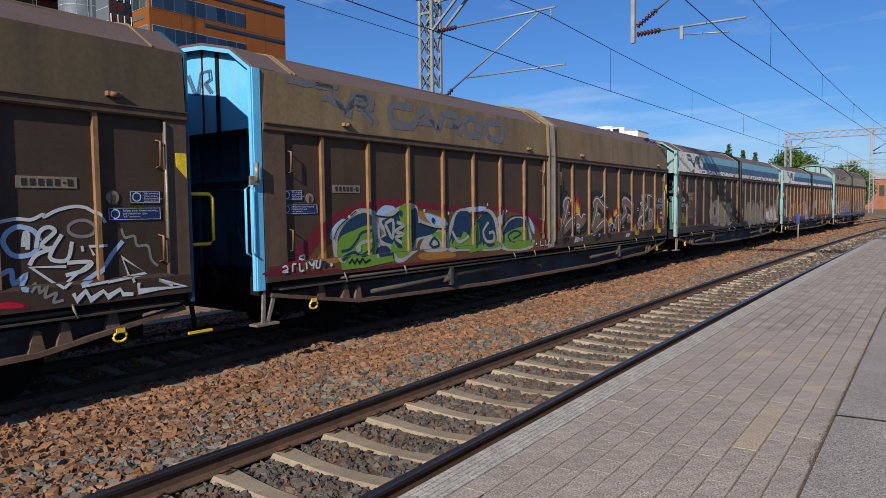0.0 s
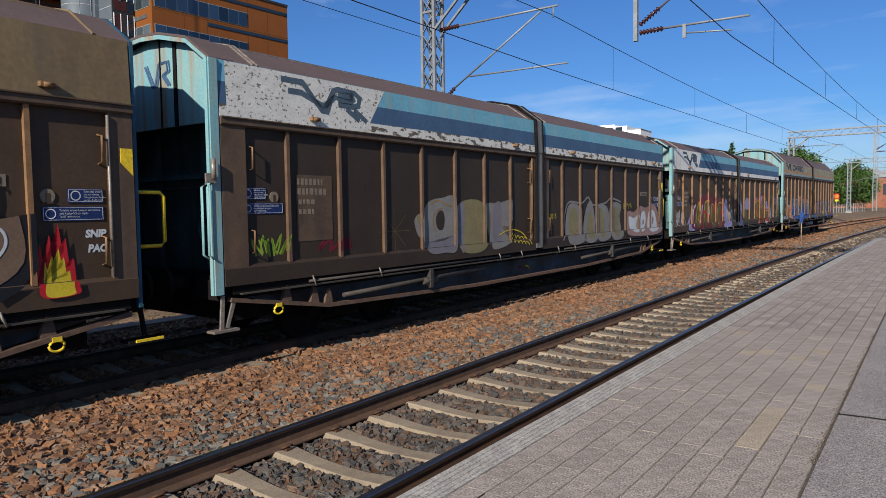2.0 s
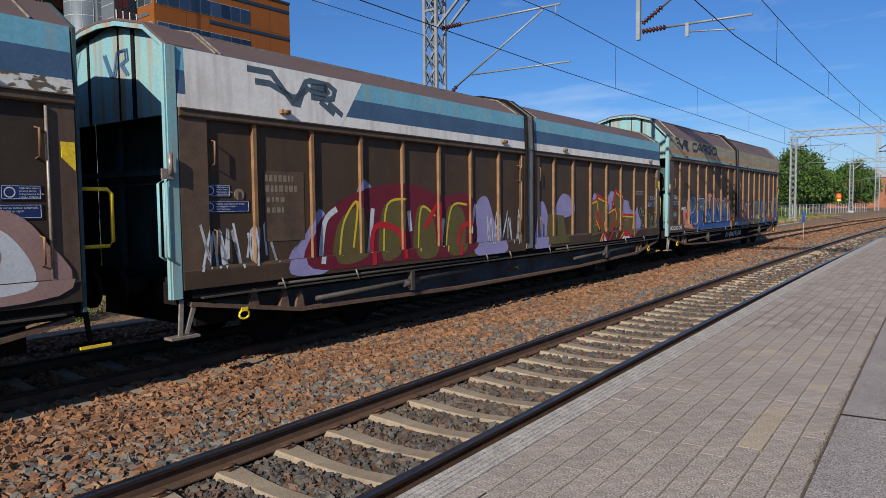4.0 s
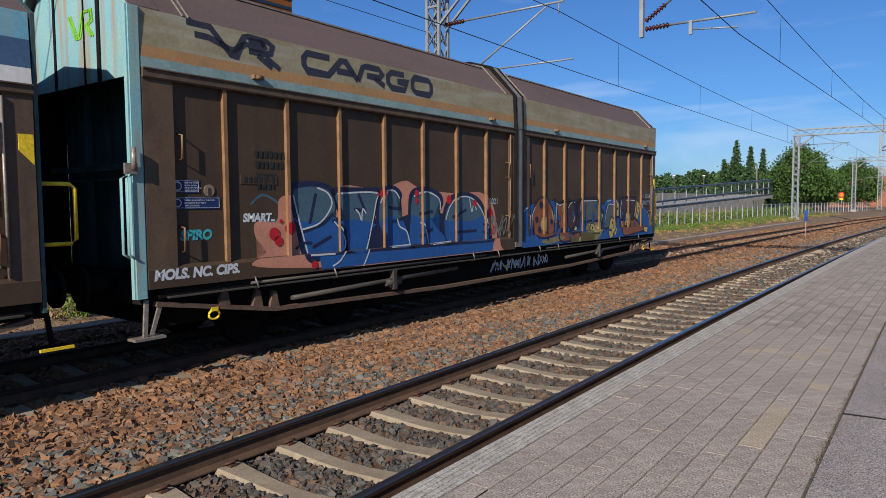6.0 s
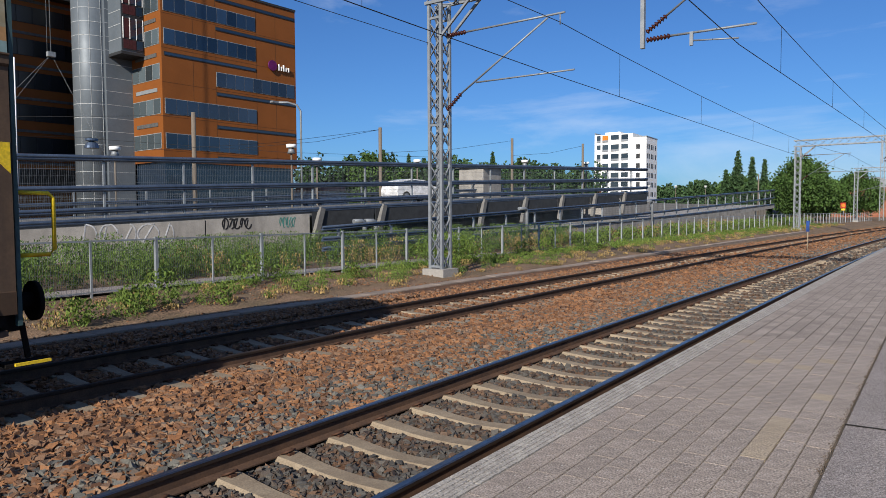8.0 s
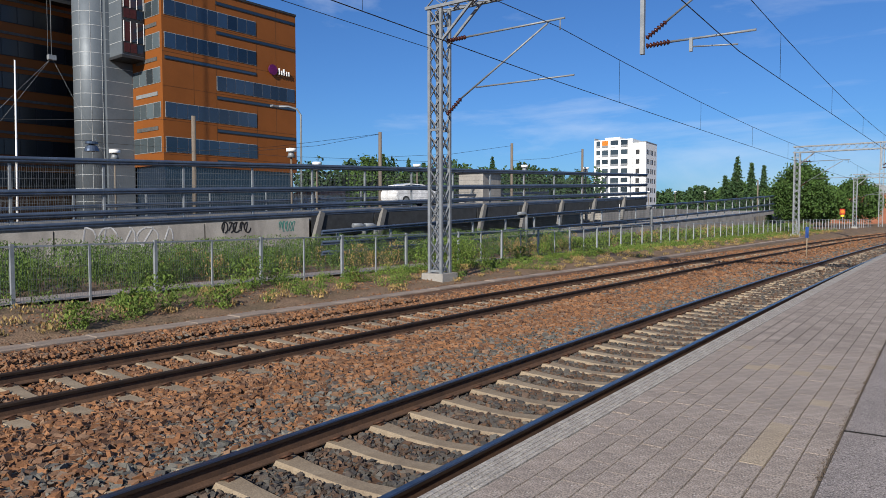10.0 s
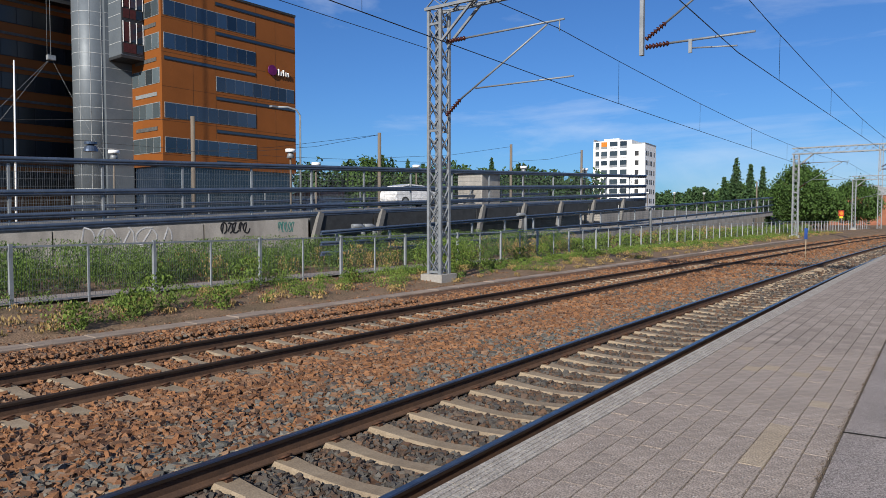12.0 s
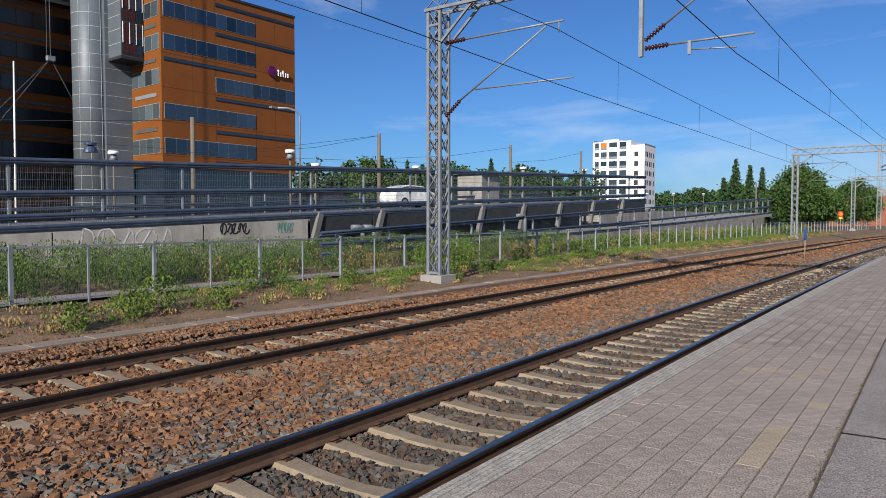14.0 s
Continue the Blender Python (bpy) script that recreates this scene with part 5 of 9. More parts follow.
deck("upper_road", A0, A1, lambda t: UPPER[3](t) + 0.06, 11.0, 0.45, "grey asphalt road deck on the bridge ramp", M["concrete_dark"])
deck("ramp_road", B0, B1, lambda t: LOWER[2](t) - 0.05, 5.0, 0.5, "grey concrete ramp deck", M["concrete"], 0.12)
# parapet skirt of dark mesh panels and slanted posts under the upper barrier
skirt = thing("parapet", "dark mesh panels with slanted concrete posts under the upper barrier", "parapet")
for i in range(8):
    t0, t1 = 0.39 + 0.61 * i / 8, 0.39 + 0.61 * (i + 1) / 8
    a, b = Vector(along(A0, A1, t0 + 0.001, 0)), Vector(along(A0, A1, t1 - 0.001, 0))
    bm = bmesh.new()
    loft(bm, [[(v.x, v.y - 0.03, UPPER[3](t) - 1.05), (v.x, v.y + 0.01, UPPER[3](t) - 1.05), (v.x, v.y + 0.01, UPPER[3](t) - 0.1), (v.x, v.y - 0.03, UPPER[3](t) - 0.1)] for v, t in ((a, t0), (b, t1))])
    part("mesh_panel", bm, M["frame_dark"], skirt)
    bm = bmesh.new()
    beam(bm, a + Vector((0.0, -0.18, UPPER[3](t0) - 1.7)), a + Vector((0.6, -0.18, UPPER[3](t0) + 0.1)), 0.24, 0.34)
    part("slanted_post", bm, M["concrete_dark"], skirt)
bm = bmesh.new()
loft(bm, [[(64, 27, 0), (150, 25, 0), (175, 80, 0), (70, 84, 0)], [(64, 27, 3.0), (150, 25, 3.1), (175, 80, 3.1), (70, 84, 3.0)]])
tagged(part("road_plateau", bm, M["concrete"]), "raised grey road area behind the ramps", "road", kind="structure")
# dark cross wall far under the deck and the concrete abutment in panels
bm = bmesh.new()
for i in range(10):
    t = i / 10
    a, b = Vector(along(A0, A1, t, 0)), Vector(along(A0, A1, t + 0.1, 0))
    n = Vector((0.19, 0.98, 0)) * 7.0
    loft(bm, [[a + n, b + n, b + n * 1.05, a + n * 1.05], [c + Vector((0, 0, UPPER[3](t))) for c in (a + n, b + n, b + n * 1.05, a + n * 1.05)]])
tagged(part("underpass_wall", bm, M["concrete"]), "shaded concrete wall under the road deck", "wall", kind="structure")
abut = thing("retaining_wall", "grey concrete retaining wall with white and black graffiti", "wall", kind="structure")
edges = [-0.9, -0.55, -0.25, 0.02, 0.17, 0.285, 0.388]
for t0, t1 in zip(edges, edges[1:]):
    bm = bmesh.new()
    a, b = A0 + (A1 - A0) * (t0 + 0.0006), A0 + (A1 - A0) * (t1 - 0.0006)
    za, zb = UPPER[3](max(t0, -0.2)) - 0.20, UPPER[3](max(t1, -0.2)) - 0.20
    n = Vector((0.19, 0.98, 0)) * 0.4
    sec = lambda v, z: [(v.x - n.x * 0.3, v.y - n.y * 0.3, -0.2), (v.x - n.x * 0.3, v.y - n.y * 0.3, z), (v.x + n.x, v.y + n.y, z), (v.x + n.x, v.y + n.y, -0.2)]
    loft(bm, [sec(a, za), sec(b, zb)])
    part("wall_panel", bm, M["concrete"], abut)
UP = (A1 - A0).normalized()


def scrawl(parent, material, t, z, strokes, r=0.035, name="graffiti"):
    """Painted strokes on the retaining wall; strokes in metres along the wall and upwards."""
    bm = bmesh.new()
    o = A0 + (A1 - A0) * t - Vector((0.19, 0.98, 0)) * 0.128
    for st in strokes:
        pts = [o + UP * a + Vector((0, 0, z + b)) for a, b in st]
        for p, q in zip(pts, pts[1:]):
            beam(bm, p, q, r * 0.3, r * 2)
    part(name, bm, material, parent)


def wiggle(seed, width, height, n):
    """Rounded scribbled forms in a row."""
    r = random.Random(seed)
    out = []
    for i in range(n):
        cx, rx = width * (i + 0.5) / n, width / n * r.uniform(0.35, 0.6)
        a0, turn = r.uniform(0, 6.28), r.choice((3.6, 4.6, 5.6))
        out.append([(cx + rx * math.cos(a0 + turn * j / 12), height * (0.5 + 0.5 * math.sin(a0 + turn * j / 12) * r.uniform(0.85, 1))) for j in range(13)])
        out.append([(cx - rx * 0.6, height * r.uniform(0, 0.2)), (cx + rx * r.uniform(-0.4, 0.8), height * r.uniform(0.8, 1))])
    return out


M["spray_white"] = mat("spray_white", (0.55, 0.55, 0.55), rough=0.8, bump=0)
M["spray_black"] = mat("spray_black", (0.02, 0.02, 0.022), rough=0.7, bump=0)
M["spray_teal"] = mat("spray_teal", (0.08, 0.26, 0.22), rough=0.7, bump=0)
scrawl(abut, M["spray_white"], 0.185, 0.62, wiggle(3, 4.2, 0.95, 5), 0.03)
scrawl(abut, M["spray_black"], 0.30, 1.22, wiggle(5, 1.5, 0.55, 5), 0.035)
scrawl(abut, M["spray_teal"], 0.355, 1.25, wiggle(8, 1.0, 0.55, 5), 0.02)
# bent drain pipes
for x, y, z in ((27.6, 25.4, 1.55), (28.4, 25.3, 1.55), (35.0, 19.45, 2.2), (55.5, 19.15, 2.85)):
    bm = bmesh.new()
    path_tube(bm, [(x - 0.75, y + 0.1, z), (x - 0.25, y, z), (x - 0.06, y, z - 0.05), (x, y, z - 0.25), (x, y, -0.2)], 0.13 if y > 20 else 0.10, 10)
    tagged(part("drain_pipe", bm, M["galv"]), "galvanised bent drain pipe beside the ramp", "pipe", group="drain pipes")

# ---------------------------------------------------------------- poles, lamps and the car on the road


def pole(x, y, z0, z1, r=0.11):
    bm = bmesh.new()
    tube(bm, (x, y, z0), (x, y, z1), r, 10, r * 0.9)
    return tagged(part("wooden_pole", bm, M["wood_pole"]), "weathered brown wooden utility pole behind the barrier", "pole", group="utility poles")


for x, y, z0, z1, r in ((27.08, 40.1, 2.2, 8.70, 0.16), (37.97, 33.3, 2.4, 8.24, 0.14), (52.4, 30.6, 2.6, 8.5, 0.13), (61.6, 28.1, 2.8, 8.6, 0.12), (120, 24, 2.5, 8.0, 0.12)):
    pole(x, y, -0.1, z1, r)
for a, b in (((27.08, 40.1, 8.5), (16, 62, 9.5)), ((37.97, 33.3, 8.1), (28, 36, 6.2)), ((37.97, 33.3, 8.1), (24, 40, 6.0)), ((52.4, 30.6, 8.3), (37.97, 33.3, 6.4)), ((61.6, 28.1, 8.4), (52.4, 30.6, 7.0)), ((24.5, 48.3, 7.3), (44, 31, 6.3)), ((10, 52, 7.2), (24.5, 48.3, 7.4))):
    bm = bmesh.new()
    m_ = (Vector(a) + Vector(b)) / 2 - Vector((0, 0, 0.25))
    path_tube(bm, [a, m_, b], 0.012, 4)
    tagged(part("span_wire", bm, M["wire"]), "thin dark span wire between the poles", "wire", group="span wires")


def lamp_white(x, y, z0, z):
    l = thing("road_lamp", "small road lamp with a white hood on a thin post", "lamp", group="road lamps")
    bm = bmesh.new()
    tube(bm, (x, y, z0), (x, y, z - 0.1), 0.06, 8)
    part("post", bm, M["wood_pole"], l)
    bm = bmesh.new()
    tube(bm, (x, y, z - 0.1), (x, y, z + 0.25), 0.26, 14, 0.16)
    part("shade", bm, M["galv"], l)
    bm = bmesh.new()
    tube(bm, (x, y, z + 0.27), (x, y, z + 0.48), 0.32, 14)
    part("hood", bm, M["white"], l)


for x, y, z0, z in ((30.0, 33.9, 2.2, 5.95), (21.9, 40.5, 2.2, 5.6), (34.6, 36.4, 2.3, 5.5), (44.5, 35.0, 2.4, 5.9), (55.2, 30.9, 2.7, 6.3), (63.5, 28.6, 2.9, 6.5),
                    (150, 52.5, 3, 7.4), (157, 48.8, 3, 7.5), (165, 44.4, 3, 7.6), (140, 55, 3, 7.0)):
    lamp_white(x, y, -0.1, z)
l = thing("street_lamp", "tall grey street lamp with a curved arm", "lamp")
bm = bmesh.new()
path_tube(bm, [(33.3, 36.6, -0.1), (33.3, 36.6, 9.2), (33.1, 36.75, 9.6), (32.6, 37.1, 9.75), (32.0, 37.5, 9.72)], 0.07, 8)
part("post", bm, M["galv_dull"], l)
bm = bmesh.new()
box(bm, 31.5, 32.1, 37.4, 37.7, 9.66, 9.78)
part("lamp_head", bm, M["galv"], l)
l = thing("hanging_lamp", "blue-grey dome street lamp hung on a span wire", "lamp")
bm = bmesh.new()
loft(bm, [[(24.5 + r * math.cos(a), 48.35 + r * math.sin(a), z) for a in [2 * math.pi * i / 16 for i in range(16)]] for r, z in ((0.48, 6.65), (0.46, 6.8), (0.36, 7.02), (0.15, 7.12), (0.42, 7.16), (0.42, 7.32), (0.1, 7.36))])
part("dome", bm, M["rail_blue"], l)
bm = bmesh.new()
tube(bm, (22.2, 54.8, -0.1), (22.4, 55.0, 13.5), 0.09, 10, 0.05)
tagged(part("flagpole", bm, M["white"]), "slim white flagpole in front of the office building", "flagpole")


def make_car(x, y, z, heading, paint, label):
    car = thing("car", label, "car", pose(x, y, z, 0, 0, heading), group="cars on the road")
    bm = bmesh.new()
    prof = [(-2.3, 0.35), (-2.35, 0.75), (-2.25, 1.0), (-1.25, 1.08), (-0.55, 1.55), (0.9, 1.6), (1.75, 1.45), (2.2, 1.05), (2.3, 0.7), (2.25, 0.35)]
    loft(bm, [[(a, yy * (0.82 if b > 1.2 else 1.0), b) for a, b in prof] for yy in (-0.92, -0.5, 0.5, 0.92)])
    bmesh.ops.bevel(bm, geom=bm.edges[:], offset=0.05, segments=2, affect="EDGES", clamp_overlap=True)
    part("body", bm, paint, car)
    for s in (-1, 1):
        bm = bmesh.new()
        loft(bm, [[(-1.05, yy, 1.12), (-0.5, yy * 0.9, 1.47), (0.85, yy * 0.9, 1.51), (1.6, yy * 0.92, 1.38), (1.85, yy, 1.12)] for yy in (s * 0.88, s * 0.90)])
        part("side_window", bm, M["glass"], car)
    for a in (-1.45, 1.4):
        for s in (-0.84, 0.84):
            bm = bmesh.new()
            tube(bm, (a, s - 0.11, 0.34), (a, s + 0.11, 0.34), 0.34, 18)
            w = part("wheel", bm, M["tyre"], car)
            bm = bmesh.new()
            tube(bm, (a, s - 0.12, 0.34), (a, s + 0.12, 0.34), 0.21, 14)
            part("rim", bm, M["galv"], w)
    return car


make_car(39.6, 31.6, 2.86, 170, M["car_white"], "white sport utility car standing on the raised road")
# small things by the line
s = thing("line_sign", "small blue sign on a thin brown post between the tracks", "sign")
bm = bmesh.new()
tube(bm, (42.0, 5.85, -0.3), (42.0, 5.85, 1.0), 0.03, 8)
part("post", bm, M["sleeper"], s)
bm = bmesh.new()
box(bm, 41.97, 42.03, 5.77, 5.93, 0.85, 1.45)
part("plate", bm, M["blue"], s)
s = thing("speed_sign", "round orange railway sign with a red ring and yellow plate", "sign")
bm = bmesh.new()
tube(bm, (126.9, 12.65, 0.3), (126.9, 12.65, 2.6), 0.05, 8)
part("post", bm, M["galv_dull"], s)
bm = bmesh.new()
box(bm, 126.82, 126.88, 12.25, 13.05, 2.45, 3.35)
part("plate", bm, M["signal_red"], s)
bm = bmesh.new()
tube(bm, (126.78, 12.65, 2.92), (126.81, 12.65, 2.92), 0.30, 20)
part("disc", bm, M["signal_orange"], s)
bm = bmesh.new()
box(bm, 126.82, 126.88, 12.4, 12.9, 2.1, 2.4)
part("lower_plate", bm, M["yellow"], s)

# ---------------------------------------------------------------- office building
OC, OW = Vector((41.3, 66.5, 0)), Vector((0.9986, -0.0523, 0))      # leading corner, direction of the long front
ON = Vector((0.0523, 0.9986, 0))


def wall_block(bm, s0, s1, d0, d1, z0, z1):
    loft(bm, [[OC + OW * s + ON * d + Vector((0, 0, z)) for s, d in ((s0, d0), (s1, d0), (s1, d1), (s0, d1))] for z in (z0, z1)])


def window_band(parent, s0, s1, d, z, h, n, glass, side=False):
    """A ribbon window: recessed frame and n panes."""
    win = new("window")
    win.parent = parent
    bm = bmesh.new()
    if side:
        wall_block(bm, d - 0.04, d + 0.10, s0, s1, z, z + h)
    else:
        wall_block(bm, s0, s1, d - 0.04, d + 0.10, z, z + h)
    part("frame", bm, M["frame_dark"] if glass is M["glass_dark"] else M["frame_grey"], win)
    w = (s1 - s0) / n
    for i in range(n):
        bm = bmesh.new()
        a, b = s0 + w * i + 0.05, s0 + w * (i + 1) - 0.05
        if side:
            wall_block(bm, d - 0.07, d, a, b, z + 0.06, z + h - 0.06)
        else:
            wall_block(bm, a, b, d - 0.07, d, z + 0.06, z + h - 0.06)
        part("pane", bm, glass, win)
    return win


office = thing("office_building", "large terracotta office building with ribbon windows and a round steel tower", "building")
bm = bmesh.new()
wall_block(bm, 0, 17.65, 0, 18, 7.6, 27.0)
part("wall", bm, M["orange"], office)
bm = bmesh.new()
wall_block(bm, -0.05, 17.7, -0.1, 18, 27.0, 27.25)
part("roof_edge", bm, M["frame_dark"], office)
bm = bmesh.new()
wall_block(bm, 0.3, 17.3, 0.3, 17, 0, 7.6)
part("glazed_ground_floor", bm, M["glass"], office)
bm = bmesh.new()
for z in (9.0, 12.6, 16.2, 19.8, 23.4):
    wall_block(bm, -0.01, 17.66, -0.012, 0.01, z - 0.25, z - 0.22)
for s_ in (3.6, 6.4, 11.8, 14.6):
    wall_block(bm, s_, s_ + 0.03, -0.011, 0.01, 7.6, 27.0)
part("cladding_joint", bm, M["orange_dark"], office)
for z, s0, s1, n in ((9.0, 0.25, 11.75, 9), (12.65, 0.25, 11.75, 9), (16.3, 6.45, 17.4, 9), (19.95, 0.25, 11.75, 9), (23.4, 0.25, 11.75, 9)):
    window_band(office, s0, s1, 0.0, z, 1.65, n, M["glass"])
for z, s0, s1 in ((11.5, 6.45, 17.5), (15.2, 6.45, 17.5), (18.65, 0.25, 11.75), (22.45, 6.45, 17.5), (25.7, 6.45, 17.5), (8.0, 6.45, 17.5)):
    bm = bmesh.new()
    wall_block(bm, s0, s1, -0.06, 0.05, z + 0.1, z + 0.50)
    lo = part("louvre", bm, M["frame_dark"], office)
    bm = bmesh.new()
    wall_block(bm, s0 + 0.1, s1 - 0.1, -0.08, 0.0, z + 0.17, z + 0.40)
    part("louvre_glass", bm, M["glass"], lo)
for z in (9.0, 12.65, 16.3, 19.95, 23.4):
    window_band(office, 0.4, 6.2, 0.0, z, 1.65, 4, M["glass_grey"], True)
    bm = bmesh.new()
    wall_block(bm, -0.06, 0.05, 1.0, 5.5, z + 2.35, z + 2.75)
    part("louvre", bm, M["galv_dull"] if 12 < z < 16 else M["louvre"], office)
sign = bmesh.new()
c = OC + OW * 14.0 - ON * 0.15 + Vector((0, 0, 19.85))
tube(sign, c, c - ON * 0.15, 0.62, 20)
sg = part("sign", sign, M["purple"], office, "round purple emblem with pale lettering bars")
bm = bmesh.new()
for i in range(5):
    a = OC + OW * (14.95 + i * 0.36) - ON * 0.2 + Vector((0, 0, 19.40))
    beam(bm, a, a + Vector((0, 0, 0.75 if i in (0, 2) else 0.5)), 0.2, 0.1)
part("sign_lettering", bm, M["white"], sg)["kind"] = "stuff"
# steel wall and round stair tower
bm = bmesh.new()
wall_block(bm, -2.9, 0.0, 6.3, 14, 0, 34)
part("steel_wall", bm, M["steelpanel"], office)
bm = bmesh.new()
for i in range(24):
    z = 0.8 + 1.45 * i
    wall_block(bm, -2.9, 0.0, 6.285, 6.3, z, z + 0.05)
part("wall_seam", bm, M["seam"], office)
TC = Vector((38.65, 75.4, 0))
bm = bmesh.new()
loft(bm, [[TC + Vector((2.03 * math.cos(a), 2.03 * math.sin(a), z)) for a in [2 * math.pi * i / 40 for i in range(40)]] for z in (0, 34)])
for f_ in bm.faces:
    f_.smooth = len(f_.verts) == 4
part("round_tower", bm, M["steelpanel"], office, "round tower clad in grey steel sheets")
bm = bmesh.new()
for i in range(24):
    z = 0.8 + 1.45 * i
    loft(bm, [[TC + Vector((2.045 * math.cos(a), 2.045 * math.sin(a), zz)) for a in [2 * math.pi * j / 40 for j in range(40)]] for zz in (z, z + 0.05)])
for a in (3.55, 4.1, 4.65, 5.2, 5.75):
    v = TC + Vector((2.04 * math.cos(a), 2.04 * math.sin(a), 0))
    beam(bm, v, v + Vector((0, 0, 34)), 0.045, 0.03)
part("tower_seam", bm, M["seam"], office)
# hanging bay
bay = new("bay")
bay.parent = office
bm = bmesh.new()
wall_block(bm, -2.5, -0.08, 3.5, 6.3, 19.2, 34)
part("bay_wall", bm, M["steelpanel"], bay)
bm = bmesh.new()
wall_block(bm, -2.56, -0.06, 3.42, 6.3, 18.95, 19.25)
part("bay_floor", bm, M["frame_dark"], bay)
for i in range(9):
    bm = bmesh.new()
    wall_block(bm, -2.515, -2.5, 3.5, 6.3, 20.6 + 1.45 * i, 20.65 + 1.45 * i)
    part("bay_seam", bm, M["seam"], bay)
for i in range(4):
    z = 19.4 + 3.6 * i
    bm = bmesh.new()
    wall_block(bm, -2.45, -0.1, 3.44, 3.5, z, z + 3.5)
    fr = part("bay_frame", bm, M["frame_dark"], bay)
    for j in range(3):
        bm = bmesh.new()
        wall_block(bm, -2.3 + 0.72 * j, -1.66 + 0.72 * j, 3.40, 3.44, z + 1.3, z + 3.3)
        part("bay_pane", bm, M["red_dark"] if j == 0 else M["glass"], fr)
        bm = bmesh.new()
        wall_block(bm, -2.3 + 0.72 * j, -1.66 + 0.72 * j, 3.41, 3.44, z + 0.15, z + 1.1)
        part("bay_apron", bm, M["red_dark"] if j < 2 else M["glass"], fr)
    bm = bmesh.new()
    for j in range(4):
        wall_block(bm, -2.36 + 0.72 * j, -2.30 + 0.72 * j, 3.36, 3.44, z + 1.2, z + 3.4)
    part("bay_mullion", bm, M["white"], fr)
# set-back wing
wing = thing("office_wing", "shaded terracotta wing of the office building with dark ribbon windows", "building")
bm = bmesh.new()
wall_block(bm, -45, -1.0, 17.0, 30, 0, 34)
part("wall", bm, M["orange"], wing)
for i, z in enumerate((5.4, 9.0, 12.65, 16.3, 19.95, 23.6, 27.2, 30.8)):
    window_band(wing, -44, -1.1, 17.0, z, 1.85, 26, M["glass_dark"])
    bm = bmesh.new()
    wall_block(bm, -44, -1.1, 16.93, 17.05, z + 2.35, z + 2.65)
    part("louvre", bm, M["louvre"], wing)
bm = bmesh.new()
wall_block(bm, -45, -2.0, 15.4, 17.0, 26.6, 27.0)
part("canopy", bm, M["frame_dark"], wing)
# unseen block added left of the view, only to cast shade on the wing
bm = bmesh.new()
wall_block(bm, -45, -27.0, 3.0, 17.0, 0, 38)
part("front_block", bm, M["orange"], wing)
bm = bmesh.new()
tube(bm, (27.9, 61.4, 15.6), (27.9, 61.4, 40), 0.028, 6)
tube(bm, (27.6, 61.4, 15.8), (27.75, 61.4, 40), 0.02, 6)
tube(bm, (27.9, 61.4, 15.6), (16.9, 70.3, -0.05), 0.010, 6)
tube(bm, (27.9, 61.4, 15.6), (19.3, 69.3, -0.05), 0.010, 6)
tube(bm, (27.9, 61.4, 15.6), (34.8, 58.7, -0.05), 0.007, 6)
box(bm, 27.6, 28.2, 61.2, 61.6, 15.4, 15.8)
tagged(part("rope_rig", bm, M["galv_dull"]), "grey steel rope rig hanging before the office building", "rope rig")

# ---------------------------------------------------------------- apartment tower, far buildings
AW = Vector((0.0523, -0.9986, 0))
AN = Vector((0.9986, 0.0523, 0))
AC = Vector((209.0, 91.2, 0))


def apt_block(bm, s0, s1, d0, d1, z0, z1):
    loft(bm, [[AC + AW * s + AN * d + Vector((0, 0, z)) for s, d in ((s0, d0), (s1, d0), (s1, d1), (s0, d1))] for z in (z0, z1)])


apt = thing("apartment_building", "white apartment tower with recessed balconies and small windows", "building")
bm = bmesh.new()
apt_block(bm, 0, 12.5, 0, 12, 0, 26.9)
apt_block(bm, 2.5, 7.5, 3, 11, 26.9, 27.9)
part("wall", bm, M["white"], apt)
bm = bmesh.new()
apt_block(bm, 12.5, 16.6, 0.6, 12.5, 0, 25.6)
part("wall", bm, M["white"], apt)
bm = bmesh.new()
apt_block(bm, 12.4, 16.7, 0.5, 12.6, 25.6, 25.85)
part("roof_edge", bm, M["galv_dull"], apt)
bm = bmesh.new()
apt_block(bm, 0, 0.3, 0, 12, 26.9, 27.6)
part("parapet", bm, M["galv_dull"], apt)
for i in range(8):
    z = 3.6 + 2.98 * i
    for j, (s0, s1) in enumerate(((0.7, 2.0), (2.6, 4.6), (5.4, 8.0), (8.8, 11.0))):
        w = new("balcony" if j else "window")
        w.parent = apt
        bm = bmesh.new()
        apt_block(bm, s0, s1, -0.02, 0.15, z, z + 2.15)
        part("opening", bm, M["signal_orange"] if (i == 7 and j == 1) else M["glass_loggia"], w)
        bm = bmesh.new()
        apt_block(bm, s0, s1, -0.18, -0.06, z, z + 0.62)
        part("balustrade", bm, M["galv"] if (i + j) % 3 else M["white"], w)
    for d in (1.6, 3.2, 5.6, 7.2, 10.0) if i < 7 else ():
        bm = bmesh.new()
        loft(bm, [[AC + AW * s + AN * dd + Vector((0, 0, zz)) for s, dd in ((16.55, d), (16.64, d), (16.64, d + 0.95), (16.55, d + 0.95))] for zz in (z + 0.4, z + 1.9)])
        part("window", bm, M["frame_dark"], apt)
    if i == 7:
        continue
    bm = bmesh.new()
    apt_block(bm, 13.4, 14.6, 0.53, 0.65, z + 0.4, z + 1.9)
    part("window", bm, M["frame_dark"], apt)


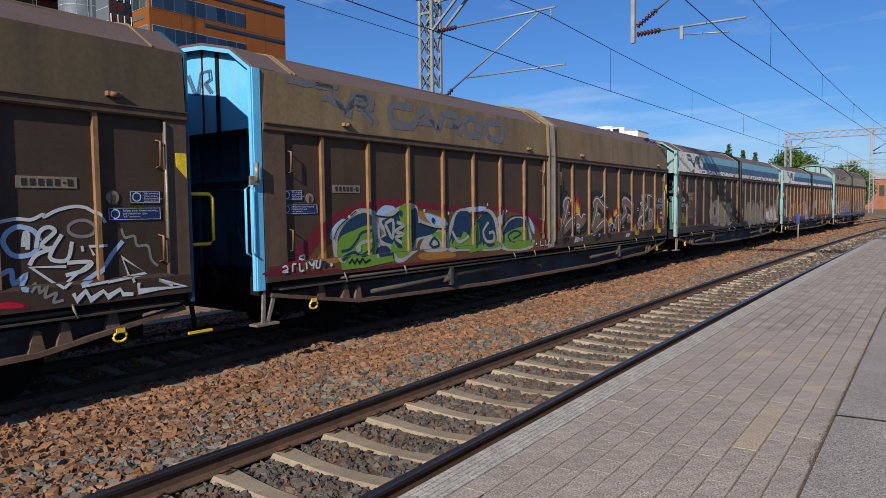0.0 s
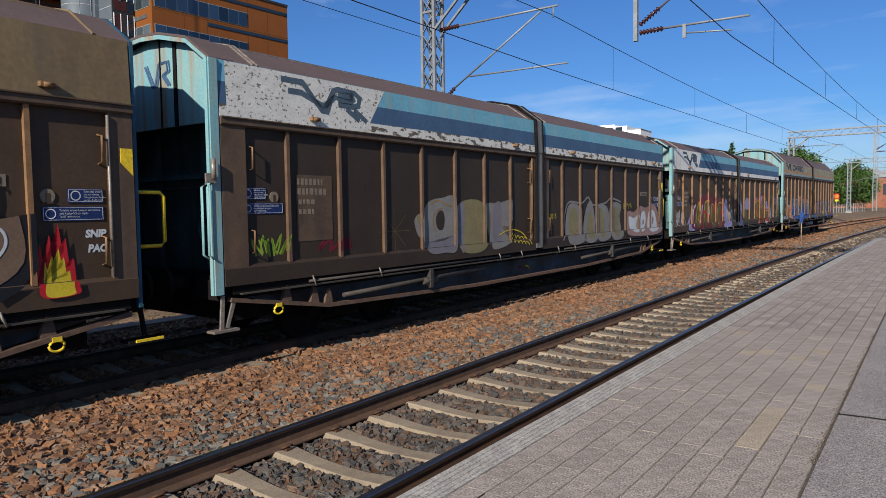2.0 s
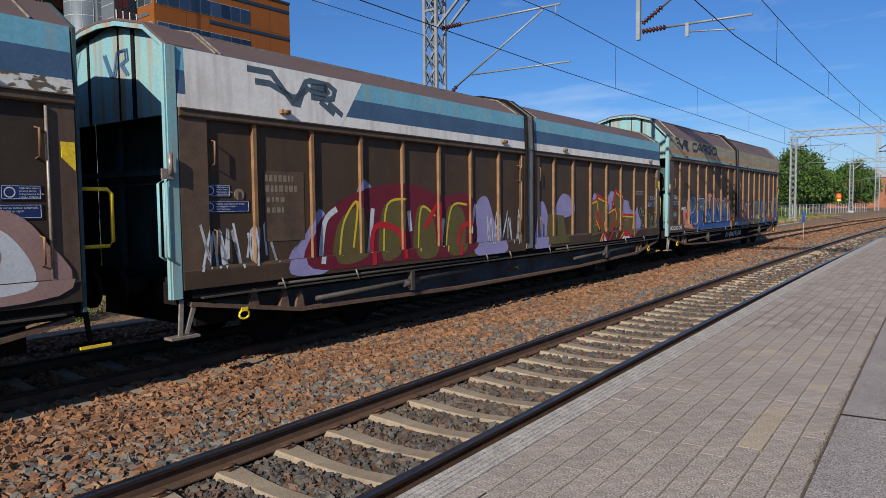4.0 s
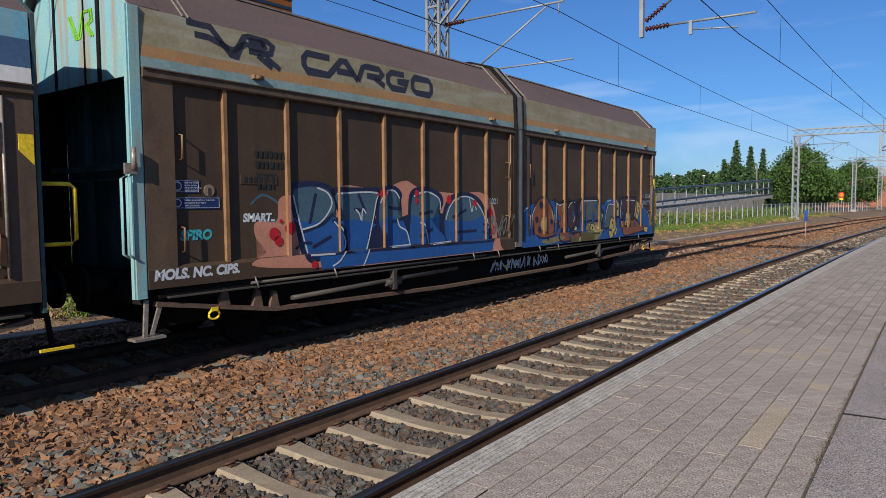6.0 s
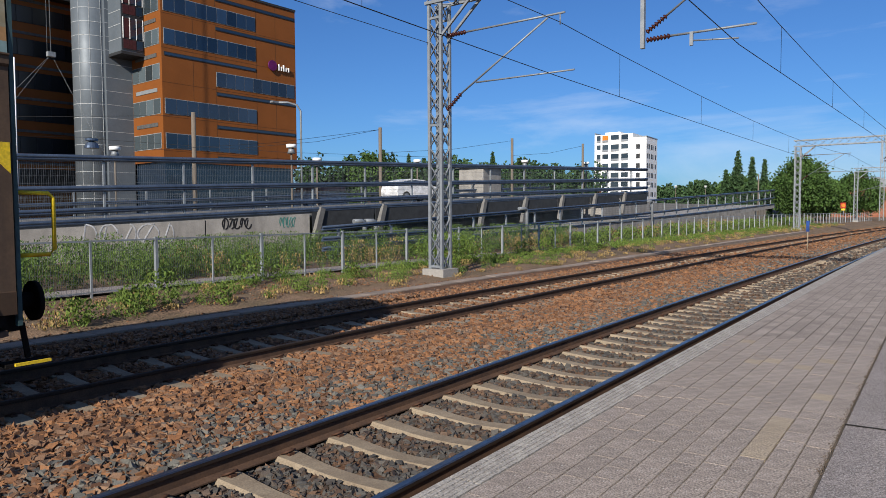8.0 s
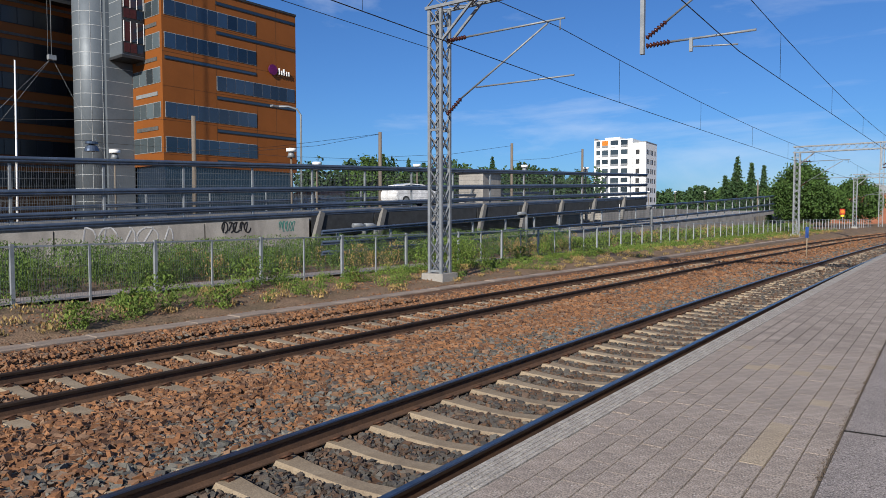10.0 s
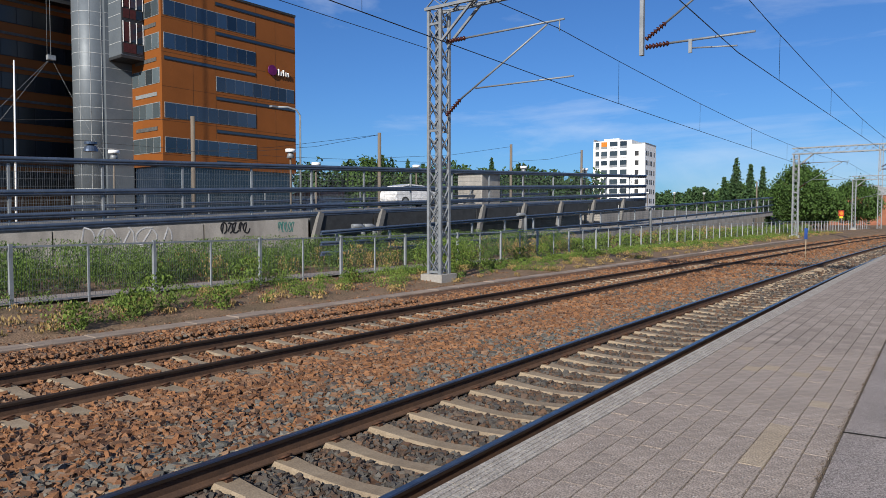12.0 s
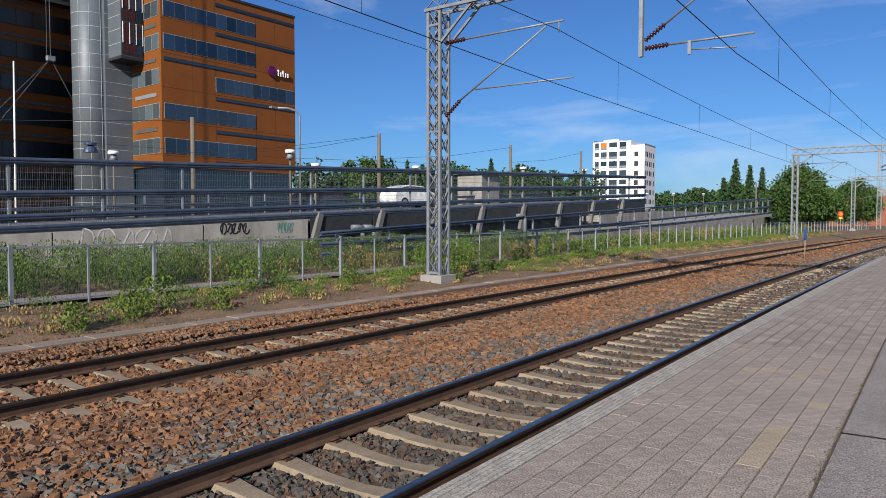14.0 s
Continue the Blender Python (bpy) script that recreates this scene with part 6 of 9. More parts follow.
def far_house(x, y, w, d, h, wall, label, roof):
    b = thing("far_house", label, "building", group="far houses")
    bm = bmesh.new()
    box(bm, x, x + d, y - w / 2, y + w / 2, 0, h)
    part("wall", bm, wall, b)
    bm = bmesh.new()
    loft(bm, [[(xx, y - w / 2 - 0.3, h), (xx, y, h + w * 0.12), (xx, y + w / 2 + 0.3, h)] for xx in (x - 0.3, x + d + 0.3)])
    part("roof", bm, roof, b)
    for i in range(int(w / 3)):
        bm = bmesh.new()
        box(bm, x - 0.06, x + 0.05, y - w / 2 + 0.9 + 3 * i, y - w / 2 + 2.1 + 3 * i, h * 0.45, h * 0.8)
        part("window", bm, M["frame_dark"], b)


far_house(51.0, 34.0, 2.6, 3.0, 6.0, M["concrete"], "low grey concrete service building with red details", M["galv_dull"])
far_house(72, 78, 8, 8, 5.4, M["white"], "pale house beyond the road among trees", M["brick_far"])
far_house(220, 14.0, 22, 10, 8.5, M["brick_far"], "distant red brick building beyond the line", M["galv"])
far_house(190, 92, 16, 8, 9.0, M["brick_far"], "distant red-brown building beside the woods", M["louvre"])


# ---------------------------------------------------------------- plants
prng = np.random.default_rng(21)


def blades(centres, sizes, aspect=1.0, upright=0.0):
    """Small two-triangle leaves at the centres, randomly turned; upright pulls them towards standing."""
    n = len(centres)
    a = prng.normal(size=(n, 3))
    a[:, 2] += upright * 3 * np.sign(a[:, 2] + 1e-9)
    a /= np.linalg.norm(a, axis=1, keepdims=True)
    b = np.cross(a, prng.normal(size=(n, 3)))
    b /= np.linalg.norm(b, axis=1, keepdims=True)
    s = np.asarray(sizes)[:, None]
    c = np.asarray(centres)
    V = np.stack([c - a * s, c + b * s * aspect * 0.55, c + a * s, c - b * s * aspect * 0.55], axis=1).reshape(-1, 3)
    F = np.arange(4 * n).reshape(n, 4)
    return V, F


def make_tree(x, y, z, h, r, label, leaf=0.22, clumps=150, per=80, base=0.12, wide=0.55):
    t = thing("broadleaf_tree", label, "tree", group="broadleaf trees")
    rr = random.Random(int(x * 7 + y))
    bm = bmesh.new()
    path_tube(bm, [(x, y, z), (x + 0.1, y, z + h * 0.2), (x - 0.1, y + 0.1, z + h * 0.5)], 0.2, 8)
    tube(bm, (x - 0.1, y + 0.1, z + h * 0.5), (x, y, z + h * 0.85), 0.13, 7, 0.04)
    part("trunk", bm, M["bark"], t)
    bm = bmesh.new()
    for i in range(9):
        a, zz = rr.uniform(0, 6.28), z + h * rr.uniform(0.2, 0.6)
        tube(bm, (x, y, zz), (x + math.cos(a) * r * 0.7, y + math.sin(a) * r * 0.7, zz + h * 0.18), 0.09, 6, 0.02)
    part("limb", bm, M["bark"], t)
    pts, sz = [], []
    for i in range(clumps):
        u = prng.normal(size=3)
        u /= np.linalg.norm(u)
        rad = prng.uniform(0.55, 1.0) ** 0.6 * prng.uniform(0.85, 1.12)
        zf = u[2] * rad
        k = 1.0 - 0.28 * max(0, zf)
        cx = np.array([x + u[0] * rad * r * k, y + u[1] * rad * r * k, z + h * (base + (1 - base) * (0.5 + 0.5 * zf))])
        q = prng.normal(size=(per, 3)) * wide * r / 5
        pts.append(cx + q)
        sz.append(prng.uniform(0.6, 1.3, per) * leaf)
    V, F = blades(np.concatenate(pts), np.concatenate(sz), 1.1)
    ob = bulk("crown", V, F, M["leaf"])
    ob.parent = t


def make_conifer(x, y, z, h, r, label):
    t = thing("spruce_tree", label, "tree", group="spruce trees")
    bm = bmesh.new()
    tube(bm, (x, y, z), (x, y, z + h), 0.18, 7, 0.02)
    part("trunk", bm, M["bark"], t)
    pts, sz = [], []
    for i in range(46):
        f = (i / 46) ** 0.9
        rad = r * (1 - f) * prng.uniform(0.75, 1.15) + 0.12
        for a in prng.uniform(0, 6.28, 6):
            m_ = int(5 + 26 * (1 - f))
            d = prng.uniform(0.1, 1, m_)[:, None]
            tip = np.array([math.cos(a) * rad, math.sin(a) * rad, -0.25 * rad])
            pts.append(np.array([x, y, z + h * (0.06 + 0.94 * f)]) + d * tip + prng.normal(size=(m_, 3)) * 0.10)
            sz.append(prng.uniform(0.12, 0.3, m_))
    V, F = blades(np.concatenate(pts), np.concatenate(sz), 0.8)
    ob = bulk("crown", V, F, M["needle"])
    ob.parent = t


make_tree(131.0, 19.2, 0.3, 10.4, 4.8, "dense dark green broadleaf tree beside the railway", clumps=210)
make_tree(160.0, 13.6, 0.3, 9.2, 4.6, "dark green broadleaf tree beyond the second gantry", clumps=170)
make_tree(139.5, 16.9, 0.3, 7.6, 3.6, "smaller green broadleaf tree behind the fence", clumps=100)
make_tree(139.0, 31.5, 0.3, 8.6, 4.2, "low green tree beneath the spruces", clumps=100)
make_tree(180.0, 40.0, 0.3, 9.0, 5.0, "green broadleaf tree in the distance", clumps=80)
make_tree(74.0, 67.0, 0.0, 10.6, 3.6, "green broadleaf tree beside the office building", clumps=90)
make_tree(86.0, 72.0, 0.0, 10.0, 4.0, "green broadleaf tree behind the raised road", clumps=80)
for x, y, h, r in ((128.0, 29.0, 12.4, 2.9), (131.6, 27.4, 11.6, 2.2), (135.1, 26.0, 11.2, 1.7), (126.0, 30.5, 9.0, 2.0), (111.2, 69.2, 13.4, 2.2), (114, 66.5, 11.6, 1.8), (118, 64, 11.5, 1.6), (92.0, 80.0, 13.0, 2.4), (98.0, 79.0, 12.5, 2.2)):
    make_conifer(x, y, 0.3, h, r, "slender dark green spruce tree")


def far_woods(name, p, q, height, depth, count, label, size):
    """A belt of mixed woods with an uneven top, in clumps."""
    pts, sz = [], []
    p, q = np.array(p), np.array(q)
    side = (q - p) / np.linalg.norm(q - p)
    nrm = np.array([side[1], -side[0]])
    for i in range(count):
        t = prng.uniform(0, 1)
        base = p + (q - p) * t + nrm * prng.uniform(-depth, depth)
        h = height * (0.76 + 0.12 * math.sin(t * 17) * math.sin(t * 41 + 1) + prng.uniform(0, 0.24))
        m_ = 110
        f = prng.uniform(0, 1, m_) ** 0.8
        w = (1 - f) * h * 0.20 + 0.5
        ang = prng.uniform(0, 6.28, m_)
        pts.append(np.stack([base[0] + np.cos(ang) * w, base[1] + np.sin(ang) * w, f * h], axis=1))
        sz.append(prng.uniform(0.5, 1.1, m_) * size)
    V, F = blades(np.concatenate(pts), np.concatenate(sz), 1.2)
    tagged(bulk(name, V, F, M["needle"]), label, "woods", kind="stuff")


far_woods("far_woods", (362, 172), (430, 40), 18.5, 14, 620, "distant dark green mixed woods on the skyline", 0.95)
far_woods("road_woods", (94, 104), (156, 69), 13.6, 6, 420, "belt of green trees behind the raised road", 0.5)
far_woods("end_woods", (330, 55), (420, -40), 14, 12, 200, "distant woods where the line bends away", 1.2)


def weeds(name, spots, material, label, leaf, spread, tall, per, upright=0.5):
    pts, sz = [], []
    for x, q, s in spots:
        m_ = int(per * s)
        f = prng.uniform(0.02, 1, m_)
        w = spread * s * (0.55 + 0.6 * np.sin(f * 3.0))
        ang = prng.uniform(0, 6.28, m_)
        rad = np.sqrt(prng.uniform(0, 1, m_)) * w
        z0 = terrain(x, q)
        pts.append(np.stack([x + np.cos(ang) * rad, q + bend(x) + np.sin(ang) * rad, z0 + f * tall * s], axis=1))
        sz.append(prng.uniform(0.5, 1.3, m_) * leaf)
    V, F = blades(np.concatenate(pts), np.concatenate(sz), 0.7, upright)
    tagged(bulk(name, V, F, material), label, "weeds", kind="stuff")


def field(n, x0, x1, q0, q1, s0=0.5, s1=1.2, power=1.0):
    return [(x0 + (x1 - x0) * prng.uniform() ** power, prng.uniform(q0, q1), prng.uniform(s0, s1)) for _ in range(n)]


front = field(105, 3.5, 24, 12.9, 16.4, 0.25, 0.9) + field(170, 22, 95, 12.7, 16.3, 0.4, 0.9) + [(8.4, 13.6, 1.6), (7.2, 12.9, 1.3), (9.2, 13.3, 1.2), (12.3, 15.9, 1.9), (13.3, 15.2, 1.1), (15.6, 14.6, 1.2), (16.8, 14.2, 1.0), (6.0, 12.8, 1.2), (11.0, 14.8, 1.0), (21.5, 15.6, 2.4), (22.5, 16.0, 2.2), (20.6, 15.8, 2.0), (24.0, 16.0, 1.8)]
weeds("weeds", front, M["weed"], "patchy green weeds growing on the verge", 0.03, 0.34, 0.44, 260, 0.3)
weeds("dry_grass", field(420, 4, 95, 12.5, 16.4, 0.4, 1.0), M["dry"], "dry straw-coloured grass tufts on the verge", 0.04, 0.3, 0.2, 90, 0.95)
weeds("verge_bushes", [(21.3, 15.5, 1.5), (22.2, 15.9, 1.4), (20.6, 15.9, 1.3), (23.2, 15.7, 1.3), (21.8, 15.2, 1.1), (8.3, 13.7, 0.9), (7.5, 13.3, 0.7), (12.4, 15.9, 1.1), (13.2, 15.6, 0.6), (6.2, 12.9, 0.6), (9.6, 13.3, 0.5), (15.5, 14.9, 0.6), (30.0, 16.0, 0.9), (34.5, 16.1, 1.0), (27.5, 15.9, 0.8)], M["weed"], "bushy green weeds on the verge before the fence", 0.055, 0.42, 0.85, 420, 0.1)
weeds("green_verge", field(260, 18, 75, 14.6, 16.4, 0.5, 1.0), M["weed"], "low green weeds along the fence", 0.05, 0.4, 0.3, 90, 0.3)
weeds("tall_weeds", field(560, 1, 40, 18.4, 24.5, 0.4, 1.35), M["weed_tall"], "tall green weeds behind the fence", 0.040, 0.42, 1.0, 380, 0.5)
weeds("tall_dry_weeds", field(170, 12, 75, 17.9, 21.5, 0.5, 1.1), M["dry"], "tall dry weeds and docks behind the fence", 0.045, 0.34, 0.95, 150, 0.75)
weeds("far_weeds", field(240, 35, 100, 17.2, 19.0, 0.6, 1.1), M["weed"], "green weeds along the foot of the ramp", 0.085, 0.45, 0.95, 70, 0.4)

moss = np.stack([4.2 + 4.6 * prng.uniform(0, 1, 900) ** 1.3, np.full(900, SLAB), np.full(900, PZ + 0.004)], axis=1)
moss[:, 1] += prng.normal(0, 0.011, 900) * (0.4 + np.abs(np.sin(moss[:, 0] * 3.1)))
moss[:, 1] += -BEND * moss[:, 0] ** 2 / 2
V, F = blades(moss, prng.uniform(0.003, 0.008, 900), 0.9, 0.2)
tagged(bulk("joint_moss", V, F, M["bark"]), "brown moss and dry dirt in the joint of the platform paving", "moss", kind="stuff")


# ---------------------------------------------------------------- paint on the wagons


def spray(name, c, rough=0.55):
    return mat(name, c, tuple(k * 0.82 for k in c), rough=rough, scale=2.5, fine=30, var=0.25, bump=0.03)


SP = dict(white=spray("spray_pale", (0.50, 0.52, 0.54)), silver=spray("spray_silver", (0.33, 0.33, 0.30)), black=spray("spray_dark", (0.012, 0.012, 0.016)),
          green=spray("spray_green", (0.13, 0.25, 0.03)), teal=spray("spray_deep_teal", (0.010, 0.035, 0.075)), crimson=spray("spray_crimson", (0.13, 0.012, 0.024)),
          rust=spray("spray_rust", (0.12, 0.055, 0.022)), amber=spray("spray_amber", (0.30, 0.14, 0.03)), sky=spray("spray_sky", (0.30, 0.42, 0.62)), blue=spray("spray_blue", (0.018, 0.085, 0.27)),
          steel=spray("spray_steel_blue", (0.055, 0.105, 0.145)), navy=spray("spray_navy", (0.012, 0.018, 0.055)), pink=spray("spray_salmon", (0.48, 0.21, 0.14)),
          red=spray("spray_red", (0.42, 0.015, 0.025)), yellow=spray("spray_yellow", (0.55, 0.42, 0.03)), orange=spray("spray_orange", (0.52, 0.17, 0.02)),
          cyan=spray("spray_cyan", (0.05, 0.33, 0.36)), lilac=spray("spray_lilac", (0.26, 0.24, 0.42)), brown=spray("spray_red_brown", (0.22, 0.075, 0.035)),
          sage=spray("spray_sage", (0.16, 0.26, 0.17)), panel=PM["panel_dark"], lilac_faded=spray("spray_faded_lilac", (0.17, 0.155, 0.18)), fade_orange=spray("spray_faded_orange", (0.30, 0.17, 0.05)), slate=spray("spray_slate", (0.075, 0.095, 0.10)), lime=spray("spray_lime", (0.20, 0.30, 0.03)), plum=spray("spray_plum", (0.055, 0.03, 0.04)), cream=spray("spray_cream", (0.42, 0.34, 0.13)), faded=spray("spray_faded_grey", (0.20, 0.19, 0.18)),
          fade_yellow=spray("spray_faded_yellow", (0.20, 0.17, 0.085)), fade_pink=spray("spray_faded_pink", (0.28, 0.175, 0.155)), tan=spray("spray_tan", (0.16, 0.105, 0.07)),
          tag_pale=spray("spray_tag_pale", (0.62, 0.68, 0.75)), moss=spray("spray_moss", (0.105, 0.085, 0.028)))
STRIPS = []
for first in (1.16, 9.66):
    STRIPS += [first + 1.0125 * i for i in range(7)]
FRAMES = [(0.16, 0.44), (LENGTH / 2 - 0.31, LENGTH / 2 + 0.41), (LENGTH - 0.30, LENGTH - 0.12)]
CUTS = sorted([(s - 0.027, s + 0.027, 0.0) for s in STRIPS] + [(a, b, 0.0) for a, b in FRAMES])


def clip(poly, axis, limit, keep_less):
    out = []
    for p, q in zip(poly, poly[1:] + poly[:1]):
        a, b = (p[axis] <= limit), (q[axis] <= limit)
        if not keep_less:
            a, b = not a, not b
        if a:
            out.append(p)
        if a != b and abs(q[axis] - p[axis]) > 1e-9:
            t = (limit - p[axis]) / (q[axis] - p[axis])
            out.append((p[0] + (q[0] - p[0]) * t, p[1] + (q[1] - p[1]) * t))
    return out


def smooth(pts, closed=True, n=6):
    """Rounded curve through the points."""
    out, k = [], len(pts)
    for i in range(k if closed else k - 1):
        g = lambda j: pts[j % k] if closed else pts[min(max(j, 0), k - 1)]
        p0, p1, p2, p3 = g(i - 1), g(i), g(i + 1), g(i + 2)
        for j in range(n):
            t = j / n
            out.append(tuple(0.5 * (2 * p1[c] + (p2[c] - p0[c]) * t + (2 * p0[c] - 5 * p1[c] + 4 * p2[c] - p3[c]) * t * t + (3 * p1[c] - p0[c] - 3 * p2[c] + p3[c]) * t ** 3) for c in (0, 1)))
    if not closed:
        out.append(tuple(pts[-1]))
    return out


def band(pts, width):
    """Quads of an even-width line through the points, mitred at the bends."""
    left, right = [], []
    k = len(pts)
    for i in range(k):
        (a, b), (c, d) = pts[max(0, i - 1)], pts[min(k - 1, i + 1)]
        L = math.hypot(c - a, d - b) or 1e-6
        nx, nz = -(d - b) / L, (c - a) / L
        s = 1.0
        if 0 < i < k - 1:
            (e, f) = pts[i]
            l2 = math.hypot(e - a, f - b) or 1e-6
            s = 1 / max(0.55, abs(nx * -(f - b) / l2 + nz * (e - a) / l2))
        left.append((pts[i][0] + nx * width / 2 * s, pts[i][1] + nz * width / 2 * s))
        right.append((pts[i][0] - nx * width / 2 * s, pts[i][1] - nz * width / 2 * s))
    return [[left[i], left[i + 1], right[i + 1], right[i]] for i in range(k - 1)]


class Mural:
    """Collects coats of paint for one wagon side; each coat follows the panel, the strips and the kick plate."""

    def __init__(self, wagon, shift=0.0, lift=0.0):
        self.wagon, self.coat, self.shift, self.lift = wagon, 0, shift, lift

    def start(self, colour):
        self.coat += 1
        self.bm, self.colour = bmesh.new(), colour

    def lay(self, poly):
        off = 0.0012 + 0.0007 * self.coat
        poly = [(x + self.shift, z + self.lift) for x, z in poly]
        for zone in ("low", "high"):
            z = clip(poly, 1, 1.235, zone == "low")
            z = clip(z, 1, 0.985, False) if zone == "low" and z else z
            if len(z) < 3:
                continue
            if zone == "low":
                self.face(z, -0.012 - off)
                continue
            left = 0.0
            for a, b, y in CUTS + [(LENGTH, LENGTH + 1, 0.0)]:
                for lo, hi, d in ((left, a, 0.052), (a, b, y)):
                    s = clip(z, 0, lo, False)
                    s = clip(s, 0, hi, True) if len(s) > 2 else s
                    if len(s) > 2:
                        self.face(s, d - off)
                left = b

    def face(self, poly, y):
        pts = []
        for p in poly:
            if not pts or abs(p[0] - pts[-1][0]) + abs(p[1] - pts[-1][1]) > 1e-4:
                pts.append(p)
        if len(pts) > 2:
            try:
                self.bm.faces.new([self.bm.verts.new((p[0], y, p[1])) for p in pts])
            except ValueError:
                pass

    def done(self, label=""):
        bmesh.ops.triangulate(self.bm, faces=self.bm.faces[:])
        part("graffiti", self.bm, SP[self.colour], self.wagon, label)["kind"] = "stuff"

    def blob(self, colour, *polys):
        self.start(colour)
        for p in polys:
            self.lay(smooth(p))
        self.done()

    def plain(self, colour, *polys):
        self.start(colour)
        for p in polys:
            self.lay(p)
        self.done()

    def stroke(self, colour, width, *lines, curve=True):
        self.start(colour)
        for ln in lines:
            pts = smooth(ln, False, 5) if curve and len(ln) > 2 else list(ln)
            for q in band(pts, width):
                self.lay(q)
            self.coat += 0.25
        self.done()

    def dots(self, colour, *spots):
        self.start(colour)
        for x, z, r in spots:
            self.lay([(x + r * math.cos(t), z + r * math.sin(t)) for t in [2 * math.pi * i / 14 for i in range(14)]])
        self.done()


def fit(x, z, w, h, pts):
    """Unit-box points placed in a box."""
    return [(x + a * w, z + b * h) for a, b in pts]


def grow(pts, d):
    cx, cz = sum(p[0] for p in pts) / len(pts), sum(p[1] for p in pts) / len(pts)
    return [(cx + (p[0] - cx) * (1 + d / max(0.15, abs(p[0] - cx) + 0.2)), cz + (p[1] - cz) * (1 + d / max(0.15, abs(p[1] - cz) + 0.2))) for p in pts]


def loops(seed, x0, x1, z0, z1, n, wild=0.5):
    """Quick handstyle loops that run along a line."""
    r = random.Random(seed)
    out = []
    w = (x1 - x0) / n
    for i in range(n):
        k = r.randint(4, 6)
        out.append([(x0 + w * (i + r.uniform(-0.15, 1.15)), z0 + (z1 - z0) * (0.5 + (0.5 if j % 2 else -0.5) * r.uniform(wild, 1))) for j in range(k)])
    return out


UNIT = [
    [(0.05, 0.0), (0.0, 0.55), (0.08, 0.95), (0.5, 1.0), (0.92, 0.85), (0.8, 0.55), (1.0, 0.3), (0.85, 0.02), (0.45, 0.06)],
    [(0.1, 0.05), (0.02, 0.5), (0.12, 0.98), (0.42, 0.92), (0.5, 0.5), (0.62, 0.95), (0.95, 1.0), (0.98, 0.5), (0.8, 0.0), (0.45, 0.02)],
    [(0.0, 0.0), (0.1, 0.4), (0.02, 0.8), (0.3, 1.02), (0.75, 0.97), (0.98, 0.7), (0.78, 0.45), (1.02, 0.0), (0.65, 0.08), (0.35, 0.0)],
    [(0.0, 0.02), (0.08, 0.5), (0.3, 0.95), (0.6, 1.0), (0.9, 0.75), (1.0, 0.3), (0.95, 0.0), (0.6, 0.05), (0.3, 0.0)],
]


def letters(m, x0, x1, z0, z1, n, outline, fill, second, light, seed, skirt=0.07):
    """A row of swollen letter-like forms: outline, fill, lower tone, inner cuts and highlights."""
    r = random.Random(seed)
    w = (x1 - x0) / n
    shapes = [fit(x0 + w * i - 0.02, z0 + r.uniform(0, 0.04), w * 1.02, (z1 - z0) * r.uniform(0.86, 1.05), UNIT[(i + seed) % 4]) for i in range(n)]
    m.blob(outline, *[grow(s, skirt) for s in shapes])
    m.blob(fill, *shapes)
    m.blob(second, *[[(p[0], z0 + (p[1] - z0) * 0.45 + (0.06 * math.sin(p[0] * 7) if p[1] > z0 + 0.2 else 0)) for p in s] for s in shapes])
    cuts = []
    for i, s in enumerate(shapes):
        cx = x0 + w * (i + 0.5)
        cuts.append([(cx - w * 0.22, z0 + (z1 - z0) * 0.62), (cx, z0 + (z1 - z0) * (0.62 + r.uniform(-0.1, 0.15))), (cx + w * 0.2, z0 + (z1 - z0) * 0.6)])
        cuts.append([(cx - w * 0.1, z0 + (z1 - z0) * 0.3), (cx + w * 0.22, z0 + (z1 - z0) * (0.3 + r.uniform(-0.12, 0.12)))])
    m.stroke(outline, 0.05, *cuts)
    m.stroke(light, 0.022, *[s[1:5] for s in shapes], *[[(a + 0.03, b - 0.04) for a, b in c] for c in cuts[::2]])


# first wagon: white handstyles at its end
m = Mural(wagons[0])
m.blob("crimson", [(14.45, 1.08), (14.74, 1.11), (14.84, 1.11), (14.97, 1.05), (14.95, 1.01), (14.73, 1.03), (14.45, 1.02)])
m.blob("red", [(14.45, 1.07), (14.74, 1.1), (14.84, 1.09), (14.93, 1.05), (14.89, 1.03), (14.73, 1.04), (14.45, 1.04)])
m.stroke("faded", 0.035, [(15.71, 1.79), (15.69, 1.75), (15.65, 1.72), (15.59, 1.71), (15.53, 1.71), (15.47, 1.73), (15.43, 1.76), (15.42, 1.8), (15.43, 1.83), (15.47, 1.86), (15.53, 1.88), (15.6, 1.88), (15.65, 1.86), (15.69, 1.83), (15.71, 1.79)])
m.stroke("faded", 0.03, [(16.0, 1.78), (16.04, 1.68), (16.15, 1.69), (16.18, 1.58), (16.31, 1.57), (16.35, 1.41), (16.43, 1.33)], [(15.0, 1.17), (15.07, 1.25), (15.08, 1.16), (15.15, 1.21), (15.13, 1.11), (15.24, 1.14), (15.21, 1.05), (15.31, 1.06)])
m.stroke("sky", 0.05, [(15.13, 1.67), (15.11, 1.61), (15.06, 1.56), (14.99, 1.54), (14.91, 1.54), (14.85, 1.57), (14.81, 1.63), (14.79, 1.69), (14.81, 1.75), (14.86, 1.8), (14.93, 1.83), (15.0, 1.82), (15.07, 1.79), (15.11, 1.74), (15.13, 1.68)], [(16.01, 1.64), (15.89, 1.51), (15.76, 1.35), (15.5, 1.19)], [(14.76, 1.37), (14.85, 1.4), (14.87, 1.27), (14.98, 1.34), (14.93, 1.22), (14.98, 1.2)])
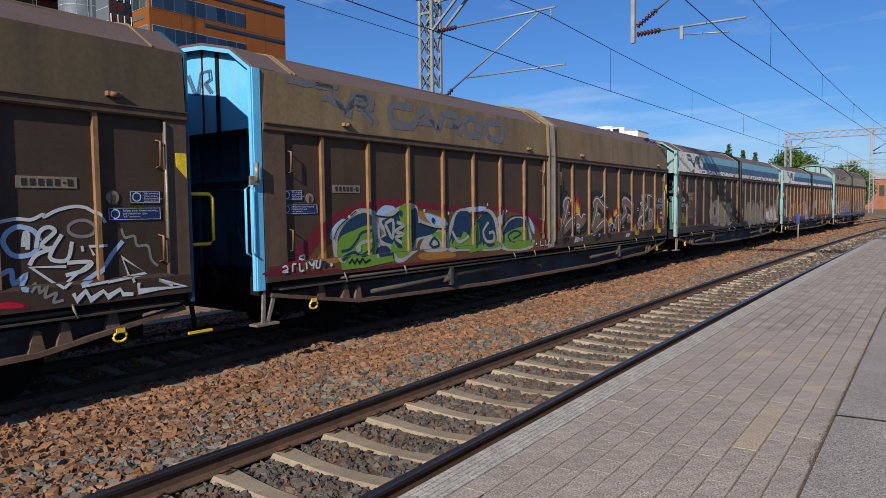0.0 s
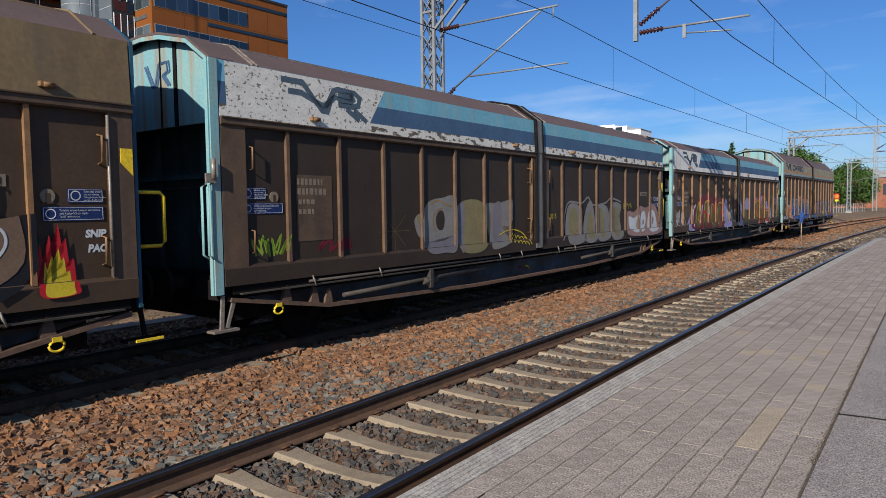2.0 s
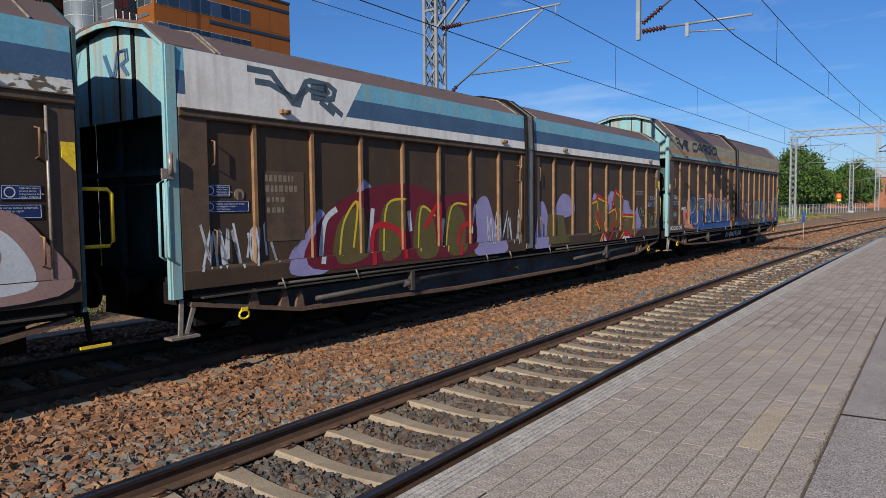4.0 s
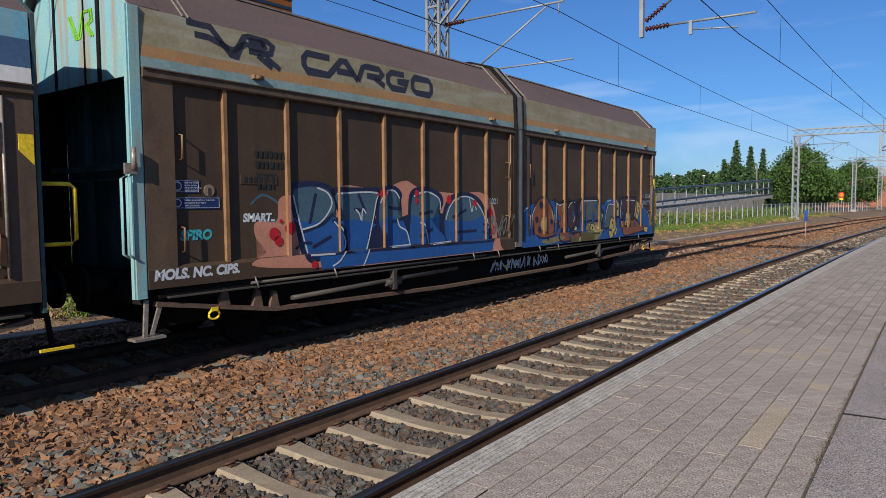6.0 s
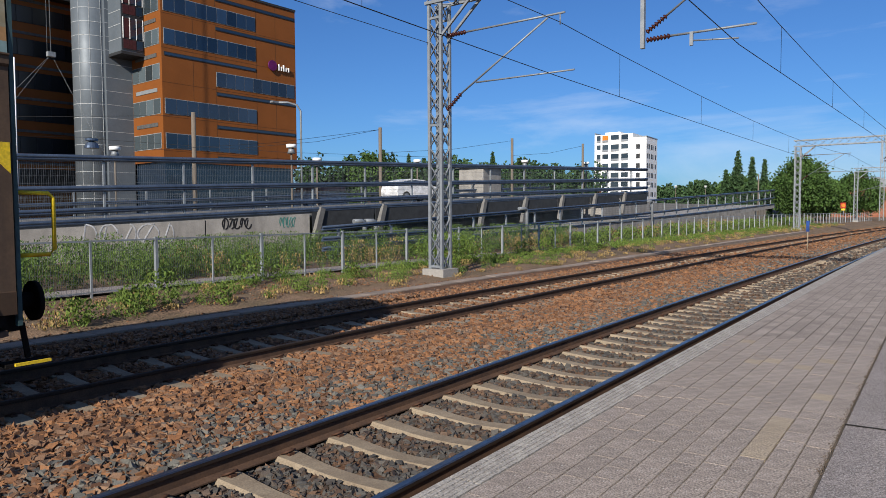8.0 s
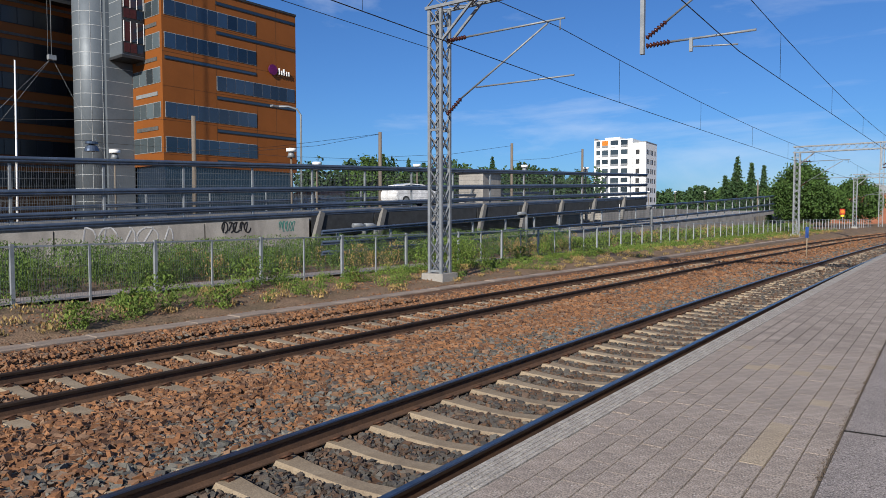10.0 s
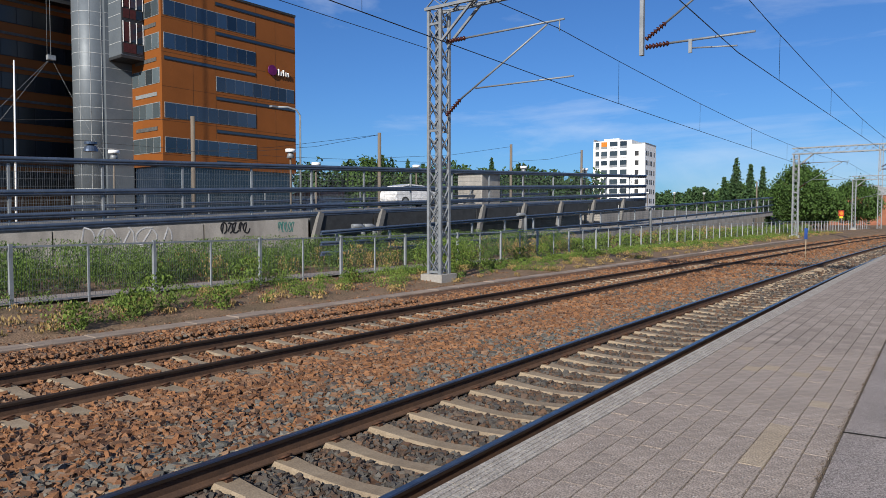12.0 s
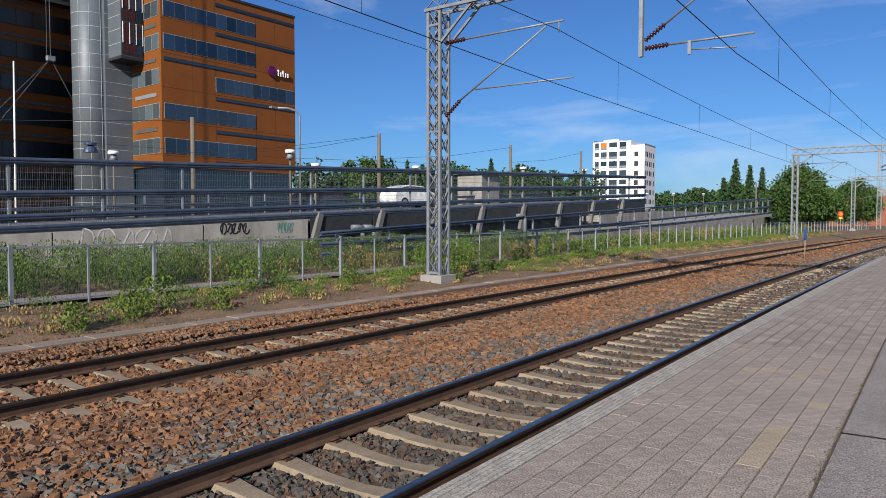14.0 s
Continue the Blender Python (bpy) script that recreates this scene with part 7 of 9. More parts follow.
m.stroke("white", 0.035, [(14.7, 1.86), (14.8, 1.89), (14.93, 1.91), (15.06, 1.9), (15.17, 1.95), (15.19, 1.93), (15.31, 1.99), (15.48, 2.03), (15.6, 2.02), (15.66, 1.99), (15.77, 1.92), (15.82, 1.85)])
m.stroke("white", 0.042, [(14.97, 1.63), (14.99, 1.76), (15.02, 1.75), (15.01, 1.6)], [(15.09, 1.61), (15.13, 1.77), (15.22, 1.82), (15.28, 1.77), (15.15, 1.65), (15.2, 1.6), (15.25, 1.61)], [(15.02, 1.44), (15.09, 1.54), (15.25, 1.6)], [(15.35, 1.74), (15.22, 1.51), (15.39, 1.47), (15.45, 1.66)], [(15.39, 1.44), (15.64, 1.43), (15.57, 1.35), (15.37, 1.31)])
m.stroke("white", 0.03, [(15.38, 1.4), (15.03, 1.42), (15.32, 1.18)], [(15.32, 1.18), (15.45, 1.29), (15.62, 1.41)], [(15.55, 1.61), (15.56, 1.55)], [(15.83, 1.6), (15.63, 1.6), (15.68, 1.5)], [(15.5, 1.18), (15.8, 1.21)], [(15.78, 1.2), (16.27, 1.26), (15.99, 1.46), (16.09, 1.17)], curve=False)
m.stroke("white", 0.04, [(16.14, 1.16), (16.14, 1.06), (16.38, 1.07), (16.74, 1.06), (16.39, 1.17), (16.57, 1.09)], [(15.41, 1.12), (15.44, 1.04), (15.54, 1.13), (15.59, 1.03), (15.73, 1.11), (15.78, 1.04), (15.92, 1.11), (15.95, 1.05), (16.07, 1.04)], curve=False)

# second wagon: green and silver piece, then chrome letters with flames
m = Mural(wagons[1])
m.blob("crimson", [(0.09, 1.08), (0.1, 1.15), (0.44, 1.25), (0.82, 1.53), (1.18, 1.79), (1.67, 1.99), (2.16, 2.08), (2.86, 2.13), (3.81, 2.06), (5.08, 1.99), (6.59, 1.98), (7.71, 1.82), (8.4, 1.42), (8.8, 0.97), (8.53, 0.91), (4.49, 0.97), (1.49, 1.01)])
m.blob("rust", [(0.59, 1.11), (0.9, 1.28), (1.21, 1.56), (1.52, 1.78), (2.16, 1.92), (2.86, 2.0), (3.81, 1.94), (5.08, 1.88), (6.59, 1.89), (7.58, 1.67), (8.06, 1.27), (8.17, 0.95), (4.49, 1.01), (2.0, 1.05)])
m.blob("amber", [(2.71, 1.82), (3.16, 1.94), (3.72, 1.9), (4.32, 1.76), (4.14, 1.64), (3.15, 1.67)], [(3.46, 1.18), (4.31, 1.16), (4.49, 1.05), (3.54, 1.06)], [(1.03, 1.21), (1.38, 1.46), (1.5, 1.24), (1.38, 1.16)])
m.blob("sky", [(1.32, 1.55), (1.39, 1.7), (1.59, 1.82), (1.65, 1.78), (1.46, 1.65), (1.39, 1.5)], [(2.39, 1.91), (2.57, 2.02), (2.82, 2.0), (2.84, 1.9), (2.45, 1.86)], [(3.67, 1.88), (4.06, 1.81), (4.36, 1.7), (4.3, 1.63), (3.88, 1.68)], [(5.0, 1.97), (5.65, 1.99), (5.63, 1.91), (5.08, 1.89)], [(6.15, 1.76), (6.4, 1.87), (6.31, 1.68), (6.21, 1.61)], [(7.47, 1.75), (7.71, 1.54), (7.73, 1.36), (7.58, 1.48)])
m.blob("silver", [(1.36, 1.49), (1.49, 1.72), (1.69, 1.83), (1.9, 1.96), (2.18, 1.97), (2.4, 1.88), (2.45, 1.6), (2.41, 1.18), (2.0, 1.14), (1.5, 1.15), (1.39, 1.32)], [(2.37, 1.82), (2.71, 1.91), (2.94, 2.0), (3.24, 2.06), (3.45, 2.0), (3.51, 1.8), (3.83, 1.69), (4.25, 1.61), (4.19, 1.51), (3.9, 1.45), (3.5, 1.41), (3.4, 1.25), (3.2, 1.16), (2.96, 1.06), (2.75, 1.09), (2.7, 1.3), (2.44, 1.38), (2.33, 1.46), (2.56, 1.55), (2.45, 1.69)])
m.blob("silver", [(3.52, 1.24), (3.66, 1.45), (3.9, 1.54), (4.26, 1.53), (4.31, 1.22), (3.87, 1.17)], [(4.27, 1.2), (4.45, 1.69), (4.62, 1.89), (4.89, 1.96), (5.1, 1.89), (5.19, 1.68), (5.48, 1.79), (5.72, 1.94), (5.97, 1.87), (6.15, 1.66), (6.25, 1.23), (6.14, 1.1), (5.37, 1.11), (4.77, 1.15)], [(6.21, 1.1), (6.37, 1.56), (6.68, 1.74), (7.17, 1.78), (7.45, 1.58), (7.54, 1.07)])
m.blob("teal", [(2.51, 1.77), (2.79, 1.84), (2.97, 1.91), (3.22, 1.96), (3.38, 1.91), (3.42, 1.75), (3.68, 1.66), (4.01, 1.6), (3.96, 1.52), (3.73, 1.48), (3.42, 1.44), (3.34, 1.31), (3.18, 1.24), (2.99, 1.16), (2.82, 1.18), (2.78, 1.35), (2.57, 1.42), (2.48, 1.48), (2.67, 1.55), (2.58, 1.66)], [(4.41, 1.25), (4.56, 1.67), (4.71, 1.85), (4.94, 1.91), (5.13, 1.85), (5.21, 1.67), (5.45, 1.76), (5.65, 1.89), (5.87, 1.83), (6.02, 1.65), (6.11, 1.28), (6.01, 1.18), (5.36, 1.18), (4.84, 1.21)], [(6.31, 1.16), (6.45, 1.54), (6.71, 1.7), (7.12, 1.73), (7.36, 1.56), (7.44, 1.13)])
m.blob("green", [(2.72, 1.3), (2.85, 1.44), (3.18, 1.47), (3.38, 1.42), (3.17, 1.22), (2.96, 1.14), (2.81, 1.16)], [(2.85, 1.68), (3.16, 1.82), (3.39, 1.76), (3.37, 1.55), (3.03, 1.53)], [(4.42, 1.23), (4.61, 1.47), (4.97, 1.49), (5.19, 1.19)], [(5.51, 1.15), (5.64, 1.37), (5.99, 1.42), (6.12, 1.17)])
m.blob("teal", [(1.47, 1.48), (1.6, 1.7), (1.89, 1.87), (2.16, 1.89), (2.23, 1.64), (1.78, 1.6), (1.57, 1.35)], [(2.83, 1.83), (3.04, 1.96), (3.22, 1.82), (3.18, 1.4), (2.95, 1.29), (2.79, 1.49)], [(3.28, 1.86), (3.4, 1.98), (3.47, 1.82), (3.43, 1.48), (3.27, 1.39)])
m.blob("teal", [(4.48, 1.29), (4.6, 1.78), (4.85, 1.91), (4.96, 1.69), (4.8, 1.41), (4.6, 1.2)], [(5.48, 1.56), (5.65, 1.78), (5.86, 1.76), (5.94, 1.24), (5.6, 1.21)], [(6.39, 1.44), (6.68, 1.68), (7.07, 1.72), (7.29, 1.56), (6.72, 1.43)], [(2.38, 1.32), (2.61, 1.35), (2.72, 1.21), (2.69, 1.1), (2.38, 1.16)])
m.blob("green", [(1.51, 1.51), (1.82, 1.63), (2.23, 1.68), (2.27, 1.2), (1.53, 1.18)], [(2.98, 2.0), (3.19, 2.04), (3.23, 1.71), (3.05, 1.65), (2.95, 1.85)], [(3.06, 1.6), (3.2, 1.65), (3.18, 1.28), (3.01, 1.33)], [(3.86, 1.49), (4.14, 1.54), (4.19, 1.35), (4.0, 1.44)], [(5.15, 1.57), (5.4, 1.68), (5.43, 1.27), (5.15, 1.24)], [(6.39, 1.39), (7.29, 1.53), (7.39, 1.12), (6.41, 1.11)], [(4.49, 1.25), (4.65, 1.41), (4.83, 1.35), (4.72, 1.19)])
m.plain("green", [(1.47, 1.15), (2.69, 1.19), (2.72, 1.09), (2.0, 1.04), (1.49, 1.04)], [(4.98, 1.09), (5.47, 1.13), (5.47, 1.24), (4.99, 1.22)], [(6.77, 1.08), (7.62, 1.13), (7.62, 1.19), (6.77, 1.16)])
m.stroke("teal", 0.045, [(1.55, 1.32), (1.75, 1.35), (1.92, 1.49), (2.01, 1.59), (2.26, 1.63)], [(1.5, 1.19), (1.81, 1.29), (2.0, 1.23), (2.23, 1.33)], [(3.79, 1.32), (3.93, 1.43), (4.08, 1.31), (3.93, 1.26), (3.79, 1.32)], [(6.72, 1.21), (6.56, 1.36), (6.84, 1.46), (7.11, 1.39), (6.77, 1.29)], [(5.23, 1.17), (5.33, 1.39), (5.23, 1.57)])
m.stroke("silver", 0.06, [(2.88, 1.74), (3.05, 1.68), (2.85, 1.59), (3.04, 1.53), (2.85, 1.48), (3.01, 1.38)], [(2.58, 1.72), (2.78, 1.77), (2.76, 1.48), (2.58, 1.72)], [(5.78, 1.67), (5.58, 1.49), (5.7, 1.29), (5.99, 1.3), (5.97, 1.46), (5.79, 1.45)], [(2.28, 1.47), (2.01, 1.43), (1.9, 1.35)], [(4.5, 1.53), (4.72, 1.32), (5.07, 1.42)])
m.stroke("black", 0.02, [(2.34, 1.86), (2.71, 1.83), (2.89, 1.89)], [(3.5, 1.71), (3.88, 1.62), (4.21, 1.58)], [(5.08, 1.82), (5.38, 1.86), (5.74, 1.87)], [(6.35, 1.58), (6.7, 1.77), (7.22, 1.78)], [(1.39, 1.51), (1.51, 1.7), (1.89, 1.94)])
m.stroke("black", 0.03, [(1.64, 1.13), (1.71, 1.19), (1.76, 1.12), (1.82, 1.19), (1.87, 1.12), (1.95, 1.19), (2.0, 1.12), (2.13, 1.16)], curve=False)
m.dots("silver", (1.93, 1.34, 0.06))
m.dots("teal", (2.98, 1.89, 0.05), (3.9, 1.75, 0.05), (1.12, 1.16, 0.05), (4.88, 1.8, 0.05))
m.dots("white", (1.73, 1.85, 0.028), (3.64, 1.93, 0.028), (4.38, 1.87, 0.028), (5.74, 2.03, 0.028), (6.36, 1.89, 0.028), (6.49, 1.89, 0.028), (7.68, 1.44, 0.028), (7.68, 1.14, 0.028), (1.26, 1.14, 0.028))
m.stroke("white", 0.028, [(0.32, 1.17), (0.38, 1.19), (0.41, 1.14), (0.33, 1.11), (0.42, 1.1)], [(0.5, 1.1), (0.51, 1.2), (0.57, 1.2)], [(0.63, 1.21), (0.64, 1.1), (0.71, 1.1)], [(0.68, 1.29), (0.78, 1.31), (0.77, 1.25), (0.68, 1.27)], [(0.76, 1.21), (0.77, 1.11)], [(0.81, 1.22), (0.87, 1.16), (0.93, 1.24), (0.89, 1.11)], [(0.97, 1.23), (0.95, 1.13), (1.01, 1.12), (1.04, 1.24)])
m.stroke("white", 0.02, [(7.89, 1.2), (7.86, 1.1), (8.03, 1.09)], [(8.11, 1.21), (8.11, 1.09), (8.25, 1.09)], [(8.37, 1.23), (8.28, 1.15), (8.42, 1.1), (8.51, 1.19), (8.37, 1.23)])
m.shift, m.lift = -0.15, 0.06
flames = [(9.1, 1.44, 0.28, 0.38), (10.05, 1.72, 0.5, 0.6), (12.27, 1.47, 0.3, 0.32), (12.65, 1.65, 0.36, 0.36), (14.16, 1.08, 0.28, 0.47), (14.13, 1.08, 0.32, 0.47), (16.12, 1.07, 0.34, 0.74)]
TONGUES = [(-0.5, 0.0), (-0.52, 0.35), (-0.45, 0.72), (-0.36, 0.45), (-0.28, 0.5), (-0.2, 0.85), (-0.1, 0.55), (0.0, 0.62), (0.05, 1.0), (0.16, 0.6), (0.24, 0.8), (0.33, 0.42), (0.44, 0.5), (0.5, 0.15), (0.46, 0.0)]
fill = [
    [(9.38, 1.87), (9.45, 2.01), (9.6, 2.06)],
    [(9.58, 2.05), (9.44, 1.77), (9.32, 1.53), (9.13, 1.26)],
    [(9.11, 1.27), (9.53, 1.45), (9.99, 1.62), (10.33, 1.51), (10.54, 1.67)],
    [(10.03, 1.44), (10.28, 1.36)],
    [(11.11, 1.92), (11.27, 2.05), (11.54, 1.99), (11.81, 1.81)],
    [(11.3, 1.99), (11.17, 1.61), (11.03, 1.26)],
    [(11.03, 1.26), (11.46, 1.4), (11.85, 1.47), (12.25, 1.22)],
    [(11.31, 1.64), (11.53, 1.57)],
    [(12.62, 1.25), (12.69, 1.54), (12.98, 1.61)],
    [(13.16, 2.03), (13.32, 1.83), (13.27, 1.63), (12.78, 1.37)],
    [(13.16, 2.06), (13.58, 2.0), (13.97, 1.76)],
    [(13.48, 1.57), (13.8, 1.52)],
    [(14.75, 2.02), (14.85, 1.73), (14.56, 1.49), (14.63, 1.27)],
    [(15.31, 2.19), (15.26, 1.92), (14.68, 1.74), (14.53, 1.41), (14.66, 1.25)],
    [(15.33, 1.81), (15.43, 1.53), (15.27, 1.31), (14.87, 1.29)],
    [(15.64, 1.85), (15.67, 1.46), (15.38, 1.25)]]
m.stroke("black", 0.54, *fill)
m.blob("red", *[[(x + a * w * 1.1, z - 0.03 + b * h) for a, b in TONGUES] for x, z, w, h in flames])
m.blob("yellow", *[[(x + a * w * 0.8, z - 0.03 + b * h * 0.66) for a, b in TONGUES] for x, z, w, h in flames])
m.stroke("tan", 0.27, *fill)
m.stroke("white", 0.030, *[
    [(9.36, 1.81), (9.32, 1.95), (9.38, 2.07), (9.5, 2.12), (9.65, 2.11), (9.72, 2.02)],
    [(9.59, 2.04), (9.48, 1.8), (9.37, 1.57)],
    [(9.11, 1.38), (9.28, 1.47), (9.34, 1.57)],
    [(9.41, 1.42), (9.6, 1.55), (9.95, 1.68), (10.17, 1.71), (10.34, 1.62), (10.45, 1.71), (10.57, 1.69)],
    [(10.23, 1.39), (10.1, 1.37), (10.06, 1.44), (10.14, 1.47), (10.25, 1.42)],
    [(11.11, 1.87), (11.08, 1.99), (11.21, 2.1), (11.39, 2.11), (11.61, 1.99), (11.84, 1.87)],
    [(11.33, 2.01), (11.26, 1.77), (11.13, 1.56), (11.01, 1.38)],
    [(11.31, 1.64), (11.38, 1.72), (11.48, 1.68)],
    [(11.3, 1.34), (11.65, 1.49), (11.85, 1.53), (12.05, 1.46), (12.15, 1.36), (12.33, 1.43), (12.46, 1.37), (12.36, 1.23)],
    [(11.52, 2.15), (11.68, 2.19), (11.75, 2.39)],
    [(13.07, 1.92), (13.12, 2.09), (13.37, 2.14), (13.71, 2.03), (13.99, 1.85)],
    [(13.28, 1.94), (13.4, 1.71), (13.1, 1.55), (12.82, 1.43)],
    [(12.58, 1.21), (12.55, 1.44), (12.71, 1.62), (12.98, 1.67)],
    [(13.48, 1.55), (13.61, 1.65), (13.77, 1.58), (13.71, 1.47)],
    [(14.74, 2.24), (14.75, 2.02), (14.55, 1.97), (14.85, 1.8), (14.74, 1.61), (14.49, 1.5), (14.43, 1.31), (14.58, 1.2)],
    [(14.66, 2.26), (14.69, 2.03), (14.52, 2.01), (14.75, 1.95), (14.68, 1.81), (14.96, 1.76), (15.2, 1.86)],
    [(14.42, 1.19), (14.34, 1.37), (14.45, 1.52), (14.71, 1.62)],
    [(15.1, 1.81), (15.23, 1.97), (15.19, 2.22), (15.54, 2.2), (15.59, 2.15)],
    [(15.37, 1.82), (15.6, 1.74), (15.63, 1.57), (15.47, 1.41), (15.3, 1.51), (15.39, 1.79)],
    [(14.59, 1.36), (14.73, 1.29), (14.91, 1.36)]])
m.stroke("white", 0.020, *[
    [(9.57, 1.76), (9.65, 1.77)],
    [(9.58, 1.72), (9.64, 1.73)],
    [(9.81, 1.49), (9.89, 1.49)],
    [(9.81, 1.45), (9.88, 1.46)],
    [(11.94, 1.87), (12.06, 1.88)],
    [(11.95, 1.83), (12.05, 1.83)],
    [(14.26, 1.83), (14.44, 1.84)],
    [(14.28, 1.77), (14.43, 1.78)],
    [(13.1, 1.33), (13.25, 1.33)],
    [(13.11, 1.28), (13.24, 1.28)],
    [(10.92, 1.19), (11.02, 1.19)],
    [(10.93, 1.14), (11.01, 1.15)],
    [(11.26, 1.16), (11.37, 1.16)],
    [(11.27, 1.11), (11.36, 1.12)]], curve=False)

# third wagon: faded pieces
m = Mural(wagons[2], -0.12, 0.07)
m.stroke("lime", 0.03, *loops(31, 0.65, 1.3, 1.25, 1.55, 4))
m.stroke("crimson", 0.05, *loops(32, 1.9, 2.6, 1.25, 1.45, 3))
m.stroke("moss", 0.010, *[[(3.6, 1.5), (3.6 + 0.4 * math.cos(t), 1.5 + 0.38 * math.sin(t))] for t in [i * math.pi / 4 for i in range(8)]])
m.blob("faded", *[
    [(4.28, 1.53), (4.41, 1.87), (4.61, 2.02), (4.99, 2.07), (5.21, 2.11), (5.34, 2.0), (5.33, 1.13), (4.95, 1.06), (4.46, 1.1)],
    [(6.39, 1.91), (6.9, 1.96), (7.48, 2.01), (7.32, 1.5), (7.07, 1.47), (7.31, 1.15), (6.64, 1.02), (6.53, 1.28)],
    [(4.12, 1.67), (4.29, 1.77), (4.3, 1.39), (4.2, 1.43)]])
m.blob("fade_yellow", *[
    [(5.43, 1.92), (6.34, 1.95), (6.36, 1.09), (5.44, 1.09)],
    [(4.18, 1.72), (4.28, 1.75), (4.29, 1.56)]])
m.blob("lilac_faded", *[
    [(5.47, 1.88), (5.67, 1.9), (5.59, 1.11), (5.46, 1.11)],
    [(4.46, 1.28), (4.96, 1.27), (5.32, 1.36), (5.33, 1.13), (4.95, 1.06), (4.49, 1.1)],
    [(6.73, 1.9), (7.02, 1.93), (7.0, 1.25), (6.7, 1.19)]])
m.blob("panel", [(4.74, 1.67), (4.82, 1.81), (4.96, 1.82), (5.01, 1.66), (4.95, 1.49), (4.8, 1.5)])
m.stroke("fade_orange", 0.022, *[
    [(4.57, 1.93), (4.82, 2.02), (5.07, 1.93), (5.25, 1.92)],
    [(4.69, 1.47), (4.66, 1.72), (4.79, 1.84), (4.94, 1.88)],
    [(5.71, 1.92), (5.75, 1.65)],
    [(5.97, 1.94), (5.89, 1.32)],
    [(6.12, 1.91), (6.16, 1.39)],
    [(6.9, 1.99), (7.01, 1.56), (7.25, 1.37)],
    [(6.61, 1.78), (6.53, 1.28)]])
m.stroke("yellow", 0.022, *[[(7.3 + 0.16 * i, 1.12 + 0.1 * (j % 2)), (7.38 + 0.16 * i, 1.22 + 0.1 * (j % 2) - 0.03 * i), (7.46 + 0.16 * i, 1.12 + 0.1 * (j % 2) - 0.02 * i)] for i in range(5) for j in range(2)], [(6.9, 1.3), (7.4, 1.4), (7.9, 1.3), (8.2, 1.05)])
m.stroke("faded", 0.05, [(9.75, 1.05), (9.9, 1.3), (9.95, 1.7), (10.2, 1.98), (10.9, 1.95), (11.3, 2.1), (11.6, 1.9), (12.4, 1.95), (12.8, 2.08), (13.5, 1.98)])
m.blob("faded", [(10.05, 1.0), (10.1, 1.85), (10.7, 1.9), (10.9, 1.5), (11.0, 1.0)], [(11.0, 1.0), (11.1, 1.7), (11.45, 2.02), (11.7, 1.6), (11.75, 1.0)], [(11.8, 1.0), (11.8, 1.85), (12.5, 1.85), (12.7, 1.4), (12.6, 1.0)], [(12.75, 1.0), (12.75, 1.9), (13.5, 1.9), (13.4, 1.5), (13.55, 1.0)])
m.blob("fade_yellow", [(10.2, 1.2), (10.25, 1.8), (10.6, 1.75), (10.6, 1.2)], [(11.2, 1.1), (11.3, 1.6), (11.5, 1.7), (11.6, 1.1)], [(11.95, 1.1), (11.95, 1.75), (12.3, 1.7), (12.3, 1.1)], [(12.9, 1.1), (12.95, 1.8), (13.3, 1.75), (13.3, 1.1)])
m.dots("tan", *[(10.3 + 0.33 * i, 1.25 + 0.1 * math.sin(i * 3), 0.035) for i in range(10)])
m.stroke("yellow", 0.015, *loops(37, 13.6, 14.4, 1.78, 1.95, 5))
m.blob("fade_pink", [(14.1, 1.0), (13.9, 1.3), (14.0, 1.7), (14.5, 1.68), (15.0, 1.85), (15.5, 1.8), (16.2, 1.9), (16.6, 1.6), (16.7, 1.0)])
m.blob("white", [(14.2, 1.2), (14.1, 1.55), (14.5, 1.5), (14.9, 1.6), (14.7, 1.3), (14.8, 1.1), (14.5, 1.08)], [(15.0, 1.1), (15.1, 1.6), (15.4, 1.68), (15.5, 1.4), (15.3, 1.15)], [(15.7, 1.1), (15.75, 1.65), (16.2, 1.7), (16.5, 1.3), (16.4, 1.08)])
m.blob("fade_pink", [(15.95, 1.3), (16.0, 1.5), (16.2, 1.48), (16.15, 1.3)], [(15.2, 1.3), (15.25, 1.45), (15.35, 1.4), (15.32, 1.3)])

# fourth wagon: red, white and violet pieces
m = Mural(wagons[3], -0.08, 0.03)
m.stroke("white", 0.035, *loops(41, 0.35, 1.6, 1.15, 1.75, 7))
m.blob("lilac", [(1.8, 1.0), (1.85, 1.3), (2.1, 1.5), (2.4, 1.9), (2.6, 1.6), (2.5, 1.0)], [(3.1, 1.6), (3.3, 2.35), (3.7, 2.0), (3.6, 1.5)], [(6.4, 1.0), (6.5, 1.9), (6.9, 2.1), (7.2, 1.6), (7.6, 1.0)])
m.blob("crimson", [(2.2, 1.05), (2.3, 1.6), (2.8, 2.0), (3.6, 2.25), (4.6, 2.3), (5.4, 2.1), (6.2, 2.15), (6.5, 1.7), (6.3, 1.05), (4, 1.02)])
m.blob("moss", [(2.7, 1.1), (2.8, 1.7), (3.3, 1.9), (3.4, 1.2)], [(3.7, 1.1), (3.8, 1.9), (4.3, 2.0), (4.2, 1.2)], [(4.6, 1.1), (4.7, 1.9), (5.1, 1.8), (5.2, 1.1)], [(5.5, 1.1), (5.6, 1.9), (6.1, 1.8), (6.1, 1.1)])
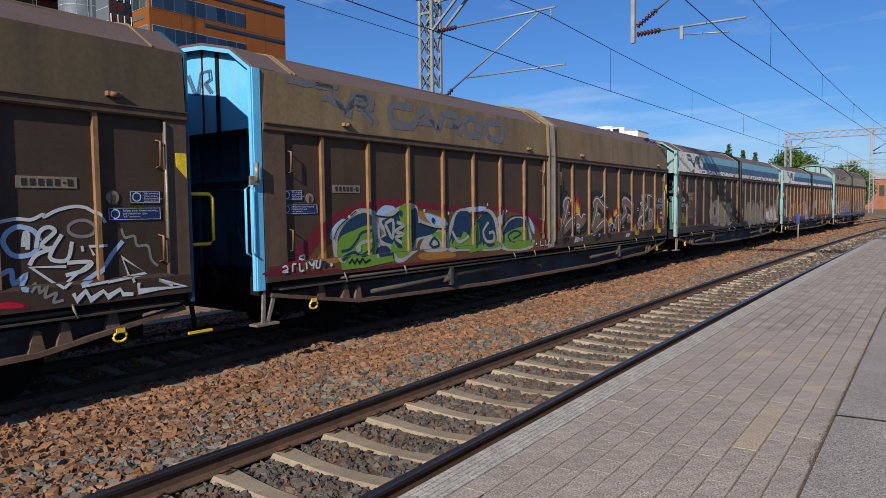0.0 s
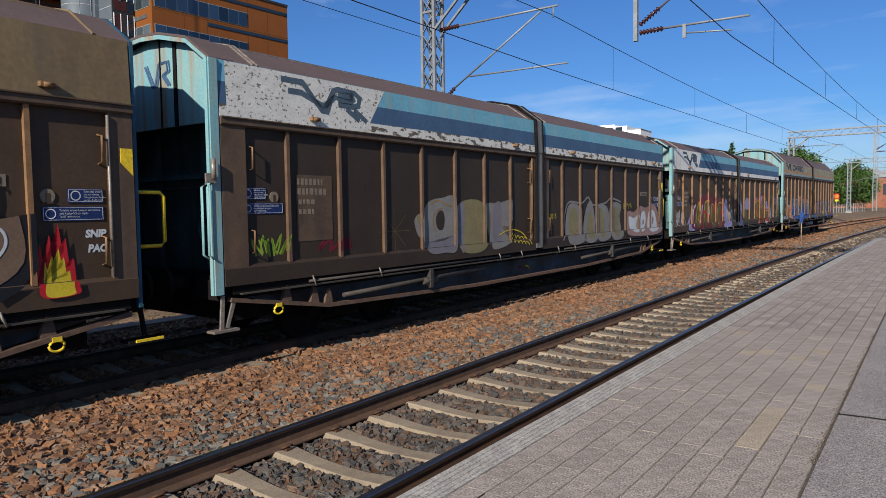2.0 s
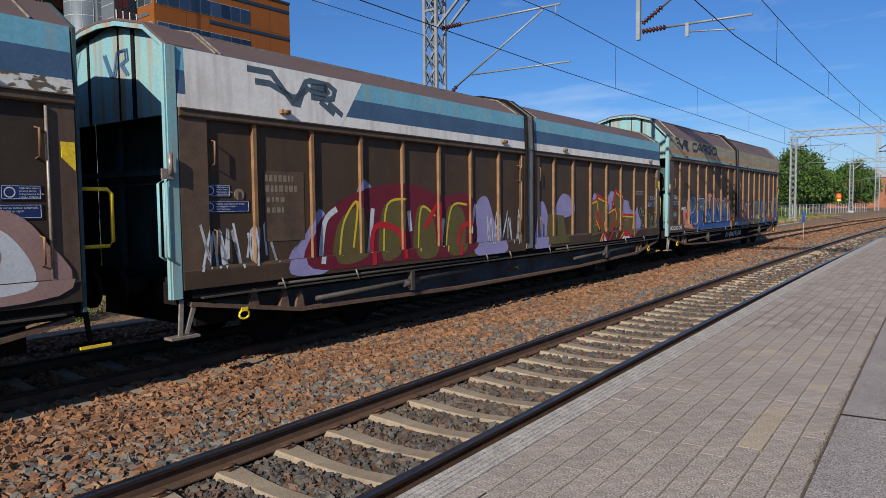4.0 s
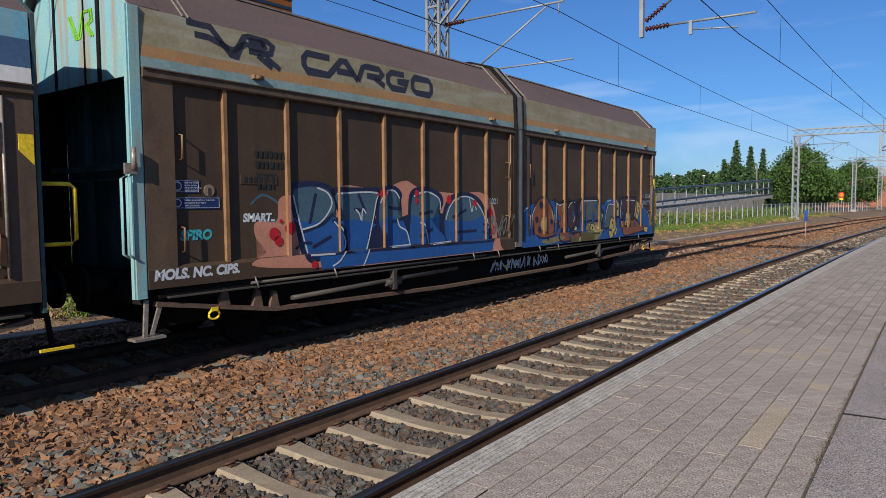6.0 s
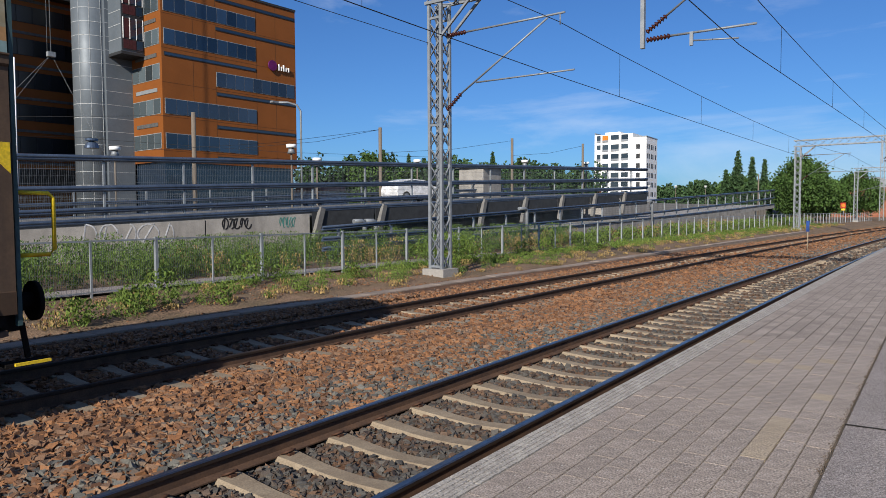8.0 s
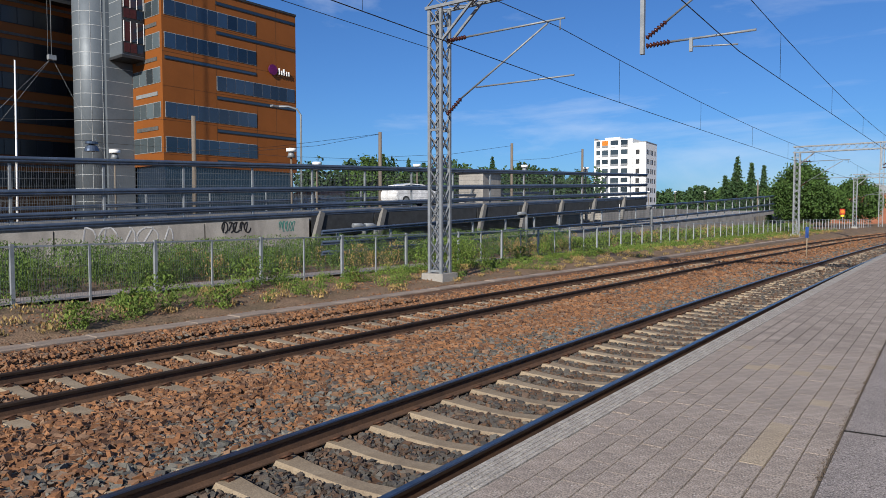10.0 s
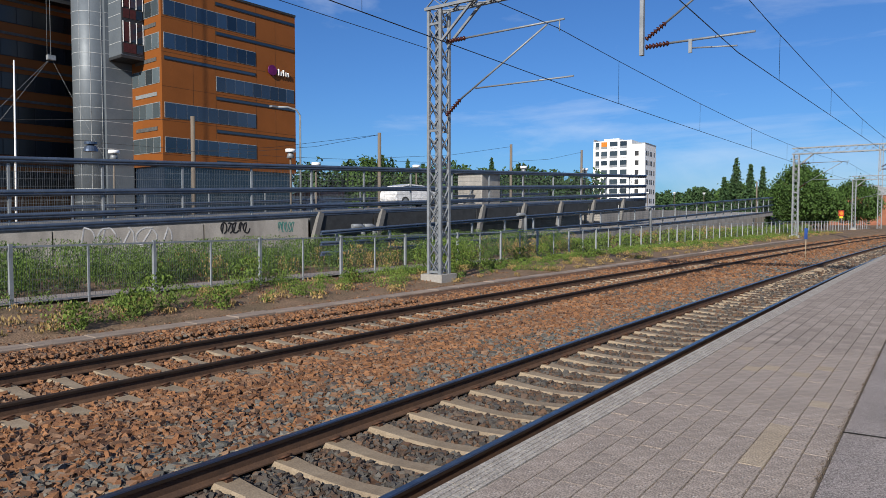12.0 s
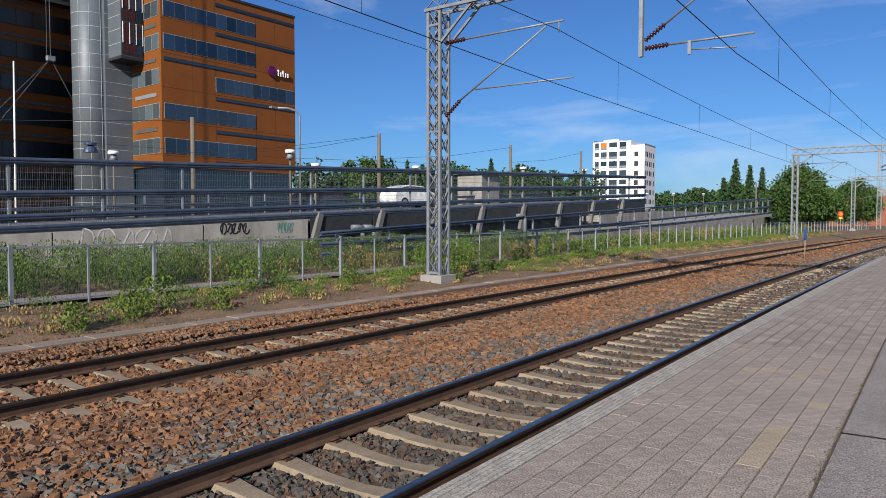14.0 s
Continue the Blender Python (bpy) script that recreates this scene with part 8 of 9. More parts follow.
m.stroke("yellow", 0.04, [(2.8, 1.2), (2.9, 1.7), (3.2, 2.0), (3.1, 1.3)], [(3.8, 1.2), (3.9, 1.95), (4.4, 2.05)], [(4.7, 1.15), (4.8, 1.9), (5.2, 1.75)], [(5.5, 1.1), (5.7, 1.9), (6.2, 1.95)])
m.stroke("white", 0.09, [(2.4, 1.1), (2.5, 1.7), (2.75, 1.9)], [(3.45, 1.2), (3.55, 1.9)], [(4.5, 1.5), (4.45, 1.85)], [(5.35, 1.2), (5.45, 1.7)], [(6.3, 1.4), (6.5, 1.95)])
m.stroke("red", 0.10, [(3.5, 1.0), (3.6, 1.6), (4.2, 1.5), (4.3, 1.05)], [(4.9, 1.55), (5.3, 1.95), (5.3, 1.3)], [(5.9, 1.0), (6.0, 1.5), (6.4, 1.6)])
m.stroke("white", 0.03, *loops(44, 6.9, 8.2, 1.1, 1.85, 5))
m.shift, m.lift = 0.0, 0.0
m.blob("lilac", [(8.7, 1.0), (8.8, 1.6), (9.1, 2.05), (9.4, 1.7), (9.4, 1.0)], [(9.7, 1.7), (10.1, 2.2), (10.6, 2.1), (10.6, 1.7)], [(11.81, 2.04), (11.92, 2.22), (12.02, 2.25), (12.12, 2.18), (12.09, 2.09)])
m.blob("lilac", [(12.73, 1.74), (12.78, 2.08), (12.97, 2.26), (13.07, 2.31), (13.3, 2.27), (13.23, 2.05), (13.14, 1.91), (13.09, 1.83), (12.82, 1.73)], [(13.86, 2.13), (14.01, 2.08), (14.33, 2.03), (14.45, 1.83), (14.84, 1.71), (15.01, 1.88), (15.12, 1.67), (15.31, 1.46), (15.25, 1.23), (14.82, 1.21), (14.73, 1.05), (14.7, 1.61), (13.92, 1.69), (13.83, 1.84)])
m.plain("moss", [(9.3, 1.05), (9.4, 1.75), (10.2, 1.7), (10.4, 1.05)], [(11.71, 1.96), (11.91, 2.01), (12.09, 2.06), (12.19, 1.79), (12.19, 1.59), (12.26, 1.33), (12.07, 1.18), (11.67, 1.14)])
m.plain("moss", [(12.12, 2.17), (12.77, 2.02), (12.74, 1.74), (12.79, 1.69), (12.75, 1.32), (12.65, 1.25), (12.39, 1.23), (12.19, 1.65)], [(12.79, 1.69), (13.35, 1.83), (13.44, 1.69), (13.4, 1.46), (13.02, 1.2), (12.74, 1.2)], [(13.21, 2.03), (13.35, 2.31), (13.83, 2.14), (13.78, 1.71), (13.68, 1.38), (13.32, 1.22), (13.45, 1.69), (13.35, 1.85)])
m.plain("moss", [(13.73, 1.64), (14.68, 1.59), (14.6, 1.04), (13.9, 1.12), (13.71, 1.24)])
m.plain("white", [(12.24, 0.93), (12.42, 1.2), (12.61, 1.03), (12.62, 0.96)], [(13.67, 0.99), (13.94, 1.17), (14.39, 0.99)])
m.plain("red", [(13.79, 1.18), (13.98, 1.28), (14.23, 1.14), (14.17, 1.05), (13.86, 1.05)], [(12.38, 1.17), (12.46, 1.17), (12.47, 0.96), (12.34, 0.96)], [(13.66, 1.81), (13.83, 2.01), (13.79, 1.51), (13.7, 1.41)])
m.stroke("brown", 0.09, [(12.05, 1.79), (12.06, 1.6), (11.97, 1.38)], [(12.28, 1.79), (12.24, 1.47)], [(12.38, 1.61), (12.48, 1.75), (12.51, 1.46)], [(13.04, 1.73), (13.17, 1.63), (13.1, 1.42)], [(14.03, 1.53), (14.31, 1.54), (14.26, 1.34)])
m.stroke("sage", 0.02, [(11.91, 1.61), (12.04, 1.63), (12.11, 1.54), (12.14, 1.71)], [(11.88, 1.39), (12.08, 1.43), (12.29, 1.36)], [(14.03, 1.48), (14.19, 1.52), (14.27, 1.41)])
m.stroke("red", 0.085, [(11.71, 1.98), (11.91, 2.02), (12.1, 2.08), (12.13, 2.18), (12.43, 2.11), (12.78, 2.03), (12.75, 1.76)], [(12.09, 2.07), (12.19, 1.79), (12.15, 1.62), (12.26, 1.36)], [(12.08, 1.56), (12.29, 1.31), (12.41, 1.52)], [(12.79, 1.69), (13.35, 1.83), (13.44, 1.69), (13.4, 1.46), (13.19, 1.32), (12.99, 1.17), (12.79, 0.98)], [(13.13, 1.83), (13.12, 2.0), (13.21, 2.03), (13.33, 2.33), (13.61, 2.23), (13.85, 2.15), (13.8, 1.71), (13.68, 1.38), (13.88, 1.65)], curve=False)
m.stroke("red", 0.085, [(13.69, 1.66), (14.7, 1.62), (14.64, 1.09), (14.56, 0.88)], [(13.45, 0.93), (13.9, 1.28), (14.42, 0.97)], [(12.13, 0.94), (12.42, 1.23), (12.63, 1.03)], [(12.58, 1.51), (12.65, 1.27), (12.75, 1.32)], curve=False)
m.stroke("yellow", 0.04, [(11.71, 1.95), (11.9, 2.0), (12.1, 2.04), (12.18, 1.79)], [(12.16, 2.12), (12.7, 2.01), (12.67, 1.82)], [(12.62, 1.9), (12.63, 1.75), (12.79, 1.7)], [(12.79, 1.7), (13.31, 1.83), (13.42, 1.68), (13.38, 1.5)], [(12.07, 1.54), (12.3, 1.29)], [(12.59, 1.48), (12.65, 1.25), (12.73, 1.3)], curve=False)
m.stroke("yellow", 0.04, [(13.38, 2.27), (13.82, 2.11), (13.75, 1.88)], [(13.63, 1.85), (13.7, 1.71), (13.66, 1.45), (13.71, 1.38)], [(13.75, 1.62), (14.66, 1.58), (14.58, 1.02)], [(13.6, 1.05), (13.82, 1.18)], [(12.15, 0.97), (12.36, 1.19)], [(13.17, 1.98), (13.2, 1.95), (13.19, 1.92)], [(13.32, 1.18), (13.26, 1.05)], curve=False)
m.stroke("crimson", 0.03, [(14.82, 1.06), (14.9, 1.16), (14.96, 1.07)], [(15.01, 1.17), (14.99, 1.06), (15.1, 1.07)], [(15.14, 1.16), (15.14, 1.05)], [(15.2, 1.17), (15.3, 1.18), (15.24, 1.06), (15.34, 1.06)])
m.stroke("sage", 0.032, [(15.12, 1.59), (15.2, 1.78), (15.32, 1.85), (15.34, 1.7), (15.17, 1.57)], [(15.32, 1.81), (15.47, 1.69), (15.55, 1.87)], [(15.57, 1.45), (15.55, 1.37), (15.51, 1.3), (15.45, 1.28), (15.4, 1.31), (15.36, 1.38), (15.35, 1.46), (15.37, 1.55), (15.41, 1.61), (15.47, 1.63), (15.52, 1.61), (15.56, 1.54), (15.57, 1.45)], [(16.02, 1.68), (16.07, 1.47), (16.22, 1.59)], [(16.1, 1.38), (16.28, 1.54), (16.21, 1.29)], [(16.04, 1.32), (16.21, 1.23), (16.39, 1.28), (16.48, 1.38)])

# fifth wagon: blue letters with a salmon cloud, then a brown, blue and cream piece
m = Mural(wagons[4])
m.stroke("steel", 0.035, [(1.55, 1.95), (1.75, 2.08), (2.0, 1.98), (2.2, 1.8), (1.9, 1.72), (1.6, 1.8)])
m.blob("pink", [(1.62, 1.12), (1.79, 1.31), (1.63, 1.5), (1.6, 1.68), (1.71, 1.74), (1.87, 1.71), (2.0, 1.75), (2.02, 2.0), (2.16, 2.08), (2.29, 2.04), (2.64, 2.2), (3.06, 2.17), (3.34, 2.24), (3.76, 2.21), (4.27, 2.22), (4.76, 2.34), (5.13, 2.22), (5.77, 2.16), (6.39, 2.13), (7.07, 2.16), (7.54, 1.88), (7.69, 1.15), (7.58, 0.87), (3.97, 0.97)])
pieces = [
    [(2.28, 2.1), (2.4, 1.62), (2.54, 1.22), (2.81, 1.21), (3.16, 1.23), (3.3, 1.33), (3.19, 1.55), (3.01, 1.71), (3.1, 1.92), (3.0, 2.12), (2.79, 2.2), (2.44, 2.19)],
    [(3.12, 2.11), (3.57, 2.13), (4.02, 2.13), (4.0, 1.96), (3.82, 1.47), (3.75, 1.22), (3.39, 1.23), (3.33, 1.55), (3.2, 1.85)],
    [(4.12, 2.04), (4.23, 2.16), (4.46, 2.17), (4.61, 2.04), (4.54, 1.83), (4.7, 1.64), (4.86, 1.25), (4.31, 1.24), (4.26, 1.4), (4.08, 1.64)],
    [(4.96, 2.08), (5.32, 2.17), (5.67, 2.07), (5.75, 1.87), (5.49, 1.66), (5.67, 1.49), (5.88, 1.26), (5.1, 1.25), (4.86, 1.29), (4.89, 1.69)],
    [(5.86, 1.61), (5.98, 1.89), (6.25, 2.06), (6.72, 2.06), (7.07, 1.88), (7.27, 1.56), (7.32, 1.23), (6.19, 1.24), (5.94, 1.28)]]
m.plain("navy", [(2.5, 1.15), (2.42, 1.78), (4.5, 1.7), (5.0, 1.8), (7.2, 1.72), (7.36, 1.15)])
m.blob("navy", *[grow(p, 0.11) for p in pieces])
m.plain("blue", [(2.75, 1.0), (2.7, 1.19), (7.45, 1.17), (7.4, 1.0)])
m.blob("steel", *pieces)
m.blob("blue", *[
    [(2.28, 1.76), (2.4, 1.62), (2.54, 1.22), (2.81, 1.21), (3.16, 1.23), (3.3, 1.33), (3.19, 1.55), (3.01, 1.71), (3.1, 1.73), (3.0, 1.76), (2.79, 1.7), (2.44, 1.71)],
    [(3.12, 1.69), (3.57, 1.71), (4.02, 1.62), (4.0, 1.62), (3.82, 1.47), (3.75, 1.22), (3.39, 1.23), (3.33, 1.55), (3.2, 1.64)],
    [(4.12, 1.67), (4.23, 1.73), (4.46, 1.74), (4.61, 1.67), (4.54, 1.7), (4.7, 1.64), (4.86, 1.25), (4.31, 1.24), (4.26, 1.4), (4.08, 1.64)],
    [(4.96, 1.75), (5.32, 1.67), (5.67, 1.75), (5.75, 1.77), (5.49, 1.66), (5.67, 1.49), (5.88, 1.26), (5.1, 1.25), (4.86, 1.29), (4.89, 1.69)],
    [(5.86, 1.61), (5.98, 1.62), (6.25, 1.63), (6.72, 1.6), (7.07, 1.69), (7.27, 1.56), (7.32, 1.23), (6.19, 1.24), (5.94, 1.28)]])
m.stroke("navy", 0.055, *[
    [(2.71, 2.11), (2.58, 1.67)],
    [(2.41, 1.55), (2.83, 1.66), (3.05, 1.81)],
    [(2.63, 1.32), (3.01, 1.47)],
    [(3.6, 2.11), (3.77, 1.8)],
    [(3.5, 1.87), (3.74, 1.84)],
    [(4.31, 1.89), (4.64, 1.86)],
    [(4.39, 1.65), (4.67, 1.7)],
    [(5.12, 1.77), (5.52, 1.81)],
    [(5.15, 1.38), (5.51, 1.5)],
    [(6.18, 1.41), (6.91, 1.42)],
    [(6.11, 1.69), (6.57, 1.83)]])
m.stroke("white", 0.026, *[
    [(2.28, 2.08), (2.38, 1.72), (2.53, 1.25)],
    [(2.42, 1.59), (2.78, 1.68), (3.02, 1.93), (2.95, 2.11), (2.74, 2.19)],
    [(3.07, 1.69), (3.23, 1.53), (3.3, 1.33), (3.13, 1.11), (2.96, 1.03)],
    [(3.14, 2.11), (4.0, 2.13), (4.0, 1.96), (3.79, 1.28), (3.62, 0.97)],
    [(3.53, 1.87), (3.61, 1.8), (3.66, 1.7), (3.69, 1.87), (3.77, 1.8)],
    [(4.11, 1.96), (4.25, 2.15), (4.47, 2.16), (4.59, 2.04)],
    [(4.53, 1.7), (4.59, 1.57), (4.77, 1.48), (4.86, 1.25)],
    [(4.97, 2.08), (5.32, 2.16), (5.69, 2.04), (5.73, 1.84)],
    [(5.15, 1.63), (5.31, 1.48), (5.38, 1.23)],
    [(5.9, 1.65), (6.03, 1.89), (6.3, 2.06), (6.77, 2.04), (7.17, 1.72), (7.32, 1.24)],
    [(6.67, 2.04), (6.75, 1.79), (6.82, 1.95), (6.91, 1.82)],
    [(2.53, 1.22), (3.02, 1.21)],
    [(4.31, 1.24), (4.88, 1.25)],
    [(5.42, 1.23), (6.06, 1.25)]])
m.dots("red", (1.93, 1.55, 0.09), (2.0, 1.45, 0.07), (2.22, 1.62, 0.10), (2.05, 1.72, 0.03), (4.15, 2.12, 0.06), (4.05, 2.1, 0.025), (5.05, 2.0, 0.05), (5.05, 2.13, 0.06), (6.0, 2.02, 0.08), (6.85, 1.95, 0.07), (7.4, 1.75, 0.10), (7.5, 1.42, 0.09), (2.6, 1.08, 0.06))
m.stroke("navy", 0.035, [(7.15, 1.55), (7.3, 1.5)], [(7.15, 1.4), (7.3, 1.32)], [(2.3, 1.32), (2.45, 1.4), (2.6, 1.4)], curve=False)
m.stroke("faded", 0.03, *loops(56, 7.45, 8.3, 1.25, 1.75, 3))
m.blob("blue", [(8.5, 1.02), (8.51, 1.32), (8.65, 1.8), (8.81, 1.87), (9.17, 1.92), (9.67, 1.98), (10.15, 1.98), (10.57, 1.83), (11.86, 1.72), (12.95, 1.92), (13.36, 2.04), (13.94, 2.01), (14.57, 1.86), (15.25, 1.95), (16.1, 1.78), (16.44, 1.38), (16.65, 0.97), (16.56, 0.75), (12.3, 0.81), (9.71, 0.92)])
browns = [
    [(9.11, 1.66), (9.2, 1.85), (9.42, 2.03), (9.68, 2.08), (9.91, 1.98), (10.1, 1.77), (10.17, 1.48), (10.12, 1.23), (9.72, 1.16), (9.28, 1.2), (9.14, 1.44)],
    [(10.15, 2.05), (10.44, 1.92), (10.76, 1.99), (10.72, 1.75), (10.88, 1.44), (10.83, 1.22), (11.42, 1.22), (11.36, 1.1), (10.54, 1.02), (10.29, 1.18), (10.39, 1.54), (10.31, 1.76)],
    [(14.16, 1.27), (14.32, 1.51), (15.07, 1.54), (15.8, 1.24), (16.2, 1.15), (15.24, 1.06), (14.31, 1.02)]]
plums = [
    [(10.84, 1.6), (10.89, 1.86), (11.14, 1.99), (11.39, 1.93), (11.54, 1.69), (11.48, 1.41), (11.22, 1.31), (10.92, 1.36)],
    [(14.17, 1.98), (14.33, 2.08), (15.35, 2.06), (15.25, 1.64), (14.73, 1.45), (14.11, 1.52)]]
greys = [
    [(11.54, 1.96), (11.7, 2.01), (12.76, 2.01), (12.88, 1.47), (11.64, 1.48)],
    [(13.19, 1.85), (13.5, 1.91), (13.79, 1.86), (13.63, 1.3), (13.0, 1.24)]]
m.blob("brown", *browns)
m.blob("plum", *plums)
m.plain("slate", *greys)
m.blob("fade_yellow", *[
    [(11.85, 1.19), (11.96, 1.39), (12.2, 1.46), (12.75, 1.42), (12.81, 1.21), (12.42, 0.97), (11.73, 0.99)],
    [(9.72, 1.13), (10.46, 1.17), (10.55, 1.09), (9.87, 1.01), (9.42, 1.07)]])
m.plain("cream", *[
    [(9.51, 1.45), (9.57, 1.61), (9.7, 1.63), (9.75, 1.47), (9.69, 1.3), (9.56, 1.34)],
    [(10.02, 1.8), (10.2, 1.66), (10.2, 1.48), (10.09, 1.59)],
    [(12.31, 1.33), (12.56, 1.36), (12.81, 1.21), (12.49, 1.19)],
    [(13.63, 1.25), (13.71, 1.51), (13.85, 1.43), (13.7, 1.06), (13.48, 1.12)],
    [(14.56, 1.3), (14.64, 1.6), (14.86, 1.54), (14.81, 1.29)],
    [(15.25, 1.53), (15.47, 2.0), (15.81, 1.86), (15.52, 1.47)],
    [(10.74, 1.96), (10.8, 1.86), (10.77, 1.67)],
    [(11.26, 1.11), (11.57, 1.16), (11.68, 0.99), (11.21, 0.99)]])
m.stroke("navy", 0.045, *[p + p[:1] for p in browns + plums])
m.stroke("navy", 0.045, *[p + p[:1] for p in greys], curve=False)
m.stroke("white", 0.024, *[
    [(9.15, 1.4), (9.11, 1.63), (9.17, 1.76), (9.25, 1.85)],
    [(10.27, 1.94), (10.44, 1.89), (10.64, 1.93)],
    [(10.24, 1.48), (10.29, 1.91)],
    [(10.89, 1.82), (11.04, 1.94), (11.26, 1.96)],
    [(11.59, 1.73), (11.62, 1.97), (11.87, 1.99), (12.57, 2.0)],
    [(13.07, 1.42), (13.29, 1.87), (13.71, 1.88)],
    [(14.25, 2.01), (14.16, 1.66), (14.31, 1.27)],
    [(14.57, 2.01), (15.25, 2.0)],
    [(8.57, 1.62), (8.65, 1.77), (8.87, 1.86)],
    [(13.22, 1.98), (13.5, 2.0)],
    [(16.3, 1.67), (16.44, 1.44), (16.44, 1.27)],
    [(11.16, 1.7), (11.22, 1.58), (11.17, 1.47)]])
m.dots("navy", *[(9.51, 1.91, 0.08), (9.31, 1.58, 0.07), (10.02, 1.52, 0.06), (9.45, 1.35, 0.07), (10.55, 1.3, 0.06), (10.4, 1.39, 0.05), (11.26, 1.78, 0.05), (12.32, 1.51, 0.05), (12.4, 1.3, 0.04), (14.24, 1.47, 0.05), (11.06, 1.2, 0.05), (9.74, 1.13, 0.04), (11.33, 1.67, 0.05), (13.02, 1.92, 0.04)])
m.plain("moss", [(11.49, 1.22), (12.27, 1.17), (12.27, 0.91), (11.42, 0.92)], [(10.92, 1.09), (11.38, 1.12), (11.32, 0.93), (10.88, 0.93)])
tiles = [[(12.82, 1.69), (12.96, 1.63), (12.83, 1.4), (12.73, 1.4)],
    [(13.49, 1.54), (13.67, 1.47), (13.65, 1.21), (13.42, 1.07), (13.37, 1.26)],
    [(14.56, 1.66), (14.85, 1.59), (14.7, 1.3), (14.49, 1.3)],
    [(15.34, 2.03), (15.67, 1.84), (15.46, 1.44), (15.2, 1.55)],
    [(12.02, 1.42), (12.37, 1.38), (12.57, 1.17), (12.25, 1.18)],
    [(13.17, 1.18), (13.35, 1.18), (13.52, 1.05), (13.29, 0.98)],
    [(13.82, 2.04), (14.04, 1.89), (14.01, 1.57), (13.81, 1.59)],
    [(10.59, 1.93), (10.68, 1.95), (10.61, 1.74), (10.57, 1.7)],
    [(15.85, 1.22), (16.15, 1.18), (16.08, 1.04), (15.83, 1.1)],
    [(11.25, 1.38), (11.37, 1.33), (11.33, 1.25), (11.21, 1.29)]]
m.plain("black", *[grow(p, 0.07) for p in tiles])
m.plain("cream", *tiles)
m.stroke("black", 0.035, [(11.36, 2.03), (11.38, 1.79), (11.5, 1.45), (11.46, 1.29)], [(11.36, 2.03), (11.81, 2.05), (12.54, 2.08), (12.71, 1.76)], [(12.99, 1.76), (12.89, 1.4), (12.8, 1.16)], [(14.13, 2.09), (14.02, 1.74), (14.14, 1.17)], [(14.13, 2.09), (14.97, 2.11), (15.36, 2.04), (15.27, 1.53), (14.93, 1.46)], [(10.47, 1.97), (10.78, 2.03), (10.95, 2.02), (11.23, 1.92), (11.36, 1.73), (11.25, 1.37), (10.92, 1.25)])
m.dots("black", (15.53, 1.78, 0.035), (15.46, 1.63, 0.035), (15.36, 1.69, 0.035), (12.28, 1.3, 0.035), (12.14, 1.36, 0.035), (13.59, 1.4, 0.035), (14.63, 1.46, 0.035), (13.92, 1.78, 0.035), (14.58, 1.35, 0.035))
m.dots("blue", (11.14, 1.67, 0.06), (11.9, 1.52, 0.06), (12.3, 1.5, 0.06), (12.34, 1.62, 0.06), (12.5, 1.87, 0.06), (14.5, 1.48, 0.06), (15.26, 1.32, 0.06), (10.83, 1.15, 0.06), (10.41, 1.29, 0.06), (10.4, 1.59, 0.06), (14.28, 1.63, 0.06))


# ---------------------------------------------------------------- markings above and on the panels


def upper_y(prof, z):
    return 0.03 * (z - prof["ledge"]) / (prof["shoulder"] - prof["ledge"]) - 0.004


def ribbon(bm, prof, pts, width, depth=0.0):
    for quad_ in band(pts, width):
        bm.faces.new([bm.verts.new((x, upper_y(prof, z) - depth, z)) for x, z in quad_])


def stripe_emblem(wagon, prof, x, z, w, h, material, th, label):
    """Angular emblem of two parallel stripes: a fall, a rise and a hooked tail."""
    bm = bmesh.new()
    for k, o in enumerate((0.0, 1.75 * th)):
        o2 = o if k else 0
        ribbon(bm, prof, [(x - 0.12 * w + o2 * 0.8, z + h - o2), (x + 0.16 * w - o2 * 0.2, z + h - o2), (x + 0.42 * w - o2 * 0.1, z + 0.16 * h + o2 * 0.6), (x + 0.47 * w, z + 0.16 * h + o2 * 0.6),
                          (x + 0.60 * w + o2 * 0.2, z + 0.92 * h - o2 * 0.6), (x + 0.66 * w + o2 * 0.2, z + 0.97 * h - o2), (x + 0.92 * w - o2 * 0.6, z + 0.94 * h - o2), (x + w - o2, z + 0.80 * h - o2 * 0.3),
                          (x + 0.97 * w - o2, z + 0.52 * h + o2), (x + 0.88 * w, z + 0.46 * h + o2), (x + 0.66 * w, z + 0.46 * h + o2)], th)
    ribbon(bm, prof, [(x + 0.78 * w, z + 0.36 * h), (x + 0.98 * w, z)], th)
    ribbon(bm, prof, [(x + 0.9 * w, z + 0.36 * h), (x + 1.1 * w, z)], th)
    part("emblem", bm, material, wagon, label)


def rounded(x, z, w, h):
    c = 0.26 * h
    return [(x + c, z), (x, z + c), (x, z + h - c), (x + c, z + h), (x + w - c, z + h), (x + w, z + h - c), (x + w, z + c), (x + w - c, z), (x + c, z)]


